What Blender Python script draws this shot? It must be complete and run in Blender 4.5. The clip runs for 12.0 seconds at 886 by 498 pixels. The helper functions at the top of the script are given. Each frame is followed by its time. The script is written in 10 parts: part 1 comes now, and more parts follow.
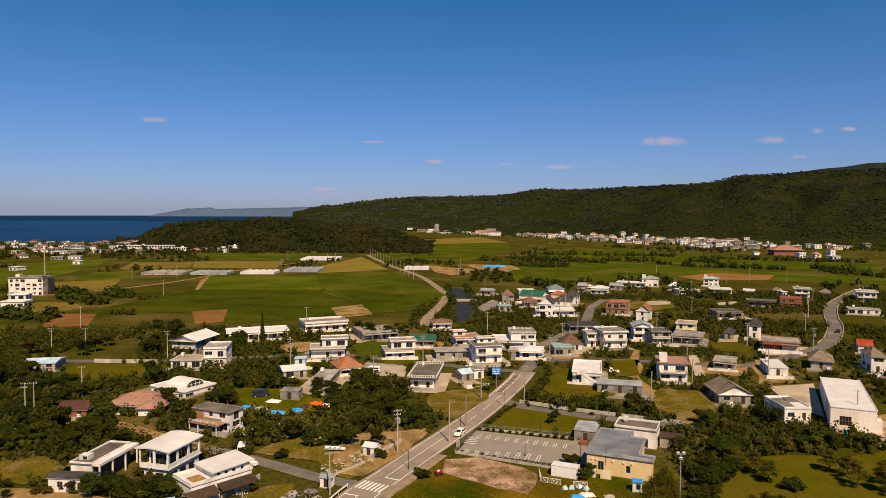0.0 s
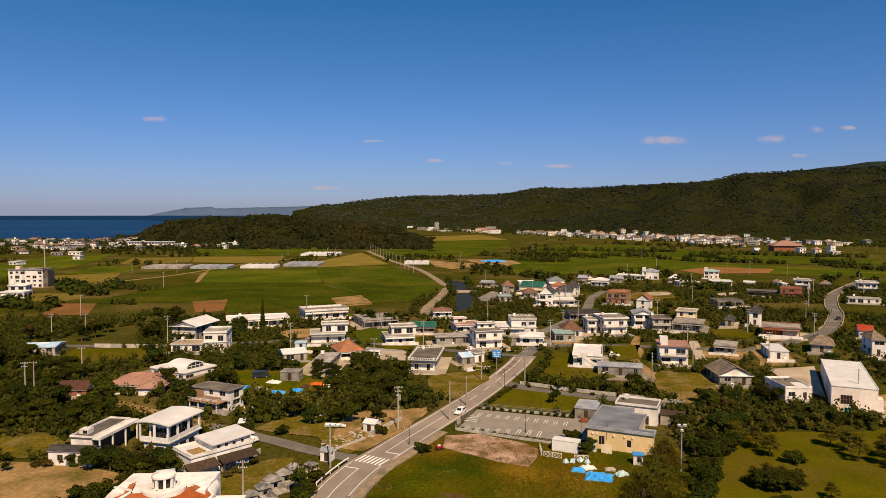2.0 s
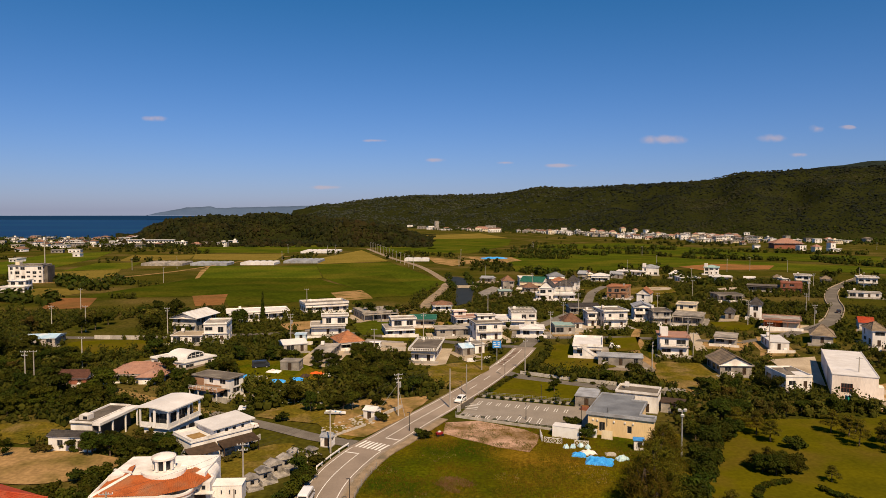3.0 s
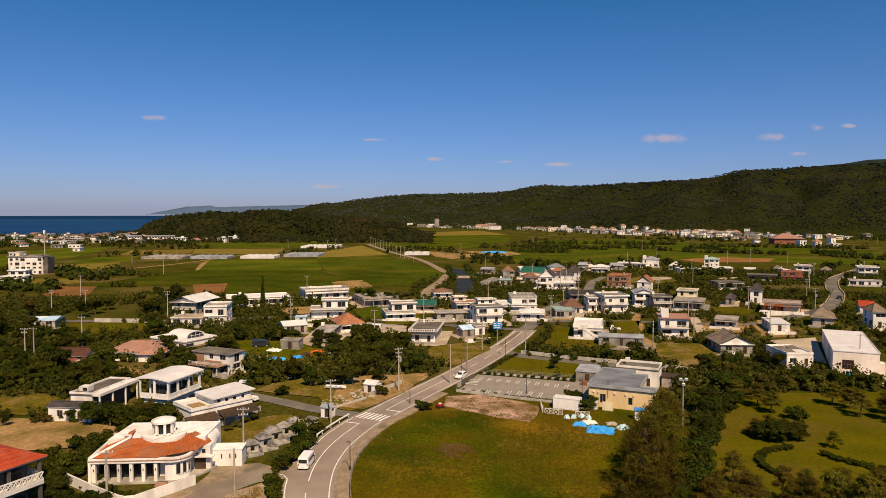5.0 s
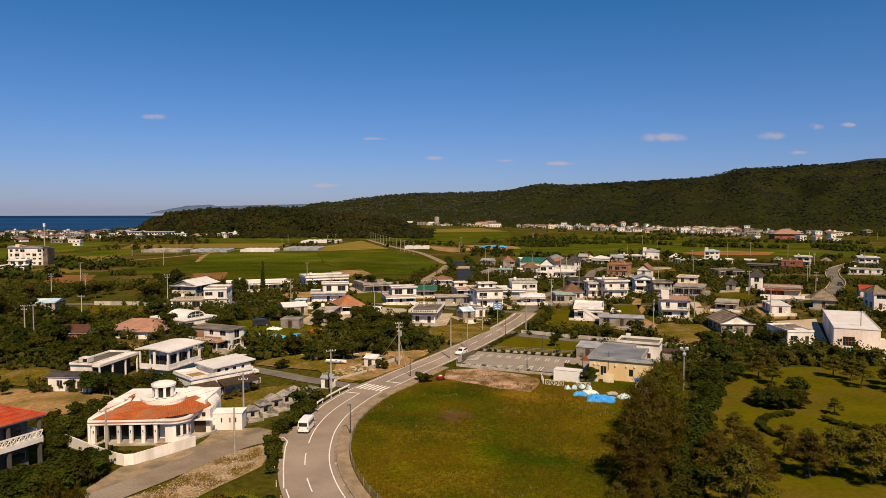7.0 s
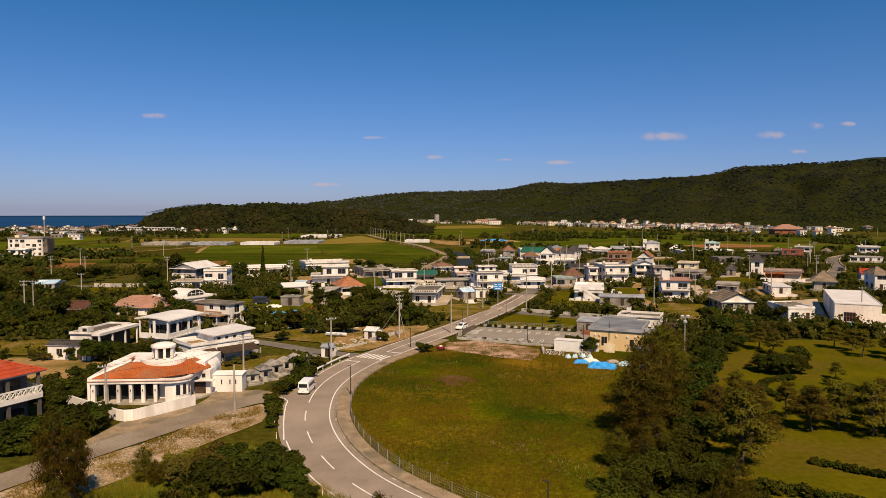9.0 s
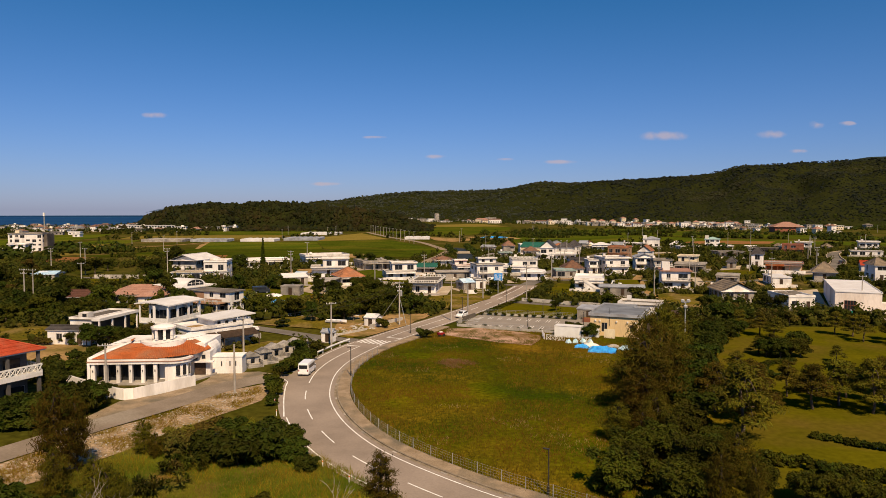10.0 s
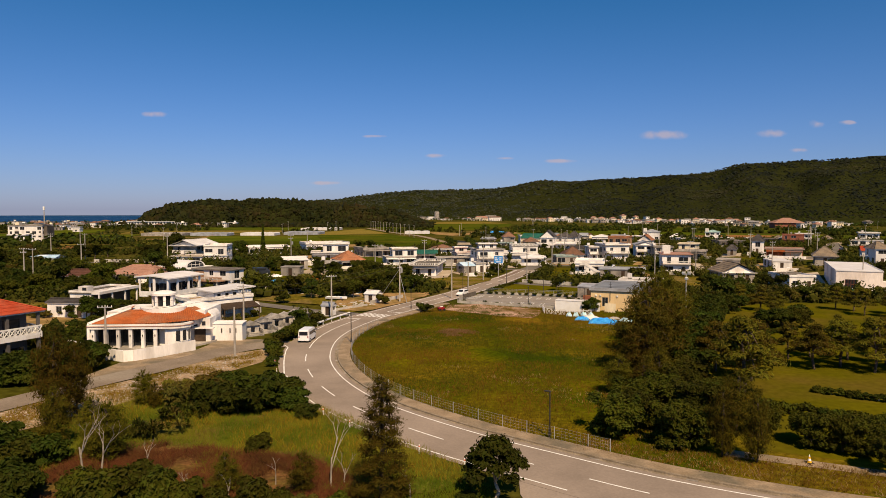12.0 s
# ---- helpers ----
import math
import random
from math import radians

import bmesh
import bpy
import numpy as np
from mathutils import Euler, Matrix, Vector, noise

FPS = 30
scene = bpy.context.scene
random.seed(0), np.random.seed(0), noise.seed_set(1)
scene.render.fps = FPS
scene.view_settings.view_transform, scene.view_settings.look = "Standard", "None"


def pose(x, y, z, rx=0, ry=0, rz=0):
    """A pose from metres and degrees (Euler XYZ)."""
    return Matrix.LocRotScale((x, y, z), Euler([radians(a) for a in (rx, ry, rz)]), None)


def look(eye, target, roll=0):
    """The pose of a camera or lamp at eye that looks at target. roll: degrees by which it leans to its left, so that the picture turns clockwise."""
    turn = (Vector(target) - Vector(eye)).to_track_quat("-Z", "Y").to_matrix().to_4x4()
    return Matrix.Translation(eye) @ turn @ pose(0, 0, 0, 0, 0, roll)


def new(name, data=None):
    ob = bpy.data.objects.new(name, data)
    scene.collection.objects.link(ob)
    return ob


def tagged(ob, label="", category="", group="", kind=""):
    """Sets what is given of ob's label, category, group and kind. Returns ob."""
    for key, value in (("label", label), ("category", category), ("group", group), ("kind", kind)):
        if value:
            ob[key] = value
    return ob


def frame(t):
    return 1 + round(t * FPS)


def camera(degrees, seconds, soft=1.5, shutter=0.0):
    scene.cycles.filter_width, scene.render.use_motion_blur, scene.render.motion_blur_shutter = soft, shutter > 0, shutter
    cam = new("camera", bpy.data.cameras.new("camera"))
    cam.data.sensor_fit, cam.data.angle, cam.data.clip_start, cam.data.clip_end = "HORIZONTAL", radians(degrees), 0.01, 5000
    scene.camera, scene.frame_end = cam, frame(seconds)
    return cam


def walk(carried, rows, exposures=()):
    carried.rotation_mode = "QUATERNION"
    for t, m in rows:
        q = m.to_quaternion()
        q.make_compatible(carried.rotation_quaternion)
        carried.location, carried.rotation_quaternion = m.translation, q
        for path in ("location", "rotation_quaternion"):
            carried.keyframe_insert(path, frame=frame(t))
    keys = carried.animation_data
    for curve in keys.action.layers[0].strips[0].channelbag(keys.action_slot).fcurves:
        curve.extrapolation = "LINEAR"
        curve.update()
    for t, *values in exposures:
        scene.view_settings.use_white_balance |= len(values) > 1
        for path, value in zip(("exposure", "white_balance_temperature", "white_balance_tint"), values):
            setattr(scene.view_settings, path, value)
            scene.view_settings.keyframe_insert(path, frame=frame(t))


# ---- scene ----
cam = camera(66.0, 12.0, soft=0.8)
PATH = [
    (0, pose(0.240, 0.200, 54.018, 87.013, -0.100, 0)),
    (0.5, pose(0.220, 0.183, 53.051, 87.010, -0.090, 0)),
    (1, pose(0.201, 0.165, 51.689, 87.008, -0.080, 0)),
    (1.5, pose(0.181, 0.148, 50.244, 87.005, -0.070, 0)),
    (2, pose(0.162, 0.130, 48.767, 87.003, -0.060, 0)),
    (2.5, pose(0.142, 0.113, 47.291, 87.000, -0.050, 0)),
    (3, pose(0.122, 0.095, 45.892, 86.997, -0.040, 0)),
    (5, pose(0.044, 0.025, 40.090, 86.987, 0.000, 0)),
    (5.5, pose(0.025, 0.008, 38.705, 86.985, 0.000, 0)),
    (6, pose(0.005, -0.010, 37.183, 86.982, 0.000, 0)),
    (6.5, pose(-0.015, -0.027, 35.745, 86.979, 0.000, 0)),
    (7, pose(-0.034, -0.045, 34.329, 86.977, 0.000, 0)),
    (9, pose(-0.112, -0.115, 28.254, 86.967, 0.000, 0)),
    (9.5, pose(-0.132, -0.132, 26.815, 86.964, 0.000, 0)),
    (10, pose(-0.152, -0.150, 25.346, 86.961, 0.000, 0)),
    (10.5, pose(-0.171, -0.167, 23.950, 86.959, 0.000, 0)),
    (11, pose(-0.191, -0.185, 22.633, 86.956, 0.000, 0)),
    (11.5, pose(-0.210, -0.203, 21.146, 86.954, 0.000, 0)),
    (12, pose(-0.230, -0.220, 20.156, 86.951, 0.000, 0)),
]
walk(cam, PATH, exposures=[(0, 0.6), (12, 0.6)])

# ---- light ----
SUN_DIR = Vector((0.19, -0.63, 0.75)).normalized()
sun = new("sun", bpy.data.lights.new("sun", "SUN"))
sun.data.energy, sun.data.angle, sun.data.color = 4.05, radians(0.55), (1.0, 0.752, 0.475)
sun.matrix_world = look(SUN_DIR * 100, (0, 0, 0))
world = bpy.data.worlds.new("sky")
scene.world = world
world.use_nodes = True
wn, wl = world.node_tree.nodes, world.node_tree.links
sky = wn.new("ShaderNodeTexSky")
sky.sky_type = "NISHITA"
sky.sun_disc = False
sky.sun_elevation = math.asin(SUN_DIR.z)
sky.sun_rotation = math.atan2(SUN_DIR.x, SUN_DIR.y)
sky.air_density, sky.dust_density, sky.ozone_density = 1.0, 0.5, 3.0
sky.altitude = 50
# beyond the reach of the sea sheet the open sea goes on down from the horizon
wtc = wn.new("ShaderNodeTexCoord")
wsep = wn.new("ShaderNodeSeparateXYZ")
wl.new(wtc.outputs["Generated"], wsep.inputs[0])
wmax = wn.new("ShaderNodeMath")
wmax.operation = "MAXIMUM"
wmax.inputs[1].default_value = 0.004
wl.new(wsep.outputs["Z"], wmax.inputs[0])
wcomb = wn.new("ShaderNodeCombineXYZ")
wl.new(wsep.outputs["X"], wcomb.inputs["X"])
wl.new(wsep.outputs["Y"], wcomb.inputs["Y"])
wl.new(wmax.outputs[0], wcomb.inputs["Z"])
wl.new(wcomb.outputs[0], sky.inputs["Vector"])
wlt = wn.new("ShaderNodeMath")
wlt.operation = "LESS_THAN"
wlt.inputs[1].default_value = -0.0035
wl.new(wsep.outputs["Z"], wlt.inputs[0])
wmix = wn.new("ShaderNodeMix")
wmix.data_type = "RGBA"
wl.new(wlt.outputs[0], wmix.inputs["Factor"])
wtint = wn.new("ShaderNodeMix")
wtint.data_type, wtint.blend_type = "RGBA", "MULTIPLY"
wtint.inputs["Factor"].default_value = 1.0
wgrad = wn.new("ShaderNodeMix")
wgrad.data_type = "RGBA"
wramp = wn.new("ShaderNodeMapRange")
wramp.inputs["From Max"].default_value = 0.30
wl.new(wsep.outputs["Z"], wramp.inputs["Value"])
wl.new(wramp.outputs[0], wgrad.inputs["Factor"])
wgrad.inputs["A"].default_value = (0.405, 0.44, 0.735, 1)
wgrad.inputs["B"].default_value = (0.135, 0.415, 0.63, 1)
wl.new(wgrad.outputs["Result"], wtint.inputs["B"])
wl.new(sky.outputs[0], wtint.inputs["A"])
wl.new(wtint.outputs["Result"], wmix.inputs["A"])
wmix.inputs["B"].default_value = (0.09, 0.32, 0.72, 1)
wl.new(wmix.outputs["Result"], wn["Background"].inputs[0])
wn["Background"].inputs[1].default_value = 0.085

# ---- materials ----
def surf(name, c1, c2, scale=1.0, rough=0.85, bump=0.0, fine=None, fine_amt=0.25, vary=0.0, metal=0.0, stretch=(1, 1, 1),
         spec=0.12, island=0.0, c3=None, scale3=0.1, lo=0.35, hi=0.65, hue=0.0, bump_scale=None):
    """A rough surface: two tones mixed by a noise, a fine grain over it, a third tone in broad patches, per-object change."""
    m = bpy.data.materials.new(name)
    m.use_nodes = True
    n, l = m.node_tree.nodes, m.node_tree.links
    b = n["Principled BSDF"]
    b.inputs["Roughness"].default_value = rough
    b.inputs["Metallic"].default_value = metal
    b.inputs["Specular IOR Level"].default_value = spec
    geo = n.new("ShaderNodeNewGeometry")
    mp = n.new("ShaderNodeMapping")
    mp.inputs["Scale"].default_value = stretch
    l.new(geo.outputs["Position"], mp.inputs[0])

    def noise_ramp(sc, a, z, detail=5):
        t = n.new("ShaderNodeTexNoise")
        t.inputs["Scale"].default_value = sc
        t.inputs["Detail"].default_value = detail
        l.new(mp.outputs[0], t.inputs["Vector"])
        r = n.new("ShaderNodeMapRange")
        r.inputs["From Min"].default_value, r.inputs["From Max"].default_value = a, z
        l.new(t.outputs["Fac"], r.inputs["Value"])
        return r.outputs["Result"]

    def mix(fac, a, c, mode="MIX"):
        x = n.new("ShaderNodeMix")
        x.data_type, x.blend_type = "RGBA", mode
        for sock, v in (("Factor", fac), ("A", a), ("B", c)):
            if isinstance(v, (tuple, list)):
                x.inputs[sock].default_value = (*v, 1)
            elif isinstance(v, float):
                x.inputs[sock].default_value = v
            else:
                l.new(v, x.inputs[sock])
        return x.outputs["Result"]

    col = mix(noise_ramp(scale, lo, hi), c1, c2)
    if c3:
        col = mix(noise_ramp(scale3, 0.48, 0.66), col, c3)
    if fine:
        f = noise_ramp(fine, 0.3, 0.7, 3)
        d = n.new("ShaderNodeMapRange")
        d.inputs["To Min"].default_value, d.inputs["To Max"].default_value = 1 - fine_amt, 1 + fine_amt
        l.new(f, d.inputs["Value"])
        hs = n.new("ShaderNodeHueSaturation")
        l.new(d.outputs[0], hs.inputs["Value"])
        l.new(col, hs.inputs["Color"])
        col = hs.outputs[0]
    for amt, source, out in ((vary, "ShaderNodeObjectInfo", "Random"), (island, "ShaderNodeNewGeometry", "Random Per Island")):
        if amt:
            o = n.new(source)
            d = n.new("ShaderNodeMapRange")
            d.inputs["To Min"].default_value, d.inputs["To Max"].default_value = 1 - amt, 1 + amt
            l.new(o.outputs[out], d.inputs["Value"])
            hs = n.new("ShaderNodeHueSaturation")
            l.new(d.outputs[0], hs.inputs["Value"])
            if hue:
                h = n.new("ShaderNodeMapRange")
                h.inputs["To Min"].default_value, h.inputs["To Max"].default_value = 0.5 - hue, 0.5 + hue * 0.6
                l.new(o.outputs[out], h.inputs["Value"])
                l.new(h.outputs[0], hs.inputs["Hue"])
            l.new(col, hs.inputs["Color"])
            col = hs.outputs[0]
    l.new(col, b.inputs["Base Color"])
    if bump:
        t = n.new("ShaderNodeTexNoise")
        t.inputs["Scale"].default_value = bump_scale or (fine or scale * 6)
        t.inputs["Detail"].default_value = 4
        l.new(mp.outputs[0], t.inputs["Vector"])
        bp = n.new("ShaderNodeBump")
        bp.inputs["Strength"].default_value = min(1.0, bump)
        bp.inputs["Distance"].default_value = 0.15
        l.new(t.outputs["Fac"], bp.inputs["Height"])
        l.new(bp.outputs[0], b.inputs["Normal"])
    return m


WHITE = surf("white_paint", (0.80, 0.765, 0.72), (0.70, 0.66, 0.615), 0.5, 0.7, 0.05, 6, 0.06, 0.10, stretch=(1, 1, 0.25), c3=(0.55, 0.505, 0.455), scale3=0.35)
CREAM = surf("cream_paint", (0.72, 0.62, 0.44), (0.62, 0.52, 0.36), 0.5, 0.75, 0.05, 6, 0.08, 0.1, stretch=(1, 1, 0.25))
TAN = surf("tan_paint", (0.74, 0.55, 0.30), (0.66, 0.48, 0.255), 0.6, 0.75, 0.05, 6, 0.06, 0.0, stretch=(1, 1, 0.2))
PINK = surf("pink_paint", (0.62, 0.40, 0.34), (0.52, 0.32, 0.27), 0.6, 0.75, 0.05, 6, 0.08, 0.1)
CONC = surf("weathered_concrete", (0.37, 0.33, 0.285), (0.22, 0.195, 0.165), 0.45, 0.9, 0.15, 4, 0.15, 0.22, c3=(0.17, 0.155, 0.14), scale3=0.25)
DARKCONC = surf("stained_concrete_roof", (0.14, 0.118, 0.094), (0.085, 0.073, 0.06), 0.4, 0.9, 0.15, 3, 0.2, 0.2, c3=(0.19, 0.165, 0.135), scale3=0.2)
BLUEGREY = surf("blue_grey_roof_membrane", (0.20, 0.215, 0.235), (0.155, 0.165, 0.18), 0.25, 0.7, 0.05, 3, 0.1, c3=(0.12, 0.128, 0.14), scale3=0.2)
GREYROOF = surf("grey_sheet_roof", (0.33, 0.34, 0.36), (0.26, 0.27, 0.29), 0.3, 0.6, 0.05, 3, 0.1, 0.15, c3=(0.22, 0.22, 0.23), scale3=0.3)
WHITEROOF = surf("white_roof_coating", (0.68, 0.66, 0.64), (0.58, 0.555, 0.53), 0.35, 0.6, 0.04, 3, 0.06, 0.06, c3=(0.58, 0.55, 0.52), scale3=0.2)
REDTILE = surf("orange_roof_tile", (0.36, 0.098, 0.028), (0.27, 0.072, 0.02), 0.8, 0.8, 0.3, 5, 0.25, 0.1, c3=(0.27, 0.115, 0.055), scale3=0.3)
BROWNTILE = surf("brown_roof_tile", (0.22, 0.115, 0.07), (0.15, 0.08, 0.05), 0.8, 0.8, 0.3, 4, 0.2, 0.25, c3=(0.12, 0.085, 0.065), scale3=0.3)
ROSETILE = surf("rose_roof_tile", (0.37, 0.205, 0.145), (0.29, 0.155, 0.11), 0.7, 0.8, 0.3, 4, 0.15, 0.1, c3=(0.30, 0.18, 0.14), scale3=0.25)
ORANGETILE = surf("orange_brown_roof_tile", (0.36, 0.155, 0.075), (0.28, 0.115, 0.055), 0.8, 0.8, 0.3, 4, 0.2, 0.15, c3=(0.24, 0.12, 0.07), scale3=0.3)
DULLTILE = surf("worn_brown_grey_roof_tile", (0.24, 0.185, 0.125), (0.17, 0.13, 0.09), 0.8, 0.8, 0.3, 4, 0.2, 0.15, c3=(0.13, 0.105, 0.08), scale3=0.3)
PALEBLUE = surf("pale_blue_sheet", (0.46, 0.60, 0.70), (0.34, 0.49, 0.62), 0.5, 0.6, 0.05, 4, 0.1, 0.1, c3=(0.62, 0.66, 0.68), scale3=0.3)
DARKREDTILE = surf("dark_red_brown_roof_tile", (0.105, 0.048, 0.032), (0.075, 0.035, 0.025), 0.8, 0.8, 0.3, 4, 0.2, 0.1)
BROWNWALL = surf("brown_wall_tile", (0.34, 0.20, 0.12), (0.27, 0.155, 0.09), 0.6, 0.8, 0.1, 6, 0.12, 0.1)
DARKTILE = surf("dark_grey_roof_tile", (0.075, 0.066, 0.060), (0.045, 0.040, 0.038), 0.8, 0.7, 0.3, 4, 0.2, 0.25)
GREENROOF = surf("green_sheet_roof", (0.03, 0.13, 0.09), (0.02, 0.10, 0.07), 0.5, 0.5, 0.05, 4, 0.15, 0.1)
TEALROOF = surf("pale_teal_roof", (0.30, 0.42, 0.38), (0.22, 0.33, 0.31), 0.5, 0.7, 0.05, 4, 0.15, 0.1)
BLUEROOF = surf("blue_sheet", (0.05, 0.26, 0.62), (0.04, 0.19, 0.50), 0.8, 0.5, 0.1, 4, 0.15, 0.15)
BRICKRED = surf("brick_red_render", (0.26, 0.10, 0.06), (0.20, 0.075, 0.045), 0.6, 0.8, 0.1, 5, 0.15, 0.1)
# dark grey wall colour with the shade under eaves and overhangs put in
SHADEWALL = surf("shade_grey_render", (0.11, 0.10, 0.095), (0.075, 0.068, 0.063), 0.5, 0.85, 0.05, 5, 0.1)
BALUST = surf("white_balustrade", (0.74, 0.71, 0.66), (0.62, 0.59, 0.54), 0.8, 0.7, 0.05, 6, 0.08)
WOODDARK = surf("dark_timber", (0.07, 0.045, 0.03), (0.045, 0.03, 0.02), 1.5, 0.8, 0.2, 8, 0.2, 0.2)
BLOCKWALL = surf("block_wall", (0.46, 0.42, 0.36), (0.32, 0.29, 0.25), 0.6, 0.9, 0.2, 5, 0.15, 0.15, stretch=(1, 1, 0.3))
ROADM = surf("asphalt", (0.275, 0.222, 0.178), (0.225, 0.182, 0.146), 0.22, 0.9, 0.08, 5, 0.07, c3=(0.315, 0.256, 0.206), scale3=0.06, spec=0.0)
DARKROAD = surf("worn_lane_asphalt", (0.15, 0.135, 0.115), (0.12, 0.105, 0.09), 0.3, 0.9, 0.15, 6, 0.16, 0.1, c3=(0.18, 0.16, 0.135), scale3=0.1, spec=0.0)
LANEM = surf("worn_pale_asphalt", (0.240, 0.192, 0.145), (0.185, 0.148, 0.110), 0.3, 0.9, 0.15, 6, 0.16, 0.0, c3=(0.26, 0.22, 0.17), scale3=0.1, spec=0.0)
RUBBLEM = surf("pale_rubble_soil", (0.37, 0.265, 0.17), (0.24, 0.17, 0.095), 0.35, 0.95, 0.5, 2.2, 0.35, c3=(0.22, 0.155, 0.06), scale3=0.22, spec=0.0)
PAVEM = surf("pavement_concrete", (0.32, 0.24, 0.155), (0.225, 0.165, 0.10), 0.6, 0.9, 0.2, 7, 0.18, c3=(0.15, 0.125, 0.085), scale3=0.25)
LOTM = surf("car_park_asphalt", (0.27, 0.235, 0.195), (0.225, 0.195, 0.16), 0.3, 0.9, 0.1, 6, 0.14, c3=(0.25, 0.215, 0.175), scale3=0.12)
LINEM = surf("road_paint", (0.78, 0.76, 0.71), (0.60, 0.57, 0.52), 1.2, 0.8, 0.0, 9, 0.1, lo=0.4, hi=0.7)
RUSTM = surf("rust_brown_road_coating", (0.13, 0.07, 0.045), (0.10, 0.058, 0.04), 0.8, 0.9, 0.1, 8, 0.15)
REDDERTILE = surf("red_roof_tile", (0.40, 0.062, 0.024), (0.31, 0.048, 0.018), 0.8, 0.75, 0.3, 5, 0.2, 0.0, c3=(0.33, 0.09, 0.045), scale3=0.3)
KERBM = surf("kerb_concrete", (0.28, 0.225, 0.16), (0.19, 0.15, 0.10), 0.9, 0.9, 0.2, 7, 0.2)
GROUNDM = surf("rough_grass_ground", (0.062, 0.055, 0.007), (0.038, 0.042, 0.005), 0.05, 0.95, 0.6, 0.9, 0.35, c3=(0.105, 0.078, 0.022), scale3=0.022, bump_scale=1.5, spec=0.0)
LOTGRASS = surf("dry_meadow", (0.104, 0.088, 0.003), (0.036, 0.056, 0.002), 0.06, 0.95, 0.9, 1.6, 0.38, c3=(0.155, 0.094, 0.008), scale3=0.045, bump_scale=2.5, spec=0.0)
DRYLOT = surf("dry_olive_grass", (0.135, 0.098, 0.012), (0.080, 0.070, 0.008), 0.18, 0.95, 0.6, 1.6, 0.35, c3=(0.20, 0.135, 0.05), scale3=0.12, bump_scale=2.5, spec=0.0)
LAWNM = surf("lawn", (0.094, 0.082, 0.003), (0.070, 0.065, 0.003), 0.10, 0.95, 0.3, 1.2, 0.16, c3=(0.100, 0.072, 0.010), scale3=0.06, spec=0.0)
CROPM = surf("green_crop", (0.062, 0.076, 0.005), (0.038, 0.053, 0.004), 0.03, 0.95, 0.8, 0.5, 0.3, vary=0.25, c3=(0.086, 0.082, 0.008), scale3=0.02, bump_scale=0.9, spec=0.0)
CROPPALE = surf("ripe_crop", (0.185, 0.135, 0.028), (0.135, 0.104, 0.019), 0.03, 0.95, 0.6, 0.5, 0.25, vary=0.2, bump_scale=0.9, spec=0.0)
SOILM = surf("bare_red_soil", (0.25, 0.115, 0.04), (0.20, 0.095, 0.035), 0.06, 0.95, 0.3, 0.8, 0.2, vary=0.2, c3=(0.16, 0.09, 0.03), scale3=0.05, spec=0.0)
SANDM = surf("bare_sandy_soil", (0.33, 0.205, 0.088), (0.25, 0.158, 0.062), 0.12, 0.95, 0.4, 1.2, 0.25, c3=(0.13, 0.098, 0.026), scale3=0.10, spec=0.0)
PINKSOIL = surf("pinkish_gravel_soil", (0.48, 0.31, 0.225), (0.30, 0.19, 0.115), 0.25, 0.95, 0.4, 1.6, 0.25, c3=(0.16, 0.10, 0.04), scale3=0.14, spec=0.0)
YARDM = surf("pale_concrete_yard", (0.46, 0.38, 0.28), (0.36, 0.29, 0.21), 0.12, 0.9, 0.1, 2, 0.12, c3=(0.30, 0.24, 0.17), scale3=0.1, spec=0.0)
HILLM = surf("forest_floor", (0.024, 0.026, 0.006), (0.016, 0.019, 0.005), 0.02, 0.95, 0.5, 0.2, 0.3, spec=0.0)
BARK = surf("bark", (0.13, 0.095, 0.065), (0.08, 0.06, 0.042), 3, 0.95, 0.5, 14, 0.3, 0.2, stretch=(1, 1, 0.3))
DEADWOOD = surf("bleached_wood", (0.34, 0.29, 0.23), (0.22, 0.18, 0.14), 3, 0.9, 0.3, 14, 0.25, 0.1, stretch=(1, 1, 0.3))
POLEM = surf("pole_concrete", (0.40, 0.36, 0.31), (0.30, 0.27, 0.23), 0.8, 0.85, 0.1, 5, 0.1, 0.2)
STEELM = surf("dark_steel", (0.05, 0.05, 0.05), (0.035, 0.03, 0.028), 1.5, 0.55, 0.0, 8, 0.15, metal=0.3)
GALV = surf("galvanised_steel", (0.42, 0.42, 0.42), (0.34, 0.33, 0.32), 1.5, 0.5, 0.0, 8, 0.1, metal=0.4)
PLASTICW = surf("white_plastic", (0.78, 0.77, 0.75), (0.72, 0.70, 0.67), 1.0, 0.45, 0.0, 8, 0.04, 0.05)
TYRE = surf("tyre_rubber", (0.02, 0.02, 0.02), (0.015, 0.015, 0.015), 3, 0.8)
CARWHITE = surf("white_car_paint", (0.82, 0.81, 0.79), (0.78, 0.77, 0.75), 0.5, 0.25, spec=0.5)
CARRED = surf("red_car_paint", (0.24, 0.018, 0.02), (0.20, 0.014, 0.016), 0.5, 0.3)
CARDARK = surf("dark_car_paint", (0.03, 0.035, 0.045), (0.025, 0.03, 0.04), 0.5, 0.25)
TARPM = surf("blue_tarpaulin", (0.05, 0.36, 0.80), (0.03, 0.24, 0.66), 0.9, 0.5, 0.3, 5, 0.2, c3=(0.10, 0.38, 0.70), scale3=0.5)
BAGM = surf("pale_plastic_bag", (0.55, 0.68, 0.72), (0.35, 0.55, 0.62), 1.5, 0.5, 0.3, 5, 0.15, 0.2)
ORANGE = surf("orange_plastic", (0.70, 0.14, 0.02), (0.60, 0.10, 0.015), 1, 0.5, 0.1, 6, 0.1, 0.1)
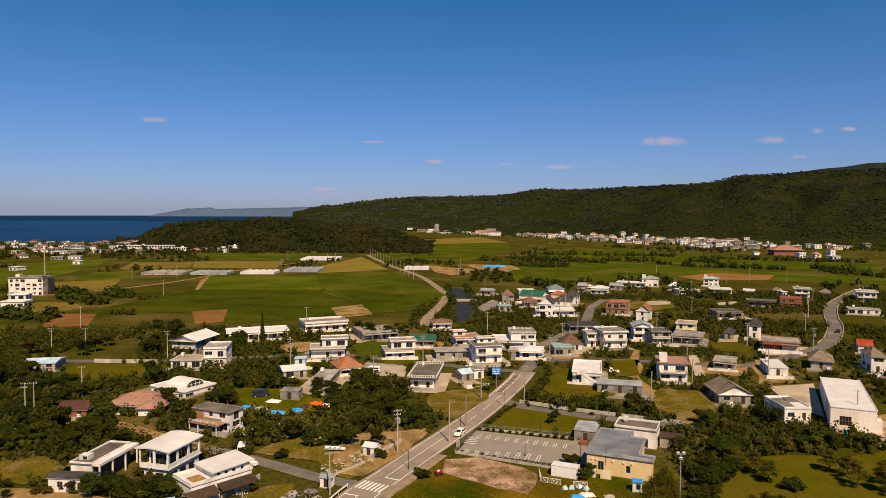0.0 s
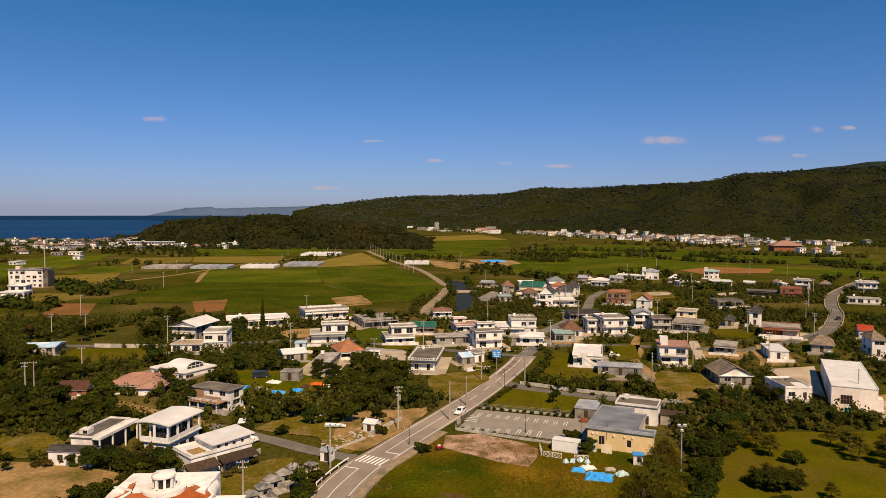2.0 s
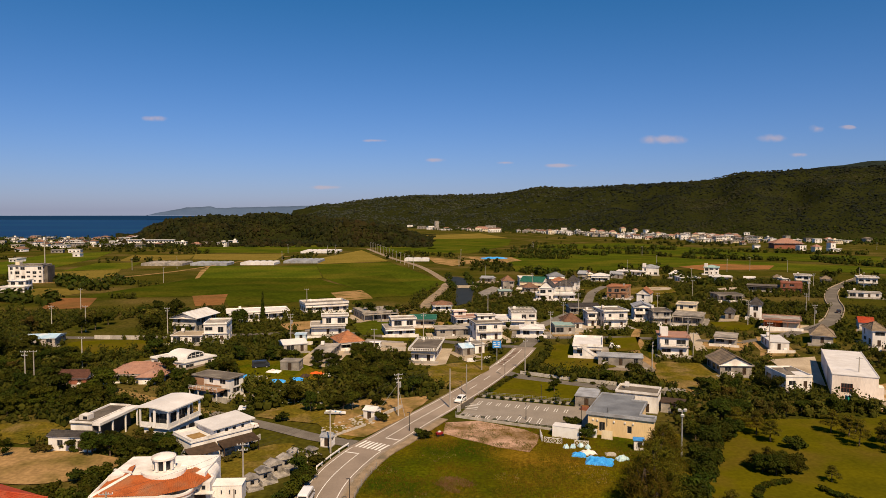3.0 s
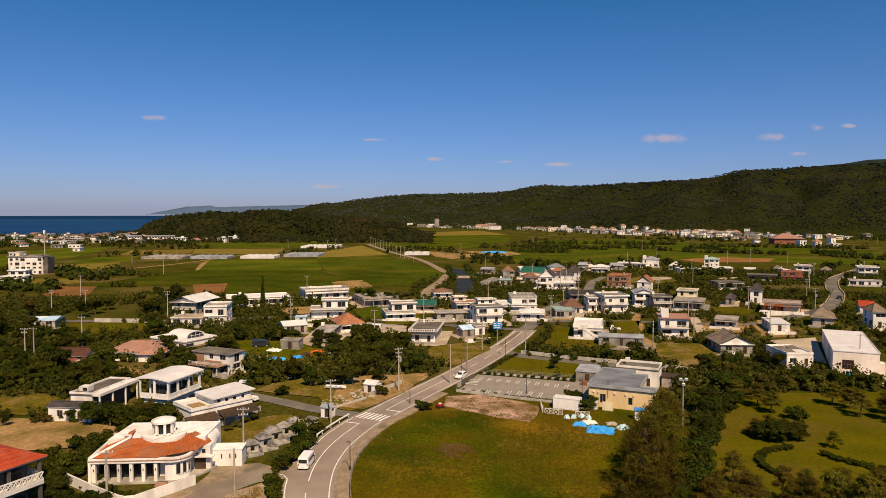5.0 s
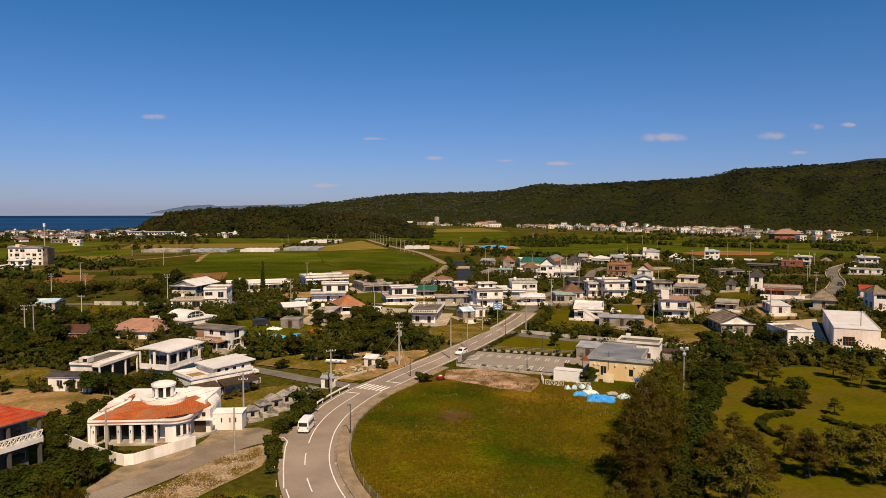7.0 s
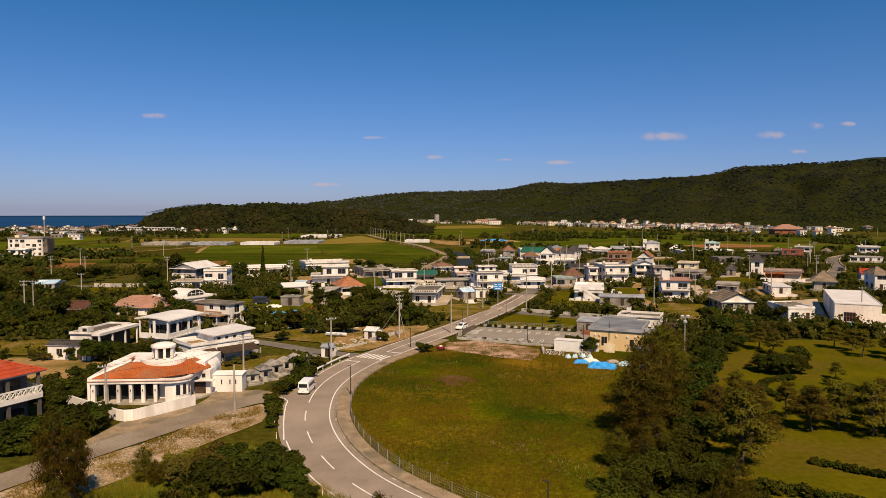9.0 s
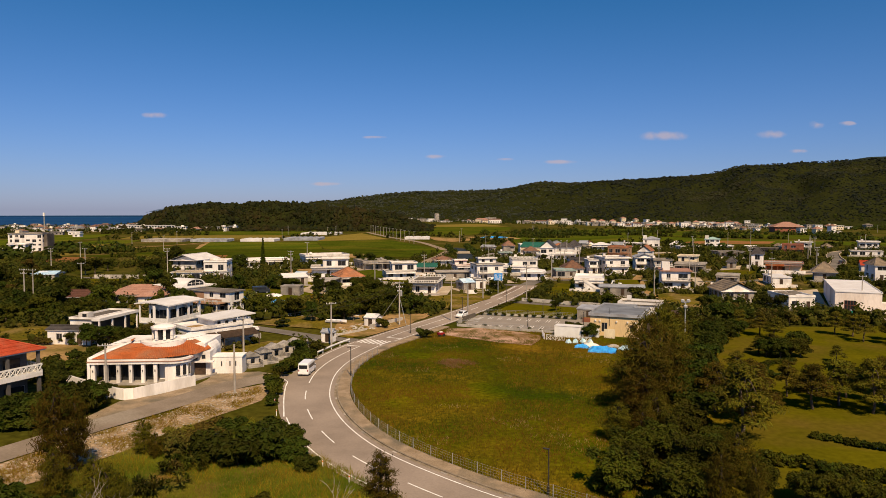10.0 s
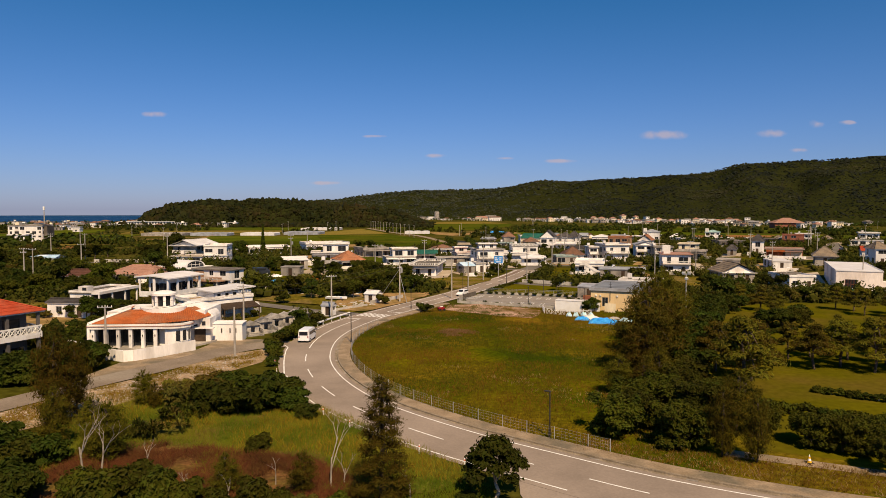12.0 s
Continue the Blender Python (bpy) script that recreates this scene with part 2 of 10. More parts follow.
YELLOWPL = surf("yellow_plastic", (0.72, 0.42, 0.03), (0.62, 0.34, 0.02), 1, 0.5)
BROWNSOIL = surf("reddish_brown_earth", (0.150, 0.072, 0.026), (0.095, 0.050, 0.018), 0.5, 0.95, 0.6, 2.5, 0.35, c3=(0.105, 0.085, 0.016), scale3=0.3, spec=0.0)
GREENPL = surf("green_plastic", (0.02, 0.28, 0.20), (0.015, 0.22, 0.16), 1, 0.5)
STONEM = surf("grey_tomb_stone", (0.42, 0.385, 0.34), (0.26, 0.235, 0.21), 0.8, 0.9, 0.2, 6, 0.2, 0.25, c3=(0.10, 0.095, 0.09), scale3=0.5)
WATERM = surf("river_water", (0.030, 0.036, 0.040), (0.022, 0.028, 0.032), 0.1, 0.7, 0.05, 1.5, 0.05, spec=0.03)
SEAM = surf("sea_water", (0.010, 0.046, 0.135), (0.008, 0.038, 0.12), 0.004, 0.8, 0.1, 0.05, 0.06, spec=0.02, c3=(0.014, 0.066, 0.14), scale3=0.002, stretch=(0.35, 1, 1))


def leaf(name, c1, c2, vary=0.28, hue=0.03, island=0.22, scale=0.25, c3=None, scale3=0.1):
    m = surf(name, c1, c2, scale, 0.6, 0, vary=vary, hue=hue, island=island, spec=0.06, c3=c3, scale3=scale3)
    n, l = m.node_tree.nodes, m.node_tree.links
    b = n["Principled BSDF"]
    tr = n.new("ShaderNodeBsdfTranslucent")
    l.new(b.inputs["Base Color"].links[0].from_socket, tr.inputs["Color"])
    mx = n.new("ShaderNodeMixShader")
    mx.inputs[0].default_value = 0.36
    l.new(b.outputs[0], mx.inputs[1])
    l.new(tr.outputs[0], mx.inputs[2])
    l.new(mx.outputs[0], n["Material Output"].inputs[0])
    return m


LEAF = leaf("broad_leaf", (0.070, 0.076, 0.006), (0.040, 0.048, 0.005))
LEAFDARK = leaf("glossy_dark_leaf", (0.048, 0.060, 0.006), (0.026, 0.037, 0.004))
THICKET = leaf("thicket_leaf", (0.058, 0.060, 0.006), (0.026, 0.032, 0.004), c3=(0.085, 0.078, 0.010), scale3=0.05)
LEAFGOLD = leaf("yellowish_leaf", (0.130, 0.105, 0.016), (0.085, 0.085, 0.014))
PINE = leaf("pine_needles", (0.140, 0.122, 0.010), (0.088, 0.082, 0.007))
CASU = leaf("casuarina_needles", (0.106, 0.090, 0.007), (0.072, 0.064, 0.005), island=0.06)
CASUBARK = surf("dark_casuarina_bark", (0.055, 0.042, 0.030), (0.035, 0.027, 0.020), 3, 0.95, 0.4, 12, 0.25, stretch=(1, 1, 0.3))
# haze is put into the ridge colours: bluish here, paler grey below
RIDGELEAF = leaf("ridge_canopy", (0.025, 0.029, 0.016), (0.014, 0.018, 0.011), vary=0, hue=0.03, island=0.16, scale=0.008, c3=(0.046, 0.046, 0.016), scale3=0.004)
RIDGEHAZE = leaf("hazed_ridge_canopy", (0.050, 0.058, 0.036), (0.034, 0.041, 0.027), vary=0, hue=0.03, island=0.14, scale=0.008, c3=(0.058, 0.060, 0.034), scale3=0.004)
HILLLEAF = leaf("hill_canopy", (0.031, 0.034, 0.007), (0.014, 0.018, 0.005), vary=0, hue=0.035, island=0.12, scale=0.03, c3=(0.042, 0.036, 0.008), scale3=0.012)
# distance haze is put into this base colour as a cooler, bluer green
FARFOREST = surf("haze_tinted_woods", (0.022, 0.030, 0.024), (0.016, 0.023, 0.019), 0.006, 0.95, 0.6, 0.05, 0.3, bump_scale=0.05, spec=0.0)
# the headland's blue is haze painted into its base colour
CAPEM = surf("haze_blue_headland", (0.075, 0.115, 0.19), (0.06, 0.095, 0.165), 0.006, 0.95)
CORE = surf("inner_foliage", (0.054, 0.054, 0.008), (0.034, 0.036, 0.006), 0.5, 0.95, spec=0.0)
STRAW = leaf("dry_grass_blades", (0.19, 0.124, 0.010), (0.125, 0.092, 0.007))
BANKB = leaf("bright_grass_blades", (0.098, 0.118, 0.006), (0.056, 0.082, 0.004), c3=(0.165, 0.140, 0.012), scale3=0.12)
GRASSB = leaf("green_grass_blades", (0.100, 0.086, 0.003), (0.034, 0.054, 0.002), scale=0.06, c3=(0.145, 0.090, 0.005), scale3=0.04)
PALESTRAW = leaf("bleached_grass_blades", (0.27, 0.185, 0.08), (0.19, 0.13, 0.05))
REDBRUSH = leaf("reddish_dry_brush", (0.15, 0.062, 0.020), (0.085, 0.042, 0.013))


def glass_dark():
    m = bpy.data.materials.new("window_glass")
    m.use_nodes = True
    b = m.node_tree.nodes["Principled BSDF"]
    b.inputs["Base Color"].default_value = (0.018, 0.020, 0.024, 1)
    b.inputs["Roughness"].default_value = 0.08
    b.inputs["Specular IOR Level"].default_value = 0.5
    return m


GLASS = glass_dark()


# ---- building helpers ----
def smooth01(a, b, v):
    k = min(1.0, max(0.0, (v - a) / (b - a)))
    return k * k * (3 - 2 * k)


def gz(x, y):
    """Height of the ground: flat by the road, a low rise behind the houses, level again in the fields."""
    fade = 1 - smooth01(330, 480, y)
    return fade * (3.2 * smooth01(125, 195, y) * smooth01(5, -50, x) * 1.0
                   + 3.6 * smooth01(165, 225, y) * smooth01(85, 135, x)
                   + 1.2 * smooth01(150, 230, y) * smooth01(-20, 5, x) * smooth01(120, 85, x))


def mesh_of(name, bm, material, smooth=False):
    me = bpy.data.meshes.new(name)
    bm.normal_update()
    bm.to_mesh(me)
    bm.free()
    if material:
        me.materials.append(material)
    if smooth:
        me.shade_smooth()
    return me


def part(name, bm, material, parent, label="", smooth=False):
    ob = new(name, mesh_of(name, bm, material, smooth))
    ob.parent = parent
    return tagged(ob, label)


def part_of(name, me, parent, m=None):
    ob = new(name, me)
    ob.parent = parent
    if m is not None:
        ob.matrix_basis = m
    return ob


def thing(name, x, y, rot=0, label="", category="", group="", z=None, kind=""):
    ob = new(name)
    ob.empty_display_size = 0.2
    ob.matrix_basis = pose(x, y, gz(x, y) if z is None else z, 0, 0, rot)
    return tagged(ob, label, category, group, kind)


def box(bm, x0, x1, y0, y1, z0, z1, m=None):
    vs = [bm.verts.new(p) for p in ((x0, y0, z0), (x1, y0, z0), (x1, y1, z0), (x0, y1, z0), (x0, y0, z1), (x1, y0, z1), (x1, y1, z1), (x0, y1, z1))]
    if m is not None:
        for v in vs:
            v.co = m @ v.co
    for q in ((0, 3, 2, 1), (4, 5, 6, 7), (0, 1, 5, 4), (1, 2, 6, 5), (2, 3, 7, 6), (3, 0, 4, 7)):
        bm.faces.new([vs[i] for i in q])
    return vs


def boxes(*rows):
    bm = bmesh.new()
    for r in rows:
        box(bm, *r)
    return bm


def bevel(bm, w=0.03, seg=1):
    bmesh.ops.bevel(bm, geom=bm.edges[:], offset=w, segments=seg, affect="EDGES", clamp_overlap=True)
    return bm


def prism(bm, pts, z0, z1):
    """An upright prism over a counter-clockwise outline."""
    lo = [bm.verts.new((x, y, z0)) for x, y in pts]
    hi = [bm.verts.new((x, y, z1)) for x, y in pts]
    n = len(pts)
    for i in range(n):
        bm.faces.new((lo[i], lo[(i + 1) % n], hi[(i + 1) % n], hi[i]))
    bm.faces.new(hi)
    bm.faces.new(lo[::-1])


def tube(bm, a, b, r0, r1=None, n=8):
    a, b = Vector(a), Vector(b)
    r1 = r0 if r1 is None else r1
    q = (b - a).to_track_quat("Z", "Y")
    rings = []
    for p, r in ((a, r0), (b, r1)):
        rings.append([bm.verts.new(p + q @ Vector((r * math.cos(2 * math.pi * i / n), r * math.sin(2 * math.pi * i / n), 0))) for i in range(n)])
    for i in range(n):
        bm.faces.new((rings[0][i], rings[0][(i + 1) % n], rings[1][(i + 1) % n], rings[1][i]))
    bm.faces.new(rings[1])
    bm.faces.new(rings[0][::-1])


def wall(bm, m, length, height, holes=(), t=0.2):
    """A wall from m's origin along its x, t thick towards its y, with rectangular openings (u0, u1, v0, v1)."""
    us = sorted({0.0, length, *[q for h in holes for q in h[:2]]})
    vs = sorted({0.0, height, *[q for h in holes for q in h[2:] if 0.0 < q < height]})
    nu, nv = len(us) - 1, len(vs) - 1
    solid = [[not any(h[0] - 1e-4 <= us[i] and us[i + 1] <= h[1] + 1e-4 and h[2] - 1e-4 <= vs[j] and vs[j + 1] <= h[3] + 1e-4 for h in holes) for j in range(nv)] for i in range(nu)]
    got = {}

    def vert(i, j, k):
        if (i, j, k) not in got:
            got[i, j, k] = bm.verts.new(m @ Vector((us[i], k * t, vs[j])))
        return got[i, j, k]

    def full(i, j):
        return 0 <= i < nu and 0 <= j < nv and solid[i][j]

    for i in range(nu):
        for j in range(nv):
            if solid[i][j]:
                bm.faces.new((vert(i, j, 0), vert(i + 1, j, 0), vert(i + 1, j + 1, 0), vert(i, j + 1, 0)))
                bm.faces.new((vert(i, j + 1, 1), vert(i + 1, j + 1, 1), vert(i + 1, j, 1), vert(i, j, 1)))
                if not full(i - 1, j):
                    bm.faces.new((vert(i, j, 1), vert(i, j, 0), vert(i, j + 1, 0), vert(i, j + 1, 1)))
                if not full(i + 1, j):
                    bm.faces.new((vert(i + 1, j, 0), vert(i + 1, j, 1), vert(i + 1, j + 1, 1), vert(i + 1, j + 1, 0)))
                if not full(i, j - 1):
                    bm.faces.new((vert(i, j, 1), vert(i + 1, j, 1), vert(i + 1, j, 0), vert(i, j, 0)))
                if not full(i, j + 1):
                    bm.faces.new((vert(i, j + 1, 0), vert(i + 1, j + 1, 0), vert(i + 1, j + 1, 1), vert(i, j + 1, 1)))


def catmull(pts, step=2.0, closed=False):
    pts = [Vector((*p, 0)[:3]) for p in pts]
    n, out = len(pts), []
    for i in range(n if closed else n - 1):
        if closed:
            p0, p1, p2, p3 = (pts[(i + k - 1) % n] for k in range(4))
        else:
            p1, p2 = pts[i], pts[i + 1]
            p0 = pts[i - 1] if i else p1 * 2 - p2
            p3 = pts[i + 2] if i + 2 < n else p2 * 2 - p1
        k = max(1, int((p2 - p1).length / step))
        for j in range(k):
            t = j / k
            out.append(0.5 * ((2 * p1) + (p2 - p0) * t + (2 * p0 - 5 * p1 + 4 * p2 - p3) * t * t + (3 * p1 - p0 - 3 * p2 + p3) * t ** 3))
    if not closed:
        out.append(pts[-1])
    return out


def side_of(line, i):
    a, b = line[max(0, i - 1)], line[min(len(line) - 1, i + 1)]
    d = (b - a).normalized()
    return Vector((d.y, -d.x, 0))


def shifted(line, off):
    return [p + side_of(line, i) * off for i, p in enumerate(line)]


def ribbon(bm, line, o0, o1, z=0.08, thick=0.0, lift=0.0):
    """A strip along a line between two sideways offsets (right is positive), on the ground."""
    rows = []
    for i, p in enumerate(line):
        s = side_of(line, i)
        a, b = p + s * o0, p + s * o1
        g = gz(p.x, p.y) + lift
        row = [bm.verts.new((a.x, a.y, g + z)), bm.verts.new((b.x, b.y, g + z))]
        if thick:
            row += [bm.verts.new((b.x, b.y, g + z - thick)), bm.verts.new((a.x, a.y, g + z - thick))]
        rows.append(row)
    k = len(rows[0])
    for r, q in zip(rows, rows[1:]):
        for j in range(k if thick else 1):
            bm.faces.new((r[j], r[(j + 1) % k], q[(j + 1) % k], q[j]))
    if thick:
        bm.faces.new(rows[0][::-1])
        bm.faces.new(rows[-1])
    bmesh.ops.recalc_face_normals(bm, faces=bm.faces[:])
    return bm


def cut_line(line, s0, s1):
    """The stretch of a line between two lengths along it."""
    out, s = [], 0.0
    for a, b in zip(line, line[1:]):
        d = (b - a).length
        if s + d >= s0 and s <= s1:
            if not out:
                out.append(a.lerp(b, max(0, (s0 - s) / d)))
            out.append(a.lerp(b, min(1, (s1 - s) / d)))
        s += d
    return out


def line_length(line):
    return sum((b - a).length for a, b in zip(line, line[1:]))


def inside(poly, x, y):
    hit = False
    for (ax, ay), (bx, by) in zip(poly, poly[1:] + poly[:1]):
        if (ay > y) != (by > y) and x < (bx - ax) * (y - ay) / (by - ay) + ax:
            hit = not hit
    return hit


KEEP_OUT = []      # outlines where no wild tree stands
HOUSE_SPOTS = []   # x, y, radius of buildings


def clear_of(x, y, r=0.0):
    for hx, hy, hr in HOUSE_SPOTS:
        if abs(x - hx) < hr + r and abs(y - hy) < hr + r:
            return False
    for b, poly in KEEP_OUT:
        if b[0] - r < x < b[1] + r and b[2] - r < y < b[3] + r and (inside(poly, x, y) or (r > 0.3 and any(inside(poly, x + dx, y + dy) for dx, dy in ((r, 0), (-r, 0), (0, r), (0, -r))))):
            return False
    return True


def keep_out(poly):
    poly = [(p[0], p[1]) for p in poly]
    xs, ys = [p[0] for p in poly], [p[1] for p in poly]
    KEEP_OUT.append(((min(xs), max(xs), min(ys), max(ys)), poly))


def patch(name, pts, material, label="", z=0.05, category="", soft=True, wobble=0.0, grid=10.0, keep=True, rise=0.0):
    """A piece of ground cover inside an outline, laid over the ground."""
    line = catmull(pts, 4 if soft else 400, True) if soft else [Vector((*p, 0)) for p in pts]
    if wobble:
        line = [p + Vector((noise.noise(p * 0.21), noise.noise(p * 0.21 + Vector((9, 4, 2))), 0)) * wobble for p in line]
    bm = bmesh.new()
    f = bm.faces.new([bm.verts.new(p) for p in line])
    if f.calc_area() and f.normal.z < 0:
        f.normal_flip()
    bmesh.ops.triangulate(bm, faces=bm.faces[:])
    xs, ys = [p.x for p in line], [p.y for p in line]
    if max(ys) > 120 and min(ys) < 480:
        for lo, hi, no in ((min(xs), max(xs), (1, 0, 0)), (min(ys), max(ys), (0, 1, 0))):
            v = math.ceil(lo / grid) * grid
            while v < hi:
                bmesh.ops.bisect_plane(bm, geom=bm.verts[:] + bm.edges[:] + bm.faces[:], plane_co=(v * no[0], v * no[1], 0), plane_no=no, dist=0.001)
                v += grid
    for v in bm.verts:
        v.co.z = gz(v.co.x, v.co.y) + z
    if rise:
        r = bmesh.ops.extrude_face_region(bm, geom=bm.faces[:])
        for v in r["geom"]:
            if isinstance(v, bmesh.types.BMVert):
                v.co.z += rise + 0.25 * rise * noise.noise(v.co * 0.3)
    bmesh.ops.recalc_face_normals(bm, faces=bm.faces[:])
    me = mesh_of(name, bm, material)
    ob = tagged(new(name, me), label, category, kind="structure")
    if keep:
        keep_out([(p.x, p.y) for p in line])
    return ob


# ---- land, sea, hills ----
def axis(lo, hi, fine_lo, fine_hi, step, grow):
    out = [fine_lo]
    while out[-1] < fine_hi:
        out.append(out[-1] + step)
    s = step
    while out[-1] < hi:
        s *= grow
        out.append(min(hi, out[-1] + s))
    s = step
    while out[0] > lo:
        s *= grow
        out.insert(0, max(lo, out[0] - s))
    return out


def coast(x):
    """y beyond which, on the left, the land ends in the sea."""
    return 1370 + 40 * math.sin(x * 0.011) + max(0, (x + 560)) * 8 + max(0, -x - 700) * 0.35 - smooth01(-560, -640, x) * 90


def grid_mesh(name, xs, ys, zf, material, smooth=True):
    verts = [(x, y, zf(x, y)) for y in ys for x in xs]
    w = len(xs)
    faces = [(j * w + i, j * w + i + 1, (j + 1) * w + i + 1, (j + 1) * w + i) for j in range(len(ys) - 1) for i in range(w - 1)]
    me = bpy.data.meshes.new(name)
    me.from_pydata(verts, [], faces)
    me.materials.append(material)
    if smooth:
        me.shade_smooth()
    return me


def land(x, y):
    if y > coast(x) and x < -60:
        return -9.0 if y > coast(x) + 60 else -9.0 * smooth01(0, 60, y - coast(x))
    near = 1 - smooth01(120, 400, y)
    return gz(x, y) - 0.02 + 0.08 * noise.noise(Vector((x * 0.07, y * 0.07, 0))) * near


ground = new("ground", grid_mesh("ground", axis(-4900, 4900, -180, 220, 5, 1.17), axis(-400, 4900, 20, 380, 5, 1.09), land, GROUNDM))
tagged(ground, "rough green and brown grassy coastal plain", "ground", kind="structure")
sea = new("water", grid_mesh("water", [-4950, -3000, -1500, -700, 0, 900], [1150, 1600, 2400, 3600, 4950], lambda x, y: -3.0, SEAM))
tagged(sea, "dark blue sea out to the horizon", "sea", kind="structure")


def crowns(name, spots, material, label, sub=1, seed=3, low=0.75, high=1.1):
    """Woodland seen from afar: one joined mesh of many uneven leafy crowns at (x, y, z, r)."""
    bm = bmesh.new()
    bmesh.ops.create_icosphere(bm, subdivisions=sub, radius=1)
    bv = np.array([v.co[:] for v in bm.verts])
    bf = np.array([[v.index for v in f.verts] for f in bm.faces])
    bm.free()
    keep = bv[:, 2][bf].min(axis=1) > -0.6
    bf = bf[keep]
    rng = np.random.default_rng(seed)
    vs, fs = [], []
    for k, (x, y, z, r) in enumerate(spots):
        j = bv * rng.uniform(0.5, 1.35, (len(bv), 1)) * r * np.array([1, 1, rng.uniform(low, high)])
        a = rng.uniform(0, 6.28)
        c, s = math.cos(a), math.sin(a)
        j = np.stack([j[:, 0] * c - j[:, 1] * s, j[:, 0] * s + j[:, 1] * c, j[:, 2]], 1) + (x, y, z)
        vs.append(j)
        fs.append(bf + k * len(bv))
    me = bpy.data.meshes.new(name)
    me.from_pydata(np.concatenate(vs).tolist(), [], np.concatenate(fs).tolist())
    me.materials.append(material)
    ob = new(name, me)
    return tagged(ob, label, "woodland", kind="stuff")


def lerp_tab(tab, v):
    for (a, p), (b, q) in zip(tab, tab[1:]):
        if v <= b:
            k = max(0.0, (v - a) / (b - a))
            return p + (q - p) * k
    return tab[-1][1]


# the long ridge: by bearing (x / y), how far its crest and foot lie and how high it rises
CREST_D = [(-0.25, 4700), (-0.12, 4600), (0.08, 3900), (0.21, 3300), (0.37, 2750), (0.43, 2350), (0.65, 2250), (1.2, 2100)]
CREST_H = [(-0.25, 60), (-0.20, 85), (-0.175, 116), (-0.15, 122), (-0.12, 146), (-0.05, 166), (0.08, 168), (0.14, 182), (0.21, 183), (0.29, 184), (0.36, 184), (0.40, 188), (0.44, 196), (0.52, 203), (0.65, 214), (1.2, 240)]
FOOT_D = [(-0.25, 2400), (-0.05, 2150), (0.05, 1850), (0.2, 1560), (0.3, 1400), (0.45, 1250), (0.65, 1180), (1.2, 1150)]


def ridge_height(a, d):
    f, c, h = lerp_tab(FOOT_D, a), lerp_tab(CREST_D, a), lerp_tab(CREST_H, a)
    k = (d - f) / (c - f)
    n1 = noise.noise(Vector((a * 11, d * 0.0012, 1.0)))
    n2 = noise.noise(Vector((a * 26, d * 0.004, 4.0)))
    if k < 1:
        k = max(0.0, k)
        s = k ** 0.8
        return (h - 9) * s + (50 * n1 + 22 * n2) * math.sin(math.pi * min(1, k)) - (3 if k == 0 else 0)
    return (h - 9) * max(0, 1 - (k - 1) * 1.5)


def polar_mesh(name, a0, a1, na, ds, hf, material):
    verts, faces = [], []
    for j, d in enumerate(ds):
        for i in range(na + 1):
            a = a0 + (a1 - a0) * i / na
            dd = d(a) if callable(d) else d
            verts.append((a * dd, dd, hf(a, dd)))
    w = na + 1
    for j in range(len(ds) - 1):
        for i in range(na):
            faces.append((j * w + i, j * w + i + 1, (j + 1) * w + i + 1, (j + 1) * w + i))
    me = bpy.data.meshes.new(name)
    me.from_pydata(verts, [], faces)
    me.materials.append(material)
    me.shade_smooth()
    return me


def ring(k):
    return lambda a: lerp_tab(FOOT_D, a) + (lerp_tab(CREST_D, a) - lerp_tab(FOOT_D, a)) * k


tagged(new("forested_ridge", polar_mesh("forested_ridge", -0.22, 1.1, 150, [ring(k / 18 - 0.03) for k in range(0, 26)], ridge_height, HILLM)),
       "long dark green forested ridge behind the villages", "hill", kind="structure")
rng = np.random.default_rng(11)
spots, pale = [], []
for _ in range(25000):
    a, k = rng.uniform(-0.2, 0.76), rng.uniform(0, 1) ** 1.25 * 1.03
    d = lerp_tab(FOOT_D, a) + (lerp_tab(CREST_D, a) - lerp_tab(FOOT_D, a)) * k
    if a < 0.2 and rng.uniform() < 0.35:
        continue
    r = d * (0.0009 + 0.0017 * rng.uniform() ** 2.2) * (1 + 0.5 * noise.noise(Vector((a * 60, d * 0.008, 2))))
    # crowns towards the far left end more often take the haze-pale colour
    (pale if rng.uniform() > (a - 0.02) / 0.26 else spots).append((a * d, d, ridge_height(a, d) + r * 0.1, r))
crowns("ridge_woods", spots, RIDGELEAF, "dense dark green subtropical forest on the ridge", 1, 5, 0.45, 0.85)
crowns("ridge_woods", pale, RIDGEHAZE, "forest on the ridge's far end with haze in its grey-green colour", 1, 7, 0.45, 0.85)

# a further, higher back behind the ridge's right end
BACK_H = [(0.40, 150), (0.47, 290), (0.55, 335), (0.65, 385), (0.9, 420), (1.2, 430)]
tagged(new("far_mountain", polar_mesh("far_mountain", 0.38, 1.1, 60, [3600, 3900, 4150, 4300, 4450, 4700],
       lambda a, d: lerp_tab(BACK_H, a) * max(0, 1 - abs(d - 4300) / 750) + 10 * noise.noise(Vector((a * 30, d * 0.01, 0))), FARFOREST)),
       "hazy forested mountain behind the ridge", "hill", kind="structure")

# the headland far along the coast
CAPE_H = [(-0.434, 26), (-0.430, 34), (-0.420, 46), (-0.401, 62), (-0.385, 75), (-0.376, 85), (-0.36, 86), (-0.345, 92), (-0.339, 94), (-0.331, 79), (-0.31, 84), (-0.285, 87), (-0.24, 92), (-0.198, 97), (-0.1, 100)]
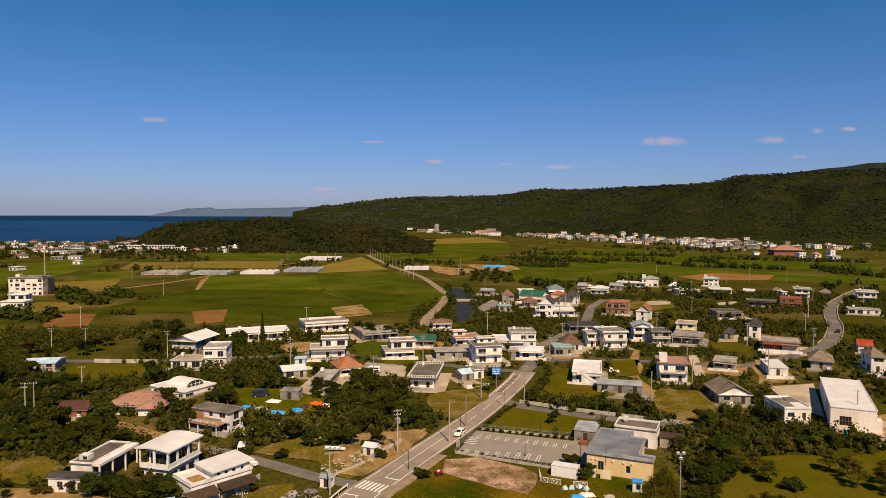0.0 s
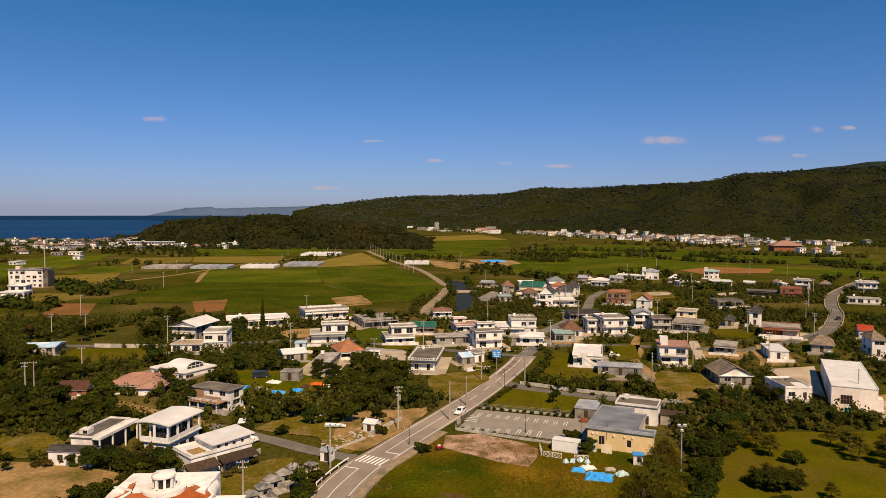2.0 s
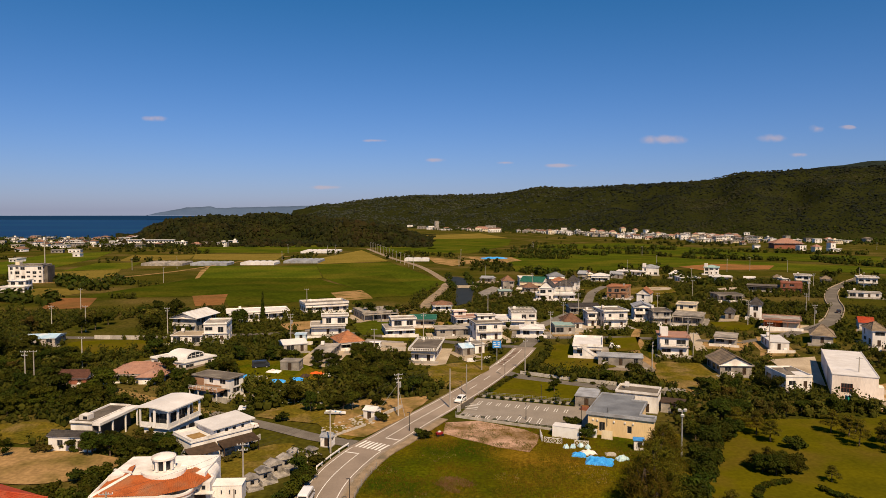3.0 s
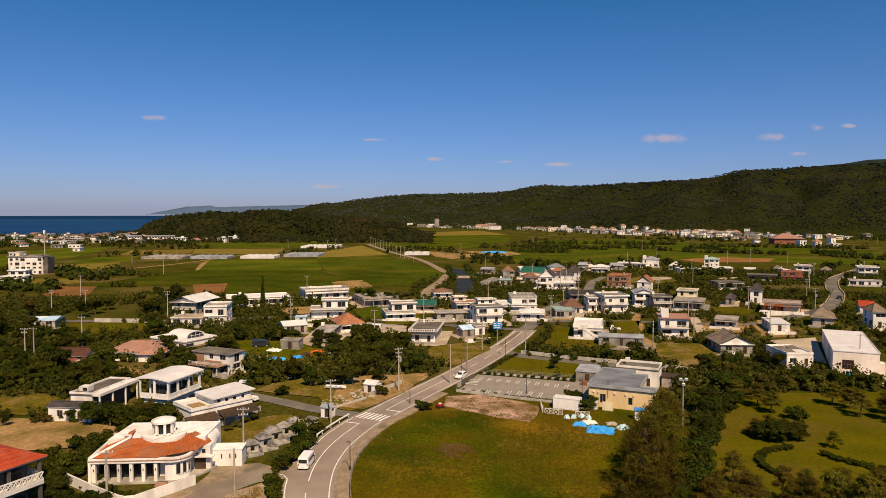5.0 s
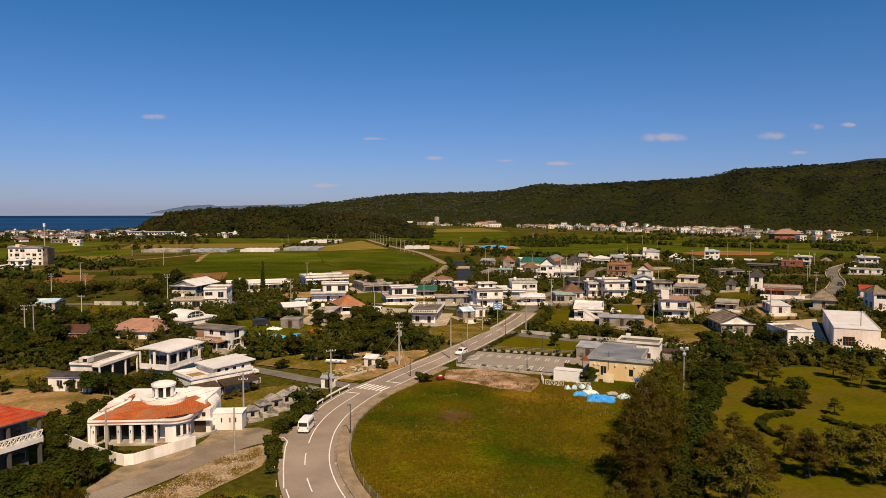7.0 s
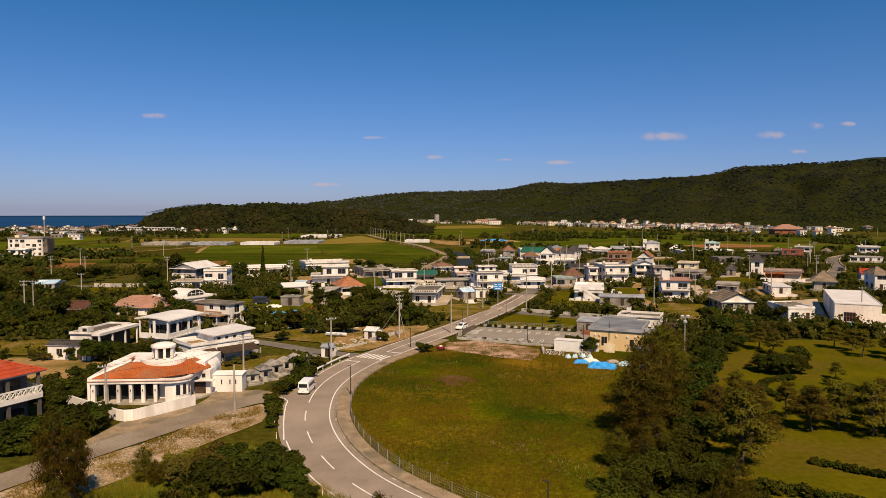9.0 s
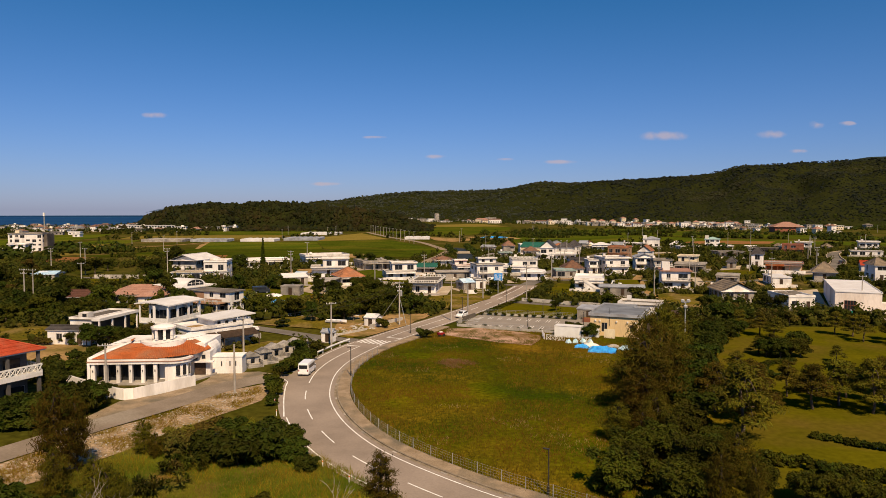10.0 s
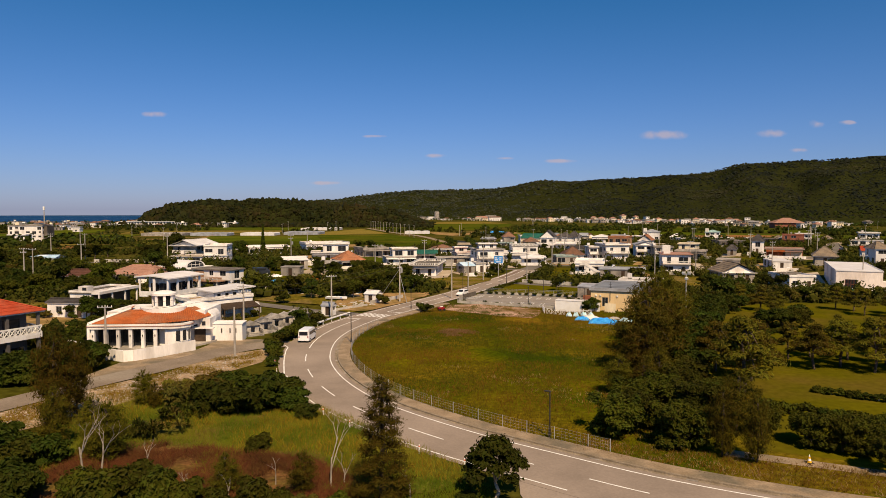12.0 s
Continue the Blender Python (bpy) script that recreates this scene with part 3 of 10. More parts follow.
tagged(new("headland", polar_mesh("headland", -0.434, -0.1, 160, [4700, 4715, 4730, 4750, 4800, 4900],
       lambda a, d: 31 + (lerp_tab(CAPE_H, a) - 31 + 3 * noise.noise(Vector((a * 90, 3, 0)))) * max(0, 1 - abs(d - 4750) / 50), CAPEM)),
       "blue hazy headland across the water", "hill", kind="structure")

# the low wooded hill before the sea
HILL_TOP = [(-0.47, 0), (-0.45, 4), (-0.43, 22), (-0.405, 36), (-0.38, 42), (-0.33, 47), (-0.30, 45), (-0.265, 51), (-0.23, 51), (-0.20, 47), (-0.16, 40), (-0.10, 32), (-0.06, 22), (-0.035, 6), (-0.02, 0)]


def knoll(a, d):
    c = 1215 + 60 * math.sin(a * 22)
    w = 185 + 40 * math.sin(a * 31)
    return 0.87 * lerp_tab(HILL_TOP, a) * (max(0, 1 - ((d - c) / w) ** 2) ** 0.75 - 0.05) + 3 * noise.noise(Vector((a * 60, d * 0.02, 0)))


tagged(new("wooded_hill", polar_mesh("wooded_hill", -0.48, -0.01, 90, [880 + 25 * i for i in range(26)], knoll, HILLM)),
       "low wooded hill at the edge of the fields", "hill", kind="structure")
spots = []
for _ in range(8500):
    a, d = rng.uniform(-0.475, -0.015), rng.uniform(920, 1330)
    h = knoll(a, d)
    if h < 1.0 and rng.uniform() < 0.6:
        continue
    r = (1.5 + 3.0 * rng.uniform() ** 2) * (1 + 0.6 * noise.noise(Vector((a * 70, d * 0.03, 5))))
    spots.append((a * d, d, max(0.5, h) + r * 0.25, r))
crowns("hill_woods", spots, HILLLEAF, "dense green trees covering the low hill", 1, 6, 0.6, 1.35)

# ---- the road round the meadow and on between the houses ----
ROAD = catmull([(59.5, 32.0), (39.5, 37.2), (25.6, 41.9), (15.4, 47.1), (7.0, 53.3), (0.0, 59.1), (-7.2, 66.6), (-11.9, 73.3), (-15.9, 81.6), (-18.8, 91.0), (-20.1, 100.5),
                (-20.2, 109.0), (-18.9, 118.0), (-15.6, 128.9), (-11.6, 136.7), (-5.5, 149.5), (0.9, 162.3), (10.0, 180.9), (16.6, 196.0), (23.4, 213.2), (27.5, 226.0)], 1.5)
ROAD_LEN = line_length(ROAD)
road = tagged(new("road", mesh_of("road", ribbon(bmesh.new(), ROAD, -3.6, 3.95), ROADM)), "grey asphalt two-lane road curving round a meadow", "road", kind="structure")
keep_out([(p.x, p.y) for p in shifted(ROAD, -4.2)] + [(p.x, p.y) for p in reversed(shifted(ROAD, 7.6))])


def road_part(name, o0, o1, s0, s1, material, z=0.084, thick=0.0, parent=None, label=""):
    bm = ribbon(bmesh.new(), cut_line(ROAD, s0, s1), o0, o1, z, thick)
    return part(name, bm, material, parent or road, label)


def road_s(y):
    """Length along the road at which it reaches y."""
    s = 0.0
    for a, b in zip(ROAD, ROAD[1:]):
        if a.y <= y <= b.y:
            return s + (b - a).length * (y - a.y) / (b.y - a.y)
        s += (b - a).length
    return s


S_ZEB = road_s(132.5)
road_part("edge_line", 3.25, 3.40, 0, S_ZEB - 2.2, LINEM)
road_part("edge_line", 3.25, 3.40, S_ZEB + 2.6, ROAD_LEN - 4, LINEM)
road_part("edge_line", -3.0, -2.85, road_s(50.5), road_s(84), LINEM)
road_part("edge_line", -3.0, -2.85, road_s(120), S_ZEB - 2.2, LINEM)
road_part("edge_line", -3.0, -2.85, S_ZEB + 2.6, ROAD_LEN - 4, LINEM)
s = 0.8
while s < road_s(97):
    road_part("centre_dash", -0.07, 0.08, s, s + 4.6, LINEM)
    s += 9.4
road_part("centre_line", -0.07, 0.08, road_s(100), S_ZEB - 4.8, LINEM)
road_part("stop_line", -2.85, 0.08, S_ZEB - 5.1, S_ZEB - 4.75, LINEM)
road_part("centre_line", -0.07, 0.08, S_ZEB + 5.2, S_ZEB + 33, LINEM)
road_part("stop_line", -0.07, 3.25, S_ZEB + 4.9, S_ZEB + 5.25, LINEM)
s = S_ZEB + 37
while s < ROAD_LEN - 30:
    road_part("centre_dash", -0.07, 0.08, s, s + 5, LINEM)
    s += 10
for i in range(7):
    o = -2.8 + i * 0.9
    road_part("zebra_bar", o, o + 0.45, S_ZEB - 1.9, S_ZEB + 1.9, LINEM)
for i in range(12):
    road_part("slow_band", -2.2, -0.8, ROAD_LEN - 27 + i * 1.9, ROAD_LEN - 26.1 + i * 1.9, RUSTM)
for i in range(13):
    for o in (-2.75, -0.55):
        road_part("slow_mark", o, o + 0.28, ROAD_LEN - 27 + i * 1.9, ROAD_LEN - 26.0 + i * 1.9, LINEM)
road_part("gutter", 3.95, 4.3, 0, road_s(152), KERBM, 0.082)
road_part("kerb", 4.3, 4.5, 0, road_s(152), KERBM, 0.22, 0.2)
tagged(new("pavement", mesh_of("pavement", ribbon(bmesh.new(), cut_line(ROAD, 0, road_s(152)), 4.5, 6.15, 0.2, 0.2), PAVEM)),
                  "weathered concrete pavement with sandy patches", "pavement", kind="structure")
for i in range(15):
    road_part("drain_cover", 3.98, 4.24, 12 + i * 8.3, 12.9 + i * 8.3, CONC, 0.09)
for pts in ([(-19.9, 83.3), (-21.8, 91.4), (-23.1, 98.2), (-23.4, 100.8), (-24.3, 102.4), (-25.6, 103.0)], [(-26.2, 106.4), (-23.9, 107.6), (-22.9, 111), (-22.3, 115), (-21.3, 120.5)]):
    part("edge_line", ribbon(bmesh.new(), catmull(pts, 1.0), -0.08, 0.08, 0.088), LINEM, road)
# side lane that turns off by the orange-roofed house
LANE = catmull([(-20.5, 103.5), (-25, 103.2), (-29.2, 101.2), (-32.7, 96.4), (-36.2, 89.3), (-39.7, 83), (-42, 79), (-46, 71), (-50, 64), (-60, 50)], 2)
tagged(new("side_lane", mesh_of("side_lane", ribbon(bmesh.new(), LANE, -2.3, 2.4, 0.066), LANEM)), "narrow worn asphalt lane beside the garden wall", "road", kind="structure")
keep_out([(p.x, p.y) for p in shifted(LANE, -3)] + [(p.x, p.y) for p in reversed(shifted(LANE, 3))])


def lane_of(name, pts, half, material, label):
    line = catmull(pts, 3)
    ob = tagged(new(name, mesh_of(name, ribbon(bmesh.new(), line, -half, half, 0.07), material)), label, "road", kind="structure")
    keep_out([(p.x, p.y) for p in shifted(line, -half - 0.6)] + [(p.x, p.y) for p in reversed(shifted(line, half + 0.6))])
    return ob


# a side road joins at the near end of the bend
patch("road_junction", [(5.6, 51.6), (5.3, 47.5), (6.2, 42.0), (9.0, 34.0), (13.0, 26.0), (40.0, 26.0), (60.0, 29.4), (40.0, 35.4), (25.6, 40.0), (15.4, 45.2), (8.0, 50.2)], ROADM, "asphalt apron where a side road joins", soft=False, z=0.062, keep=False)
keep_out([(5.5, 50.5), (7, 44), (14, 28), (40, 36), (20, 46)])


# ---- fields and open ground ----
patch("crop_field", [(-183.5, 359.4), (-175.9, 482.6), (-89.2, 480.4), (-45.7, 384.0), (-36.9, 346.4), (-97.3, 308.8), (-113.4, 350.9), (-180.0, 341.4)], CROPM, "bright green level crop field", z=0.093, soft=False)
patch("crop_field", [(-175.9, 482.6), (-201.0, 588.0), (-110.5, 595.2), (-85.2, 480.4)], CROPM, "green crop field with faint rows", z=0.096, soft=False)
patch("crop_field", [(-112.5, 606.3), (-49.5, 637.4), (2.5, 450.5), (-13.5, 376.2), (-36.9, 346.4), (-45.7, 384.0), (-85.1, 484.0)], CROPM, "green cane field beside the road", z=0.099, soft=False)
patch("crop_field", [(-126.7, 682.9), (-100.6, 843.9), (-51.6, 650.2), (-112.6, 612.0)], CROPPALE, "ripening pale crop field", z=0.102, soft=False)
patch("crop_field", [(-310.2, 651.3), (-337.4, 740.8), (-273.4, 751.0), (-250.7, 673.0)], CROPPALE, "yellowish stubble field", z=0.105, soft=False)
patch("crop_field", [(-247.9, 673.1), (-276.6, 759.8), (-178.4, 771.4), (-162.2, 661.1)], CROPPALE, "brownish green field", z=0.108, soft=False)
patch("crop_field", [(-254.8, 451.5), (-302.2, 528.1), (-262.8, 556.3), (-237.2, 489.0)], CROPPALE, "mown pale field", z=0.111, soft=False)
patch("crop_field", [(-300.6, 537.0), (-315.8, 619.7), (-280.3, 632.7), (-258.2, 556.4)], CROPM, "dark green field strip", z=0.114, soft=False)
patch("bare_field", [(-178.5, 300.2), (-194.2, 341.2), (-173.8, 341.5), (-158.9, 303.5)], SOILM, "bare red-brown ploughed field", z=0.117, soft=False)
patch("bare_field", [(-60.9, 369.1), (-44.5, 387.4), (-35.2, 343.1), (-50.2, 329.5)], SANDM, "bare light brown plot", z=0.12, soft=False)
patch("bare_field", [(-129.4, 350.7), (-114.1, 360.5), (-101.9, 315.2), (-113.2, 310.2)], SOILM, "bare brown plot", z=0.123, soft=False)
patch("bare_field", [(-173.3, 475.4), (-193.5, 543.5), (-201.0, 588.0), (-171.8, 479.1)], SANDM, "bare strip between fields", z=0.126, soft=False)
patch("crop_field", [(-124.9, 1047.8), (-4.1, 1305.0), (121.9, 1213.1), (94.2, 976.3), (29.9, 776.6), (-53.7, 774.5)], CROPM, "wide green field on the plain", z=0.129, soft=False)
patch("crop_field", [(-61.8, 1385.9), (85.4, 1558.6), (121.4, 1259.8), (-23.8, 1207.4)], CROPPALE, "yellow-green far field", z=0.132, soft=False)
patch("crop_field", [(71.6, 709.8), (185.5, 780.5), (265.3, 670.3), (376.8, 578.0), (337.8, 517.9), (218.2, 575.0), (147.9, 600.2), (71.6, 587.8)], CROPM, "long green field behind the village", z=0.135, soft=False)
patch("crop_field", [(110.4, 976.8), (278.4, 1061.5), (395.5, 785.8), (463.3, 718.8), (397.6, 616.3), (252.3, 729.9), (143.4, 798.5)], CROPM, "dark green far field", z=0.138, soft=False)
patch("bare_field", [(18.9, 724.4), (71.6, 709.8), (82.1, 593.4), (63.3, 627.4), (36.0, 652.0)], SANDM, "bare sandy building plot", z=0.141, soft=False)
patch("bare_field", [(-16.8, 707.8), (9.3, 678.7), (41.4, 652.2), (8.2, 592.0), (-7.0, 626.0)], SANDM, "bare strip of earth beside the road", z=0.144, soft=False)
patch("crop_field", [(-331.5, 921.5), (-224.0, 952.1), (-148.4, 1030.4), (-124.9, 1047.8), (-156.3, 842.3), (-180.5, 780.6), (-283.4, 787.5)], CROPM, "green field before the hill", z=0.147, soft=False)
patch("bare_field", [(202.5, 585.0), (245.1, 619.2), (291.1, 597.4), (266.6, 556.3), (209.0, 550.6)], SOILM, "bare brown field behind the village", z=0.15, soft=False)
patch("schoolyard", [(-238.9, 366.3), (-235.3, 396.4), (-213.9, 393.5), (-193.5, 367.0), (-198.6, 329.6), (-210.4, 322.4)], CROPPALE, "dry mown playing field", z=0.153, soft=False)
patch("crop_field", [(-410.0, 630.0), (-440.3, 764.8), (-389.6, 804.5), (-349.1, 685.2), (-317.4, 527.9), (-330.1, 506.8)], CROPM, "dull green rough pasture", z=0.156, soft=False)
patch("crop_field", [(-39.7, 511.6), (-12.2, 383.6), (-35.6, 347.1), (-45.7, 384.0), (-72.2, 473.4)], CROPM, "dark green cane plot", z=0.159, soft=False)
patch("clearing", [(-59.8, 194.3), (-50.8, 194.4), (-34.3, 184.3), (-29.1, 180.6), (-38.7, 176.0), (-51.2, 178.6)], LOTGRASS, "trampled dry grass around the sheds", z=0.162, wobble=1.5)
patch("clearing", [(-41.1, 149.7), (-33.5, 158.4), (-23.8, 155.9), (-17.1, 154.7), (-8.1, 155.5), (-11.3, 146.5), (-19.6, 135.6), (-26.9, 144.2)], DRYLOT, "dry brown allotment grass", z=0.165, wobble=1.5)
patch("bare_plot", [(-21.3, 161.7), (-11.3, 164.9), (-3.1, 167.8), (-7.9, 151.9), (-16.3, 137.1), (-21.1, 138.5), (-24.3, 150.7)], SANDM, "bare sandy ground with rubble by the road", z=0.168, wobble=1.2)
patch("lawn", [(14.4, 174.8), (19.2, 185.8), (40.8, 174.9), (32.7, 163.3), (11.1, 169.4)], LAWNM, "mown green plot behind the car park", z=0.171, soft=False)
patch("lawn", [(30.4, 203.7), (39.4, 232.8), (50.5, 217.1), (51.1, 197.9), (34.9, 191.1)], LAWNM, "grassy garden of the stair house", z=0.174, soft=False)
patch("verge", [(-3.7, 197.6), (11.6, 203.6), (14.2, 197.7), (2.7, 174.7), (-1.8, 179.2)], DRYLOT, "brownish roadside grass", z=0.177, wobble=1)
patch("verge", [(66.3, 204.0), (79.3, 198.1), (74.6, 182.2), (58.5, 175.0)], DRYLOT, "rough dry grass plot", z=0.18, wobble=1)
patch("yard", [(99.9, 206.5), (114.2, 207.4), (101.1, 177.7), (97.0, 187.2)], YARDM, "pale bare concrete yard", z=0.183, soft=False)
patch("yard", [(101.0, 175.4), (116.3, 179.9), (115.9, 175.5), (103.6, 156.6), (97.9, 164.5), (97.5, 166.6)], YARDM, "pale sandy yard before the warehouse", z=0.186, soft=False)
patch("yard", [(113.5, 178.5), (127, 176), (122, 160), (108, 152), (102, 156), (105, 160)], SANDM, "pale sandy yard beside the warehouse", z=0.1875, wobble=1.0)
patch("grass_plot", [(-94.7, 144.0), (-84.9, 145.8), (-78.4, 142.9), (-78.7, 135.1), (-88.1, 133.7)], DRYLOT, "dry brown grass plot", z=0.189, wobble=1.5)
patch("bare_plot", [(-88.5, 129.5), (-79.6, 130.8), (-65.7, 127.5), (-57.1, 121.6), (-61.7, 115.6), (-70.6, 112.8), (-79.2, 115.6)], SANDM, "bare sandy building plot", z=0.192, wobble=1.2)
patch("grass_plot", [(-42.8, 121.6), (-37.5, 129.8), (-29.5, 133.4), (-29.0, 121.6), (-32.5, 115.6), (-38.3, 112.8)], DRYLOT, "rough grass beside the white building", z=0.195, wobble=1.0)
patch("grass_plot", [(-122.5, 221.1), (-110.6, 226.5), (-93.2, 225.4), (-85.2, 213.5), (-95.2, 206.1), (-110.0, 204.6)], LAWNM, "green grass plot below the retaining wall", z=0.2, wobble=1.5)
patch("clearing", [(-56.0, 191.5), (-51.5, 194.5), (-41.5, 193.2), (-32.4, 185.9), (-32.9, 177.0), (-41.0, 171.6), (-49.2, 173.9)], LOTGRASS, "trampled dry plot with heaps of materials", z=0.203, wobble=1.5)
patch("grass_plot", [(-35.3, 263.0), (-28.3, 276.6), (-20.9, 276.3), (-20.4, 258.0), (-23, 246), (-29.0, 242.6)], CROPM, "bright green grass plot between houses", z=0.206, soft=False)
patch("yard", [(-24.5, 231.8), (-11.9, 233.0), (-12.1, 218.6), (-25.9, 217.9)], YARDM, "pale concrete yard beside the lane", z=0.209, soft=False)
patch("yard", [(-61.7, 259.9), (-52.3, 266.9), (-48.6, 250.3), (-55.9, 246.2)], SANDM, "bare brown yard", z=0.212, wobble=1.0)
patch("garden_plot", [(65.2, 202.7), (79.6, 200.3), (75.0, 186.1), (66.0, 174.8), (58.5, 179.6)], DRYLOT, "dry brown garden ground with paths", z=0.215, wobble=1.0)
patch("lawn", [(107.8, 272.8), (117.3, 271.6), (119.6, 260.2), (113.0, 251.1), (104.6, 257.2)], LAWNM, "green lawn between the houses", z=0.218, soft=False)
patch("lawn", [(36.8, 228.6), (43.7, 229.9), (41.3, 212.9), (47.9, 208.2), (44.5, 202.6), (34.6, 203.8)], LAWNM, "mown lawn before the stair house", z=0.221, soft=False)
patch("lawn", [(58.2, 242.0), (69.4, 243.8), (64.7, 220.9), (56.4, 218.6)], LAWNM, "grass with a parked pickup truck", z=0.224, soft=False)
patch("crop_field", [(104.2, 405.7), (136.0, 411.7), (127.9, 371.3), (112.6, 361.8), (104.0, 374.4)], DRYLOT, "yellowish grass field behind the houses", z=0.227, soft=False)
patch("bare_plot", [(123.5, 406.6), (134.3, 404.3), (129.1, 386.8), (118.2, 388.8)], YARDM, "pale bare heap of sand", z=0.232, wobble=1.5)
patch("bare_plot", [(160.6, 395.8), (174.4, 403.1), (165.3, 386.4), (154.1, 377.4)], YARDM, "pale bare building plot", z=0.235, wobble=1.5)
patch("yard", [(19.6, 383.0), (30.8, 421.4), (34.0, 410.3), (29.6, 382.5), (21.6, 362.7)], CONC, "grey concrete yard by the river", z=0.238, soft=False)
patch("crop_field", [(57.2, 534.4), (136.6, 545.0), (196.3, 595.6), (246.9, 713.8), (130.7, 727.0), (62.0, 639.8)], CROPM, "green cane field behind the village", z=0.241, soft=False)
# open ground beside the road
MEADOW = [(p.x, p.y) for p in shifted(cut_line(ROAD, road_s(42), road_s(150)), 6.2)][::3] + [(22.5, 143), (37, 136), (47, 122), (42, 90), (40, 60)]
patch("meadow", MEADOW, LOTGRASS, "wide meadow of dry brown and green grass", soft=False, z=0.05)
patch("bare_plot", [(2.2, 147.0), (6.1, 148.6), (12.1, 145.6), (18.2, 142.6), (20.0, 138.4), (19.0, 133.6), (15.2, 130.4), (10.8, 131.0), (7.8, 134.6), (3.5, 136.9), (2.0, 141.4)], PINKSOIL, "pinkish bare gravel patch in the meadow", wobble=3.4, z=0.09, keep=False)
patch("golf_lawn", [(26, 56.5), (48, 48), (90, 52), (140, 85), (118, 152), (92, 150), (69, 149), (53, 133), (46, 116), (41, 98), (36, 80), (30, 66)], LAWNM,
      "mown olive-green golf lawn with sandy patches", z=0.055)
patch("footpath", [(24, 56.6), (34, 52.0), (48, 46), (70, 39), (70, 37.6), (48, 44.6), (34, 50.4), (23, 55.2)], PAVEM, "pale concrete footpath beside the lawn", soft=False, z=0.10, keep=False)
patch("verge", [(9, 56.4), (26, 48.0), (44, 41.0), (70, 33), (70, 39), (46, 48.5), (27, 56.5), (12, 61)], LOTGRASS, "dry yellow grass strip beside the pavement", soft=False, z=0.07, keep=False)
patch("rubble_strip", [(-25.4, 100.5), (-30.4, 96), (-34, 88), (-38, 80.6), (-42.6, 72), (-47.5, 62), (-41, 60), (-36, 68), (-30, 80), (-25, 91)], RUBBLEM, "strip of pale rubble and dry weeds beside the lane", wobble=1.5, z=0.045)
patch("grass_bank", [(-17, 74), (-24, 82), (-30, 80), (-36, 66), (-30, 52), (-12, 46), (2, 50), (-3, 58), (-10, 66)], surf("bank_grass", (0.105, 0.112, 0.006), (0.070, 0.084, 0.005), 0.15, 0.95, 0.8, 1.6, 0.3, c3=(0.14, 0.078, 0.018), scale3=0.10, bump_scale=2.5),
      "green grassy bank with reddish dry brush", wobble=1.5, z=0.05, keep=False)
patch("car_park", [(3.6, 152.4), (23.9, 145.0), (31.5, 144.5), (34.2, 158.6), (8.6, 167.0)], LOTM, "grey asphalt car park with white stall lines", soft=False, z=0.09)
patch("yard", [(31, 137.5), (44, 130.5), (50, 139), (38, 146)], LOTGRASS, "weedy strip behind the tan building", soft=False, z=0.07)
patch("yard", [(-43.6, 90.4), (-40, 93.6), (-36.6, 98.6), (-36, 102), (-36, 106.2), (-29.5, 107.5), (-26.5, 105.8), (-31, 101.6), (-33.6, 97.5), (-36.5, 91.5), (-40.6, 84.4), (-43, 81), (-44.4, 83)], PAVEM, "pale concrete forecourt between lane and wall", soft=False, z=0.06)
patch("yard", [(-27, 226), (-12, 220), (-13.5, 236), (-26.5, 237)], CONC, "grey concrete yard", soft=False, z=0.1)
patch("grass_plot", [(-20, 236), (-10, 238), (-9, 262), (-24, 262)], LAWNM, "green plot between houses", soft=False, z=0.09)
patch("river", [(2.7, 490), (10.5, 492), (20.5, 463), (19.5, 412), (14.2, 340), (6.5, 328), (6.6, 361), (8.0, 400), (7.6, 449)], WATERM, "narrow dark blue river", soft=False, z=0.12)
keep_out([(-6, 147), (5, 147), (13, 169), (4, 176)])
keep_out([(-1, 151), (3, 146), (24, 139), (34, 143), (36, 160), (8, 169)])
keep_out([(24, 146), (30, 134), (46, 124), (52, 136), (36, 148)])
lane_of("farm_road", [(-97, 878), (-55, 707), (-21, 591), (-2, 485), (2, 440), (-1, 396), (-7, 350), (-9, 320)], 2.6, PAVEM, "pale straight farm road through the fields")
lane_of("village_road", [(300, 490), (268, 449), (222, 386), (192, 335), (175.3, 302), (153.7, 268), (137.8, 251), (121, 239), (104, 232)], 2.7, DARKROAD, "grey village road in an S bend")
lane_of("cross_lane", [(17, 193), (22, 187), (32.7, 181), (45, 176), (64, 168)], 2.3, DARKROAD, "narrow lane beside a block wall")
lane_of("yard_lane", [(-52, 151), (-42, 146), (-33.7, 141.7), (-25.7, 137), (-17.5, 133.5)], 1.9, DARKROAD, "short lane to the white house")
lane_of("village_lane", [(27.5, 226), (33, 243), (36, 263), (50, 290), (68.6, 328), (85, 386), (101, 424)], 2.5, DARKROAD, "lane between the village houses")
lane_of("village_lane", [(27.5, 226), (12, 230), (-8, 240), (-30, 245), (-60, 240), (-100, 232), (-140, 232)], 2.2, DARKROAD, "lane behind the houses")
lane_of("garden_lane", [(64, 168), (63, 200), (62.6, 220), (70, 246), (76, 262)], 1.5, SANDM, "sandy track to the garden")
lane_of("village_lane", [(104, 232), (90, 238), (60, 244), (33, 243)], 2.2, DARKROAD, "lane through the village")
lane_of("driveway", [(69.4, 244.3), (67.5, 232.2), (61.6, 218.6)], 1.6, SANDM, "pale gravel driveway between lawns")
lane_of("driveway", [(93.4, 252.5), (88.5, 234.9), (84.4, 220.3)], 1.7, YARDM, "pale concrete driveway beside a house")
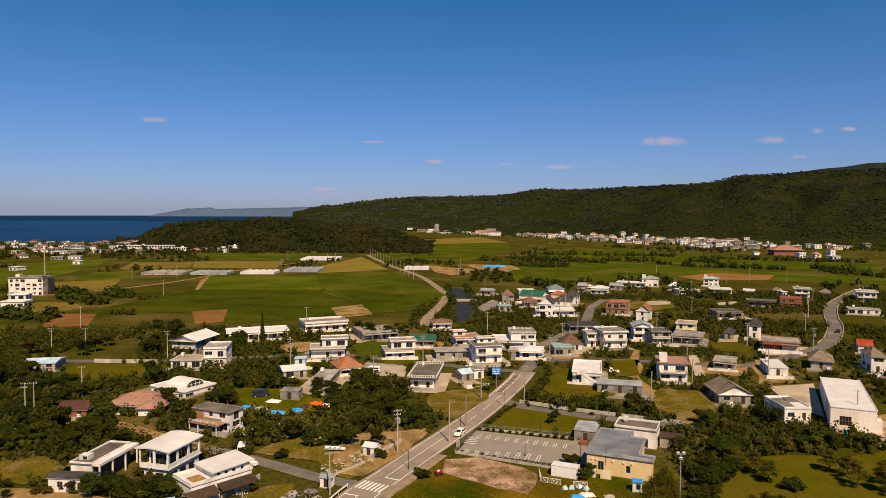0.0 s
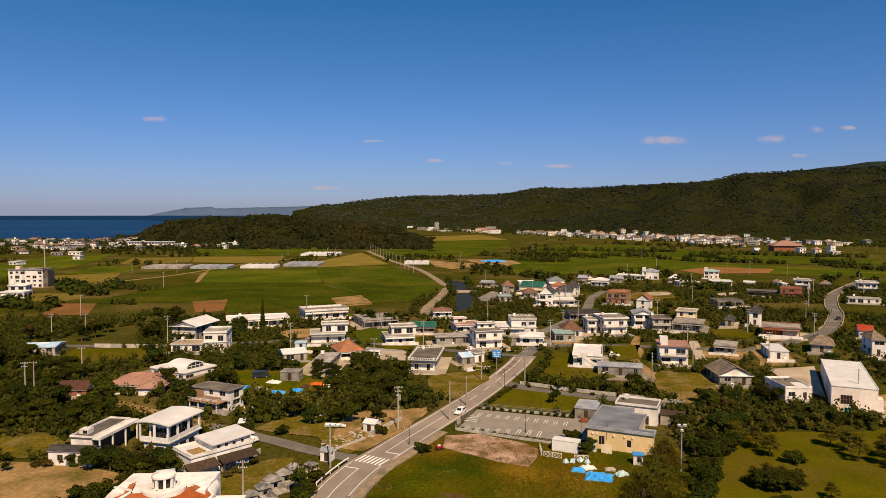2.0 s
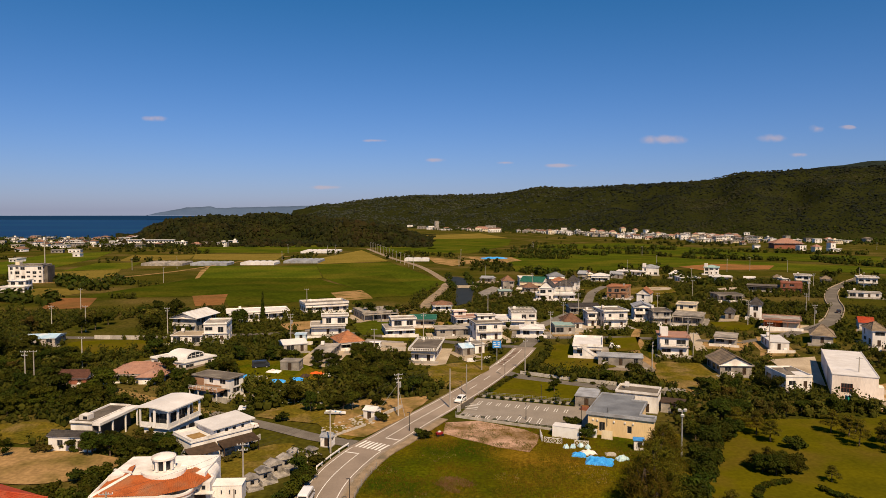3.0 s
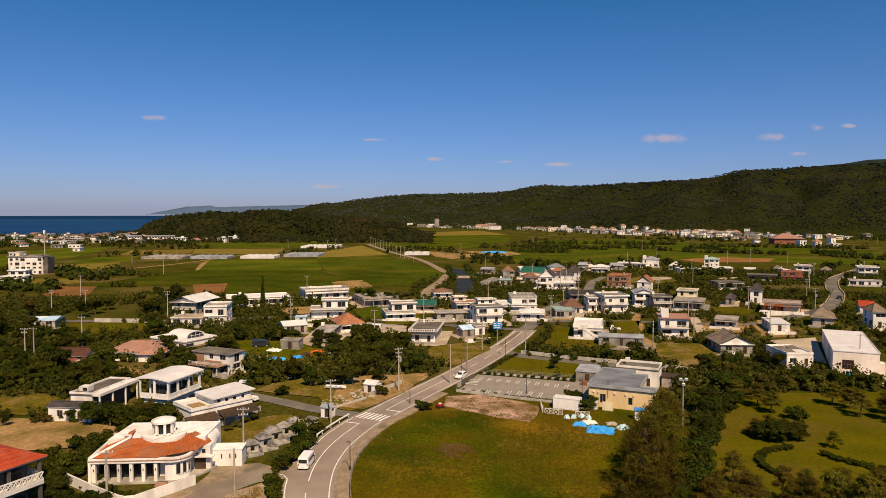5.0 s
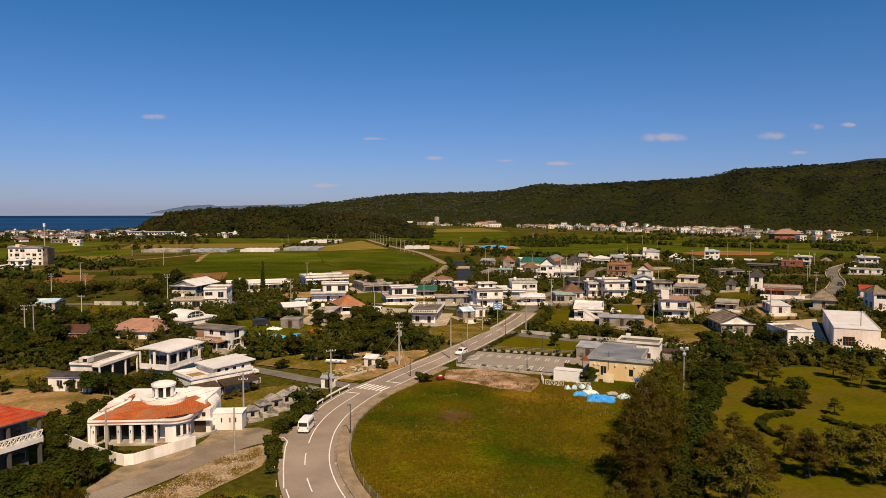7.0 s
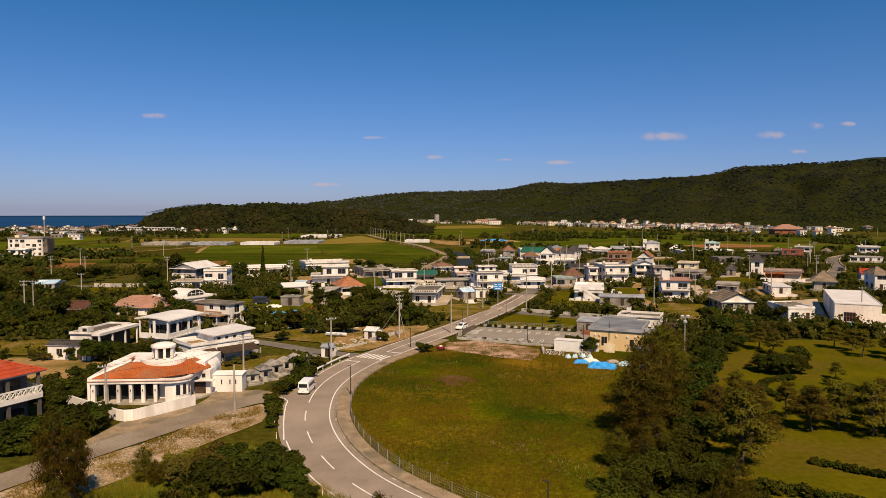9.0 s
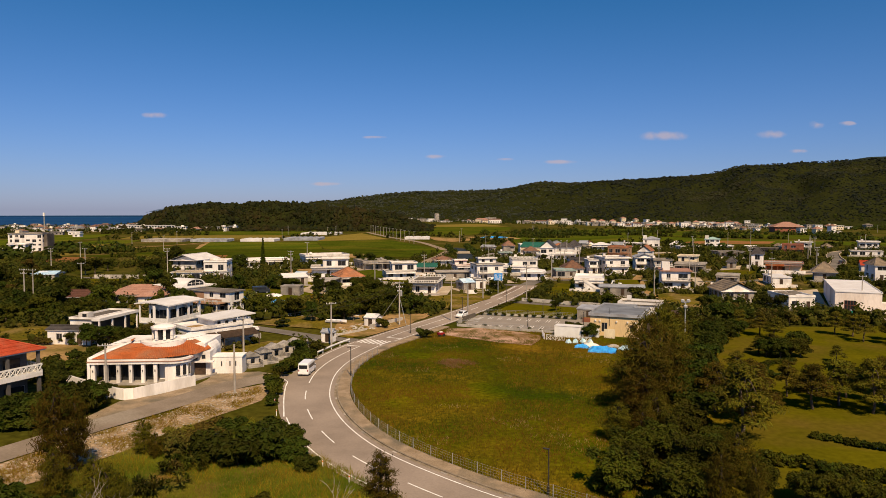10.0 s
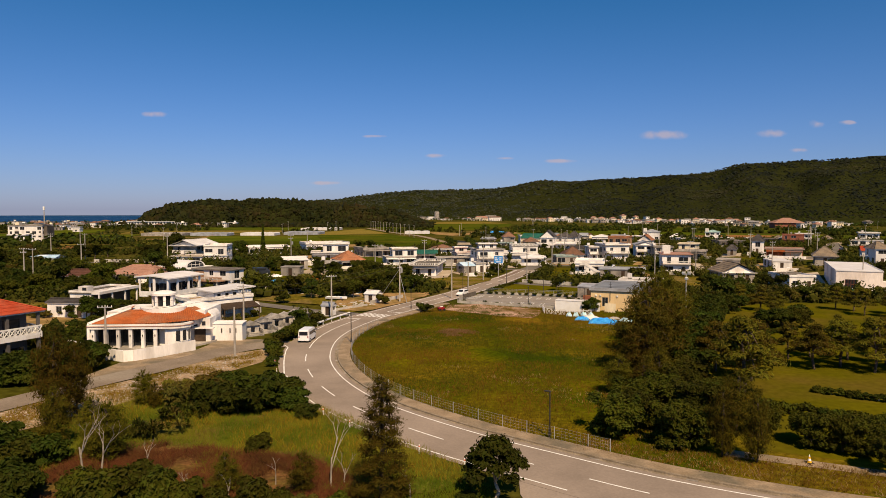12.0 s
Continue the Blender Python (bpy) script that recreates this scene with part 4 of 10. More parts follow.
lane_of("driveway", [(112.8, 239.5), (106.1, 221.7), (98.1, 204.8)], 1.8, SANDM, "rutted pale track beside the warehouse yard")
lane_of("farm_track", [(-270, 420), (-215, 520), (-190, 650), (-150, 760)], 2.0, SANDM, "earth farm track between fields")
lane_of("old_lane", [(-140, 168), (-112, 162), (-97, 163), (-84, 168), (-66, 158), (-52, 151)], 1.8, SANDM, "pale earth lane behind the gardens")


def stall(x, y, rot):
    ob = part("stall_line", boxes((-0.35, -0.22, -2.1, 2.1, 0, 0.006), (0.22, 0.35, -2.1, 2.1, 0, 0.006), (-0.22, 0.22, 1.95, 2.1, 0, 0.006)), LINEM, bpy.data.objects["car_park"])
    ob.matrix_basis = pose(x, y, gz(x, y) + 0.094, 0, 0, rot)


for i in range(10):
    stall(9.3 + i * 2.17, 163.4 - i * 0.77, -19)
for i in range(8):
    stall(6.0 + i * 2.2, 153.6 - i * 0.77, -19)
for i in range(4):
    ob = part("painted_letter", boxes((-1.5, 1.5, -0.16, 0.16, 0, 0.006)), LINEM, bpy.data.objects["car_park"])
    ob.matrix_basis = pose(7.4 - i * 0.25, 161.5 - i * 1.3, 0.2, 0, 0, -19 if i % 2 else -15)

for sgn in (-1, 1):
    for i, p in enumerate(shifted(catmull([(290, 475), (268, 449), (222, 386), (192, 335), (175.3, 302), (153.7, 268), (140, 253)], 6), 3.0 * sgn)):
        if i % 1 == 0 and i < 40:
            q = shifted(catmull([(290, 475), (268, 449), (222, 386), (192, 335), (175.3, 302), (153.7, 268), (140, 253)], 6), 3.0 * sgn)
            if i + 1 < len(q):
                a, b = q[i], q[i + 1]
                k = part("kerb_wall", boxes((0, (b - a).length, -0.15, 0.15, -0.3, 0.55)), YARDM, bpy.data.objects["village_road"])
                k.matrix_basis = Matrix.Translation((a.x, a.y, gz(a.x, a.y))) @ Matrix.Rotation(math.atan2(b.y - a.y, b.x - a.x), 4, "Z")


# ---- houses ----
WINDOW_MESH = {}


def window(parent, m, w, h, sill=True):
    """A sliding window set back in its opening, m at the opening's lower left corner, x along the wall, y inwards."""
    key = (round(w, 1), round(h, 1))
    if key not in WINDOW_MESH:
        w, h = key
        f = 0.07
        bm = boxes((0, w, 0, 0.08, 0, f), (0, w, 0, 0.08, h - f, h), (0, f, 0, 0.08, f, h - f), (w - f, w, 0, 0.08, f, h - f))
        if w > 0.9:
            box(bm, w / 2 - f / 2, w / 2 + f / 2, 0.0, 0.07, f, h - f)
        fr = mesh_of("window", bm, GALV)
        pn = mesh_of("pane", boxes((f, w - f, 0.03, 0.05, f, h - f)), GLASS)
        WINDOW_MESH[key] = fr, pn
    fr, pn = WINDOW_MESH[key]
    wi = part_of("window", fr, parent, m @ Matrix.Translation((0, 0.09, 0)))
    part_of("pane", pn, wi)
    return wi


def openings(length, h0, floor_h, seed, door=False, step=3.2, big=0.6):
    """Openings of one storey along a wall."""
    r = random.Random(seed)
    n = max(1, int(length / step))
    out = []
    for i in range(n):
        c = (i + 0.5) * length / n + r.uniform(-0.2, 0.2)
        if door and i == n // 2:
            out.append((round(c - 0.5, 2), round(c + 0.5, 2), h0 + 0.02, h0 + 2.05))
            continue
        if r.random() < 0.12:
            continue
        w = min(length / n * 0.78, r.choice((1.2, 1.8, 2.4, 2.8)))
        lo = 0.25 if r.random() < big else 0.95
        out.append((round(c - w / 2, 1), round(c + w / 2, 1), h0 + lo, h0 + 2.15))
    return out


def shell(parent, w, d, h, z0, material, seed, storeys=1, door=True, sides=True, t=0.2):
    """Four walls with openings, windows and a door. Centre at the origin, front towards -y."""
    fh = h / storeys
    for k, (m, length, on) in enumerate((
            (Matrix.Translation((-w / 2, -d / 2, z0)), w, True),
            (Matrix.Translation((w / 2, -d / 2 + t, z0)) @ Matrix.Rotation(math.pi / 2, 4, "Z"), d - 2 * t, sides),
            (Matrix.Translation((w / 2, d / 2, z0)) @ Matrix.Rotation(math.pi, 4, "Z"), w, False),
            (Matrix.Translation((-w / 2, d / 2 - t, z0)) @ Matrix.Rotation(-math.pi / 2, 4, "Z"), d - 2 * t, sides))):
        bm = bmesh.new()
        allh = []
        for s in range(storeys):
            hs = openings(length, 0, fh, seed * 7 + k * 3 + s, door and s == 0 and k == 0) if on else []
            allh += [(a, b, c + s * fh, e + s * fh, door and s == 0 and k == 0 and abs(b - a - 1) < 0.05 and c < 0.1) for a, b, c, e in hs]
        wall(bm, m, length, h, [q[:4] for q in allh], t)
        part("wall", bm, material, parent)
        for a, b, c, e, is_door in allh:
            mm = m @ Matrix.Translation((a, 0, c))
            if is_door:
                part("door", boxes((a, b, 0.08, 0.13, c, e)), WOODDARK, parent).matrix_basis = m
            else:
                window(parent, mm, b - a, e - c)


def flat_roof(parent, w, d, z, material, edge, over=0.5, para=0.35):
    part("roof", boxes((-w / 2 - over, w / 2 + over, -d / 2 - over, d / 2 + over, z, z + 0.22)), material, parent)
    if para:
        x, y, p, k = w / 2 + over - 0.06, d / 2 + over - 0.06, 0.16, z + 0.222
        part("parapet", boxes((-x, x, -y, -y + p, k, k + para), (-x, x, y - p, y, k, k + para), (-x, -x + p, -y + p, y - p, k, k + para), (x - p, x, -y + p, y - p, k, k + para)), edge, parent)


def hip_roof(parent, w, d, z, material, over=0.7, pitch=0.42, gable=False, along_x=True, ridge=None):
    """A tiled roof with thickness, ridge caps and courses of tiles in relief."""
    W, D = w / 2 + over, d / 2 + over
    if not along_x:
        W, D = D, W
    rise = D * pitch
    rl = W if gable else max(0.3, W - D)
    m = Matrix() if along_x else Matrix.Rotation(math.pi / 2, 4, "Z")
    bm = bmesh.new()
    n = max(3, int(D / 0.75))
    for sgn in (1, -1):
        rows = []
        for i in range(n + 1):
            k = i / n
            hw = W + (rl - W) * k
            rows.append([Vector((-hw, -sgn * D * (1 - k), z + rise * k)), Vector((hw, -sgn * D * (1 - k), z + rise * k))])
        for i in range(n):
            a, b = rows[i], rows[i + 1]
            lift = Vector((0, 0, 0.07))
            f = [bm.verts.new(m @ p) for p in (a[0] + lift, a[1] + lift, b[1], b[0])]
            e = [bm.verts.new(m @ p) for p in (a[0], a[1])]
            bm.faces.new(f if sgn > 0 else f[::-1])
            bm.faces.new((e[0], e[1], f[1], f[0]) if sgn > 0 else (f[0], f[1], e[1], e[0]))
    if not gable:
        for sgn in (1, -1):
            for i in range(n):
                k0, k1 = i / n, (i + 1) / n
                lift = 0.07
                p = [Vector((sgn * (W + (rl - W) * k0), -D * (1 - k0), z + rise * k0 + lift)), Vector((sgn * (W + (rl - W) * k0), D * (1 - k0), z + rise * k0 + lift)),
                     Vector((sgn * (W + (rl - W) * k1), D * (1 - k1), z + rise * k1)), Vector((sgn * (W + (rl - W) * k1), -D * (1 - k1), z + rise * k1))]
                if (p[2] - p[3]).length < 0.01:
                    p = p[:3]
                vs = [bm.verts.new(m @ q) for q in p]
                bm.faces.new(vs if sgn > 0 else vs[::-1])
    bmesh.ops.remove_doubles(bm, verts=bm.verts[:], dist=0.002)
    part("roof", bm, material, parent)
    cap = bmesh.new()
    tube(cap, m @ Vector((-rl, 0, z + rise + 0.05)), m @ Vector((rl, 0, z + rise + 0.05)), 0.16, n=6)
    if not gable:
        for sx in (1, -1):
            for sy in (1, -1):
                tube(cap, m @ Vector((sx * W, sy * D, z + 0.08)), m @ Vector((sx * rl, 0, z + rise + 0.05)), 0.12, n=6)
    part("ridge_cap", cap, ridge or material, parent)
    part("soffit", boxes((-w / 2 - over + 0.1, w / 2 + over - 0.1, -d / 2 - over + 0.1, d / 2 + over - 0.1, z - 0.16, z - 0.005)), WHITE, parent)
    if gable:
        for sx in (1, -1):
            tri = bmesh.new()
            x0 = sx * (W - over)
            gd = D - over
            g = [Vector((x0, -gd, z)), Vector((x0, gd, z)), Vector((x0, 0, z + rise * (gd / D) * 0.96)), Vector((x0 - sx * 0.2, -gd, z)), Vector((x0 - sx * 0.2, gd, z)), Vector((x0 - sx * 0.2, 0, z + rise * (gd / D) * 0.96))]
            v = [tri.verts.new(m @ q) for q in g]
            for q in ((0, 1, 2), (5, 4, 3), (0, 2, 5, 3), (2, 1, 4, 5), (1, 0, 3, 4)):
                tri.faces.new([v[i] for i in q])
            bmesh.ops.recalc_face_normals(tri, faces=tri.faces[:])
            part("gable_wall", tri, WHITE, parent)


def vault_roof(parent, w, d, z, rise, material, over=0.5, n=12, along_x=True):
    W, D = w / 2 + over, d / 2 + over
    m = Matrix() if along_x else Matrix.Rotation(math.pi / 2, 4, "Z")
    if not along_x:
        W, D = D, W
    bm = bmesh.new()
    rows = []
    for t in (0.0, 0.22):
        rows.append([(y, z + rise * (1 - (y / D) ** 2) + t) for y in [-D + 2 * D * i / n for i in range(n + 1)]])
    lo, hi = rows
    outline = lo + hi[::-1]
    ends = []
    for x in (-W, W):
        ends.append([bm.verts.new(m @ Vector((x, y, q))) for y, q in outline])
    k = len(outline)
    for i in range(k):
        bm.faces.new((ends[0][i], ends[0][(i + 1) % k], ends[1][(i + 1) % k], ends[1][i]))
    for e in ends:
        for i in range(n):
            bm.faces.new((e[i], e[i + 1], e[k - 2 - i], e[k - 1 - i]))
    bmesh.ops.recalc_face_normals(bm, faces=bm.faces[:])
    part("roof", bm, material, parent)


def tank_part(parent, x, y, z, s=1.0, material=None):
    """A rooftop water tank on its stand."""
    t = part("water_tank", boxes((-0.7 * s, 0.7 * s, -0.6 * s, 0.6 * s, 0.5, 0.5 + 1.4 * s)), material or WHITE, parent, "white rooftop water tank")
    t.matrix_basis = Matrix.Translation((x, y, z))
    part("tank_stand", boxes((-0.6 * s, 0.6 * s, -0.5 * s, 0.5 * s, 0, 0.496)), CONC, t)


def balcony_part(parent, w, y, z, depth=1.3, material=None, posts=True, h=0.95):
    b = part("balcony", boxes((-w / 2, w / 2, y - depth, y, z - 0.18, z)), CONC, parent)
    bm = boxes((-w / 2, w / 2, y - depth, y - depth + 0.12, z + h - 0.12, z + h), (-w / 2, w / 2, y - depth, y - depth + 0.12, z + 0.002, z + 0.14))
    n = max(2, int(w / 0.35))
    for i in range(n + 1):
        x = -w / 2 + (w - 0.1) * i / n
        box(bm, x, x + 0.1, y - depth + 0.01, y - depth + 0.11, z + 0.14, z + h - 0.12)
    for sx in (-w / 2, w / 2 - 0.12):
        box(bm, sx, sx + 0.12, y - depth + 0.12, y, z + 0.002, z + h)
    part("railing", bm, material or BALUST, b)


def roof_railing(parent, w, d, z, over, material, h=0.8):
    """A white balustrade of small posts round a flat roof."""
    x, y = w / 2 + over - 0.1, d / 2 + over - 0.1
    for m, length in ((Matrix.Translation((-x, -y, z)), 2 * x), (Matrix.Translation((-x, y, z)), 2 * x),
                      (Matrix.Translation((-x, -y, z)) @ Matrix.Rotation(math.pi / 2, 4, "Z"), 2 * y), (Matrix.Translation((x, -y, z)) @ Matrix.Rotation(math.pi / 2, 4, "Z"), 2 * y)):
        bm = boxes((0, length, -0.05, 0.05, h - 0.12, h), (0, length, -0.05, 0.05, 0.004, 0.1))
        n = max(2, int(length / 0.55))
        for i in range(n + 1):
            px = (length - 0.14) * i / n
            box(bm, px, px + 0.14, -0.04, 0.04, 0.1, h - 0.12)
        part("balustrade", bm, material, parent).matrix_basis = m


YARDS = []


def house(x, y, rot, w, d, h, roof="flat", wallm=WHITE, roofm=CONC, storeys=1, tank=False, balcony=False, over=0.5, para=0.35, upper=None,
          pitch=0.42, along_x=True, label="white concrete house with a flat roof", edge=None, name="house", base=0.0, group="", seed=None, vault=1.1,
          porch=False, rail=False, stair=False, stair_tower=False, solar=False, shop=False):
    """One dwelling. upper: (width, depth, height, x, y) of a set-back upper storey."""
    ob = thing(name, x, y, rot, label, "house", group, z=gz(x, y) - base)
    sd = int(seed if seed is not None else abs(x * 13 + y * 7)) % 9973
    r = random.Random(sd)
    HOUSE_SPOTS.append((x, y, 0.5 * max(w, d) + 0.4))
    YARDS.append((x, y, rot, w, d))
    if roof == "flat" and y > 195 and not upper and r.random() < 0.45:
        tank = True
    part("plinth", boxes((-w / 2 - 0.1, w / 2 + 0.1, -d / 2 - 0.1, d / 2 + 0.1, -1.6, 0.12)), CONC, ob)
    shell(ob, w, d, h, 0.12, wallm, sd, storeys)
    z = h + 0.124
    top = z + 0.222
    if roof == "flat":
        flat_roof(ob, w, d, z, roofm, edge or wallm, over, 0 if rail else para)
        if rail:
            roof_railing(ob, w, d, top, over, edge or BALUST, max(0.6, para))
        if storeys == 2:
            part("floor_band", boxes((-w / 2 - 0.35, w / 2 + 0.35, -d / 2 - 0.35, -d / 2 - 0.004, 0.12 + h / 2 - 0.1, 0.12 + h / 2 + 0.1)), edge or wallm, ob)
    elif roof == "vault":
        vault_roof(ob, w, d, z, vault, roofm, over, along_x=along_x)
    else:
        hip_roof(ob, w, d, z, roofm, over, pitch, roof == "gable", along_x)
    if upper:
        uw, ud, uh, ux, uy = upper
        uw, ud = min(uw, w * 0.85), min(ud, d * 0.8)
        m = Matrix.Translation((ux, uy, top))
        before = set(ob.children)
        shell(ob, uw, ud, uh, 0.01, wallm, sd + 5, 1, False)
        flat_roof(ob, uw, ud, uh + 0.014, roofm, edge or wallm, 0.45, 0.4)
        for o in ob.children:
            if o not in before:
                o.matrix_basis = m @ o.matrix_basis
    if tank:
        if upper:
            tank_part(ob, upper[3], upper[4], top + upper[2] + 0.24, 0.65)
        else:
            tank_part(ob, -w * 0.3, d * 0.15, top if roof == "flat" else z + 0.9, 0.7)
    if balcony:
        balcony_part(ob, w * 0.96, -d / 2 - 0.004, 0.12 + h / 2, 1.1)
    if porch:
        zp = min(h - 0.35, 2.55)
        part("canopy", boxes((-w / 2, w / 2, -d / 2 - 1.9, -d / 2 - 0.006, zp, zp + 0.14)), edge or wallm, ob)
        n = max(2, int(w / 3.4))
        for i in range(n + 1):
            px = -w / 2 + 0.12 + (w - 0.24) * i / n
            part("post", boxes((px - 0.12, px + 0.12, -d / 2 - 1.85, -d / 2 - 1.61, -1.2, zp - 0.004)), BRICKRED if shop else wallm, ob)
    if shop:
        part("shop_front", boxes((-w / 2 + 0.3, -0.4, -d / 2 - 0.12, -d / 2 - 0.006, 0.2, 2.3)), REDTILE, ob, "orange-red painted shop front")
        part("fascia", boxes((-w / 2, 0.2, -d / 2 - 2.1, -d / 2 - 1.91, 2.4, 3.1)), REDTILE, ob, "orange-red fascia board")
    if stair:
        n = 15
        for i in range(n):
            part("step", boxes((-w * 0.18 + i * 0.32, -w * 0.18 + (i + 1) * 0.32 - 0.004, -d / 2 - 1.5, -d / 2 - 0.35, -0.6, h - i * h / n)), WHITE, ob)
        part("landing", boxes((-w * 0.18 - 1.4, -w * 0.18 - 0.01, -d / 2 - 1.5, -d / 2 - 0.35, h - 0.2, h)), WHITE, ob)
        for yy in (-d / 2 - 1.62, -d / 2 - 0.345):
            bm = bmesh.new()
            x0, x1 = -w * 0.18, -w * 0.18 + n * 0.32
            v = [bm.verts.new((px, yy + dy, pz)) for dy in (0, 0.115) for px, pz in ((x0, h - 0.1), (x1, -0.1), (x1, 0.85), (x0, h + 0.85))]
            for q in ((0, 1, 2, 3), (7, 6, 5, 4), (0, 4, 5, 1), (1, 5, 6, 2), (2, 6, 7, 3), (3, 7, 4, 0)):
                bm.faces.new([v[i] for i in q])
            part("stair_side", bm, WHITE, ob)
    if stair_tower:
        part("stair_tower", boxes((-w / 2 + 0.1, -w / 2 + 2.5, -d / 2 + 0.4, -d / 2 + 3.2, z + 0.23, z + 2.9)), WHITE, ob)
    if solar:
        for sx, sy in ((-w / 4, 1.2), (w / 4, 1.8), (-w / 4, -d / 4)):
            p = part("solar_panel", boxes((-w / 4.6, w / 4.6, -1.5, 1.5, 0, 0.08)), DARKCONC, ob, "dark brownish solar panel")
            p.matrix_basis = pose(sx, sy, top + 0.2, 8, 0, 0)
    if name == "house" and w > 5:
        fy = -d / 2 - (2.0 if porch else 0.11)
        fd = r.uniform(1.5, 3.5)
        part("forecourt", boxes((-w / 2 - r.uniform(0, 1.5), w / 2 + r.uniform(0, 2), fy - fd, fy, -1.2, 0.06)), CONC, ob)
        if r.random() < 0.55:
            part("garden_wall", boxes((-w / 2 - 1.5, w / 2 + 1.0, fy - fd - 0.3, fy - fd - 0.12, -1.2, r.uniform(0.7, 1.2))), BLOCKWALL if r.random() < 0.6 else WHITE, ob)
        if not porch and storeys == 1 and r.random() < 0.6:
            part("canopy", boxes((-w / 2, w / 2, -d / 2 - 1.1, -d / 2 - 0.006, min(h - 0.3, 2.3), min(h - 0.18, 2.42))), wallm if r.random() < 0.5 else CONC, ob)
        px = r.uniform(-w / 2 + 0.6, w / 2 - 0.6)
        part("air_conditioner", boxes((px - 0.4, px + 0.4, -d / 2 - 0.42, -d / 2 - 0.01, 0.13, 0.75)), PLASTICW, ob)
        if roof == "flat" and not upper and not solar and not stair and h > 2.75:
            if not tank and r.random() < 0.4:
                tank_part(ob, r.uniform(-w / 3, w / 3), r.uniform(0, d / 3), top, r.uniform(0.4, 0.6), r.choice((WHITE, GALV, CONC)))
            if r.random() < 0.5:
                for sx in (-w / 2 + 0.3, w / 2 - 0.3):
                    part("roof_column", boxes((sx - 0.15, sx + 0.15, -d / 2 + 0.15, -d / 2 + 0.45, z + 0.223, z + 0.95)), edge or wallm, ob)
    return ob


# the houses by the side road and up the slope
we = house(-54.5, 164.2, -24, 11.0, 5.0, 4.5, storeys=2, wallm=WHITE, roofm=DARKCONC, over=0.35, para=0.1, edge=CONC, label='weathered white two-storey house with brown boards above a posted timber terrace')
part("wall_boards", boxes((-5.4, -2.2, -2.58, -2.524, 2.5, 4.4)), BROWNWALL, we, "red-brown timber boards")
part("wall_boards", boxes((-2.0, 3.2, -2.56, -2.524, 2.5, 2.95)), BROWNWALL, we)
part("terrace", boxes((-4.2, 4.6, -5.6, -2.59, 2.16, 2.32)), BROWNWALL, we, "worn timber terrace deck")
for k in range(8):
    px = -4.1 + k * 1.23
    part("terrace_post", boxes((px - 0.06, px + 0.06, -5.58, -5.46, 2.324, 3.15)), WHITE, we)
for z in (2.55, 2.82, 3.1):
    part("terrace_rail", boxes((-4.2, 4.6, -5.64, -5.584, z, z + 0.07)), (WHITE, BROWNWALL, WHITE)[int(z * 4) % 3], we)
for px in (-4.0, -1.4, 1.4, 4.2):
    part("terrace_leg", boxes((px - 0.1, px + 0.1, -5.4, -5.2, -1.6, 2.156)), WHITE, we)
    part("terrace_brace", boxes((px - 0.05, px + 0.05, -5.2, -3.0, 1.6, 1.75)), BROWNWALL, we)
rh = house(-79.8, 179.4, 2, 13.4, 8.6, 2.2, roof='hip', roofm=ROSETILE, pitch=0.40, over=0.8, base=0.8, label='low house under a broad rose-tiled hip roof')
for nm, pts in (("roof", ((1.5, -8.6, 2.25), (8.4, -8.6, 2.25), (8.4, -1.0, 2.3), (5.0, -1.0, 3.7), (5.0, -5.2, 3.7), (1.5, -1.0, 2.3))),):
    bm = bmesh.new()
    v = [bm.verts.new(p) for p in pts]
    for q in ((0, 1, 4), (1, 2, 3, 4), (0, 4, 3, 5), (0, 5, 2, 1), (5, 3, 2)):
        bm.faces.new([v[i] for i in q])
    bmesh.ops.recalc_face_normals(bm, faces=bm.faces[:])
    part(nm, bm, ROSETILE, rh, "rose-tiled hip roof of the front wing")
part("wing_wall", boxes((2.2, 7.7, -7.9, -4.4, -1.4, 2.244)), WHITE, rh)
house(-93.5, 173.0, 2, 7.0, 5.6, 1.7, roof='gable', roofm=DARKREDTILE, wallm=BRICKRED, pitch=0.45, label='small shed-like house with a dark red gable roof')
house(-90.6, 248.2, -12, 8.8, 13.5, 5.2, roof='gable', along_x=False, roofm=WHITEROOF, storeys=2, balcony=True, wallm=CONC, pitch=0.34, over=1.2, label='two-storey house with white hip roof and wrap-round balcony')
house(-76.0, 229.5, 8, 7.3, 10.9, 5.6, storeys=2, roofm=CONC, over=0.15, para=0.5, label='white two-storey box-shaped house')
house(-83.5, 224.6, 0, 10.0, 8.0, 2.51, roofm=YARDM, over=0.3, para=0.1, label='low white garage wing with a wide flat roof')
house(-75.5, 276.6, 19, 22.7, 10.2, 2.98, roofm=WHITEROOF, over=0.9, para=0.3, porch=True, label='long low white building with an open carport')
house(-52.3, 298.8, 24, 18.8, 11.8, 3.16, roofm=CONC, para=0.8, over=0.3, tank=True, label='modern white house with raised corner parapets')
house(-41.3, 244.4, 10, 11.8, 10.2, 2.79, roofm=CONC, para=0.3, over=0.4, upper=(9.0, 5.6, 2.6, 2.5, 1.4), label='white stepped house with roof terraces')
house(-28.2, 283.9, 24, 14.9, 13.0, 2.98, wallm=CONC, roofm=CONC, para=0.6, over=0.3, porch=True, label='long grey concrete block with flat parapet roof')
house(-16.5, 251.3, 12, 10.8, 11.0, 2.6, roofm=CONC, over=0.1, para=0.1, upper=(9.0, 6.5, 2.5, 2.0, 2.2), label='white house with railed roof terraces')
house(-30.8, 218.9, 24, 7.0, 9.2, 2.7, roof='hip', roofm=ORANGETILE, pitch=0.5, over=0.8, label='white cottage with orange-brown tiled hip roof')
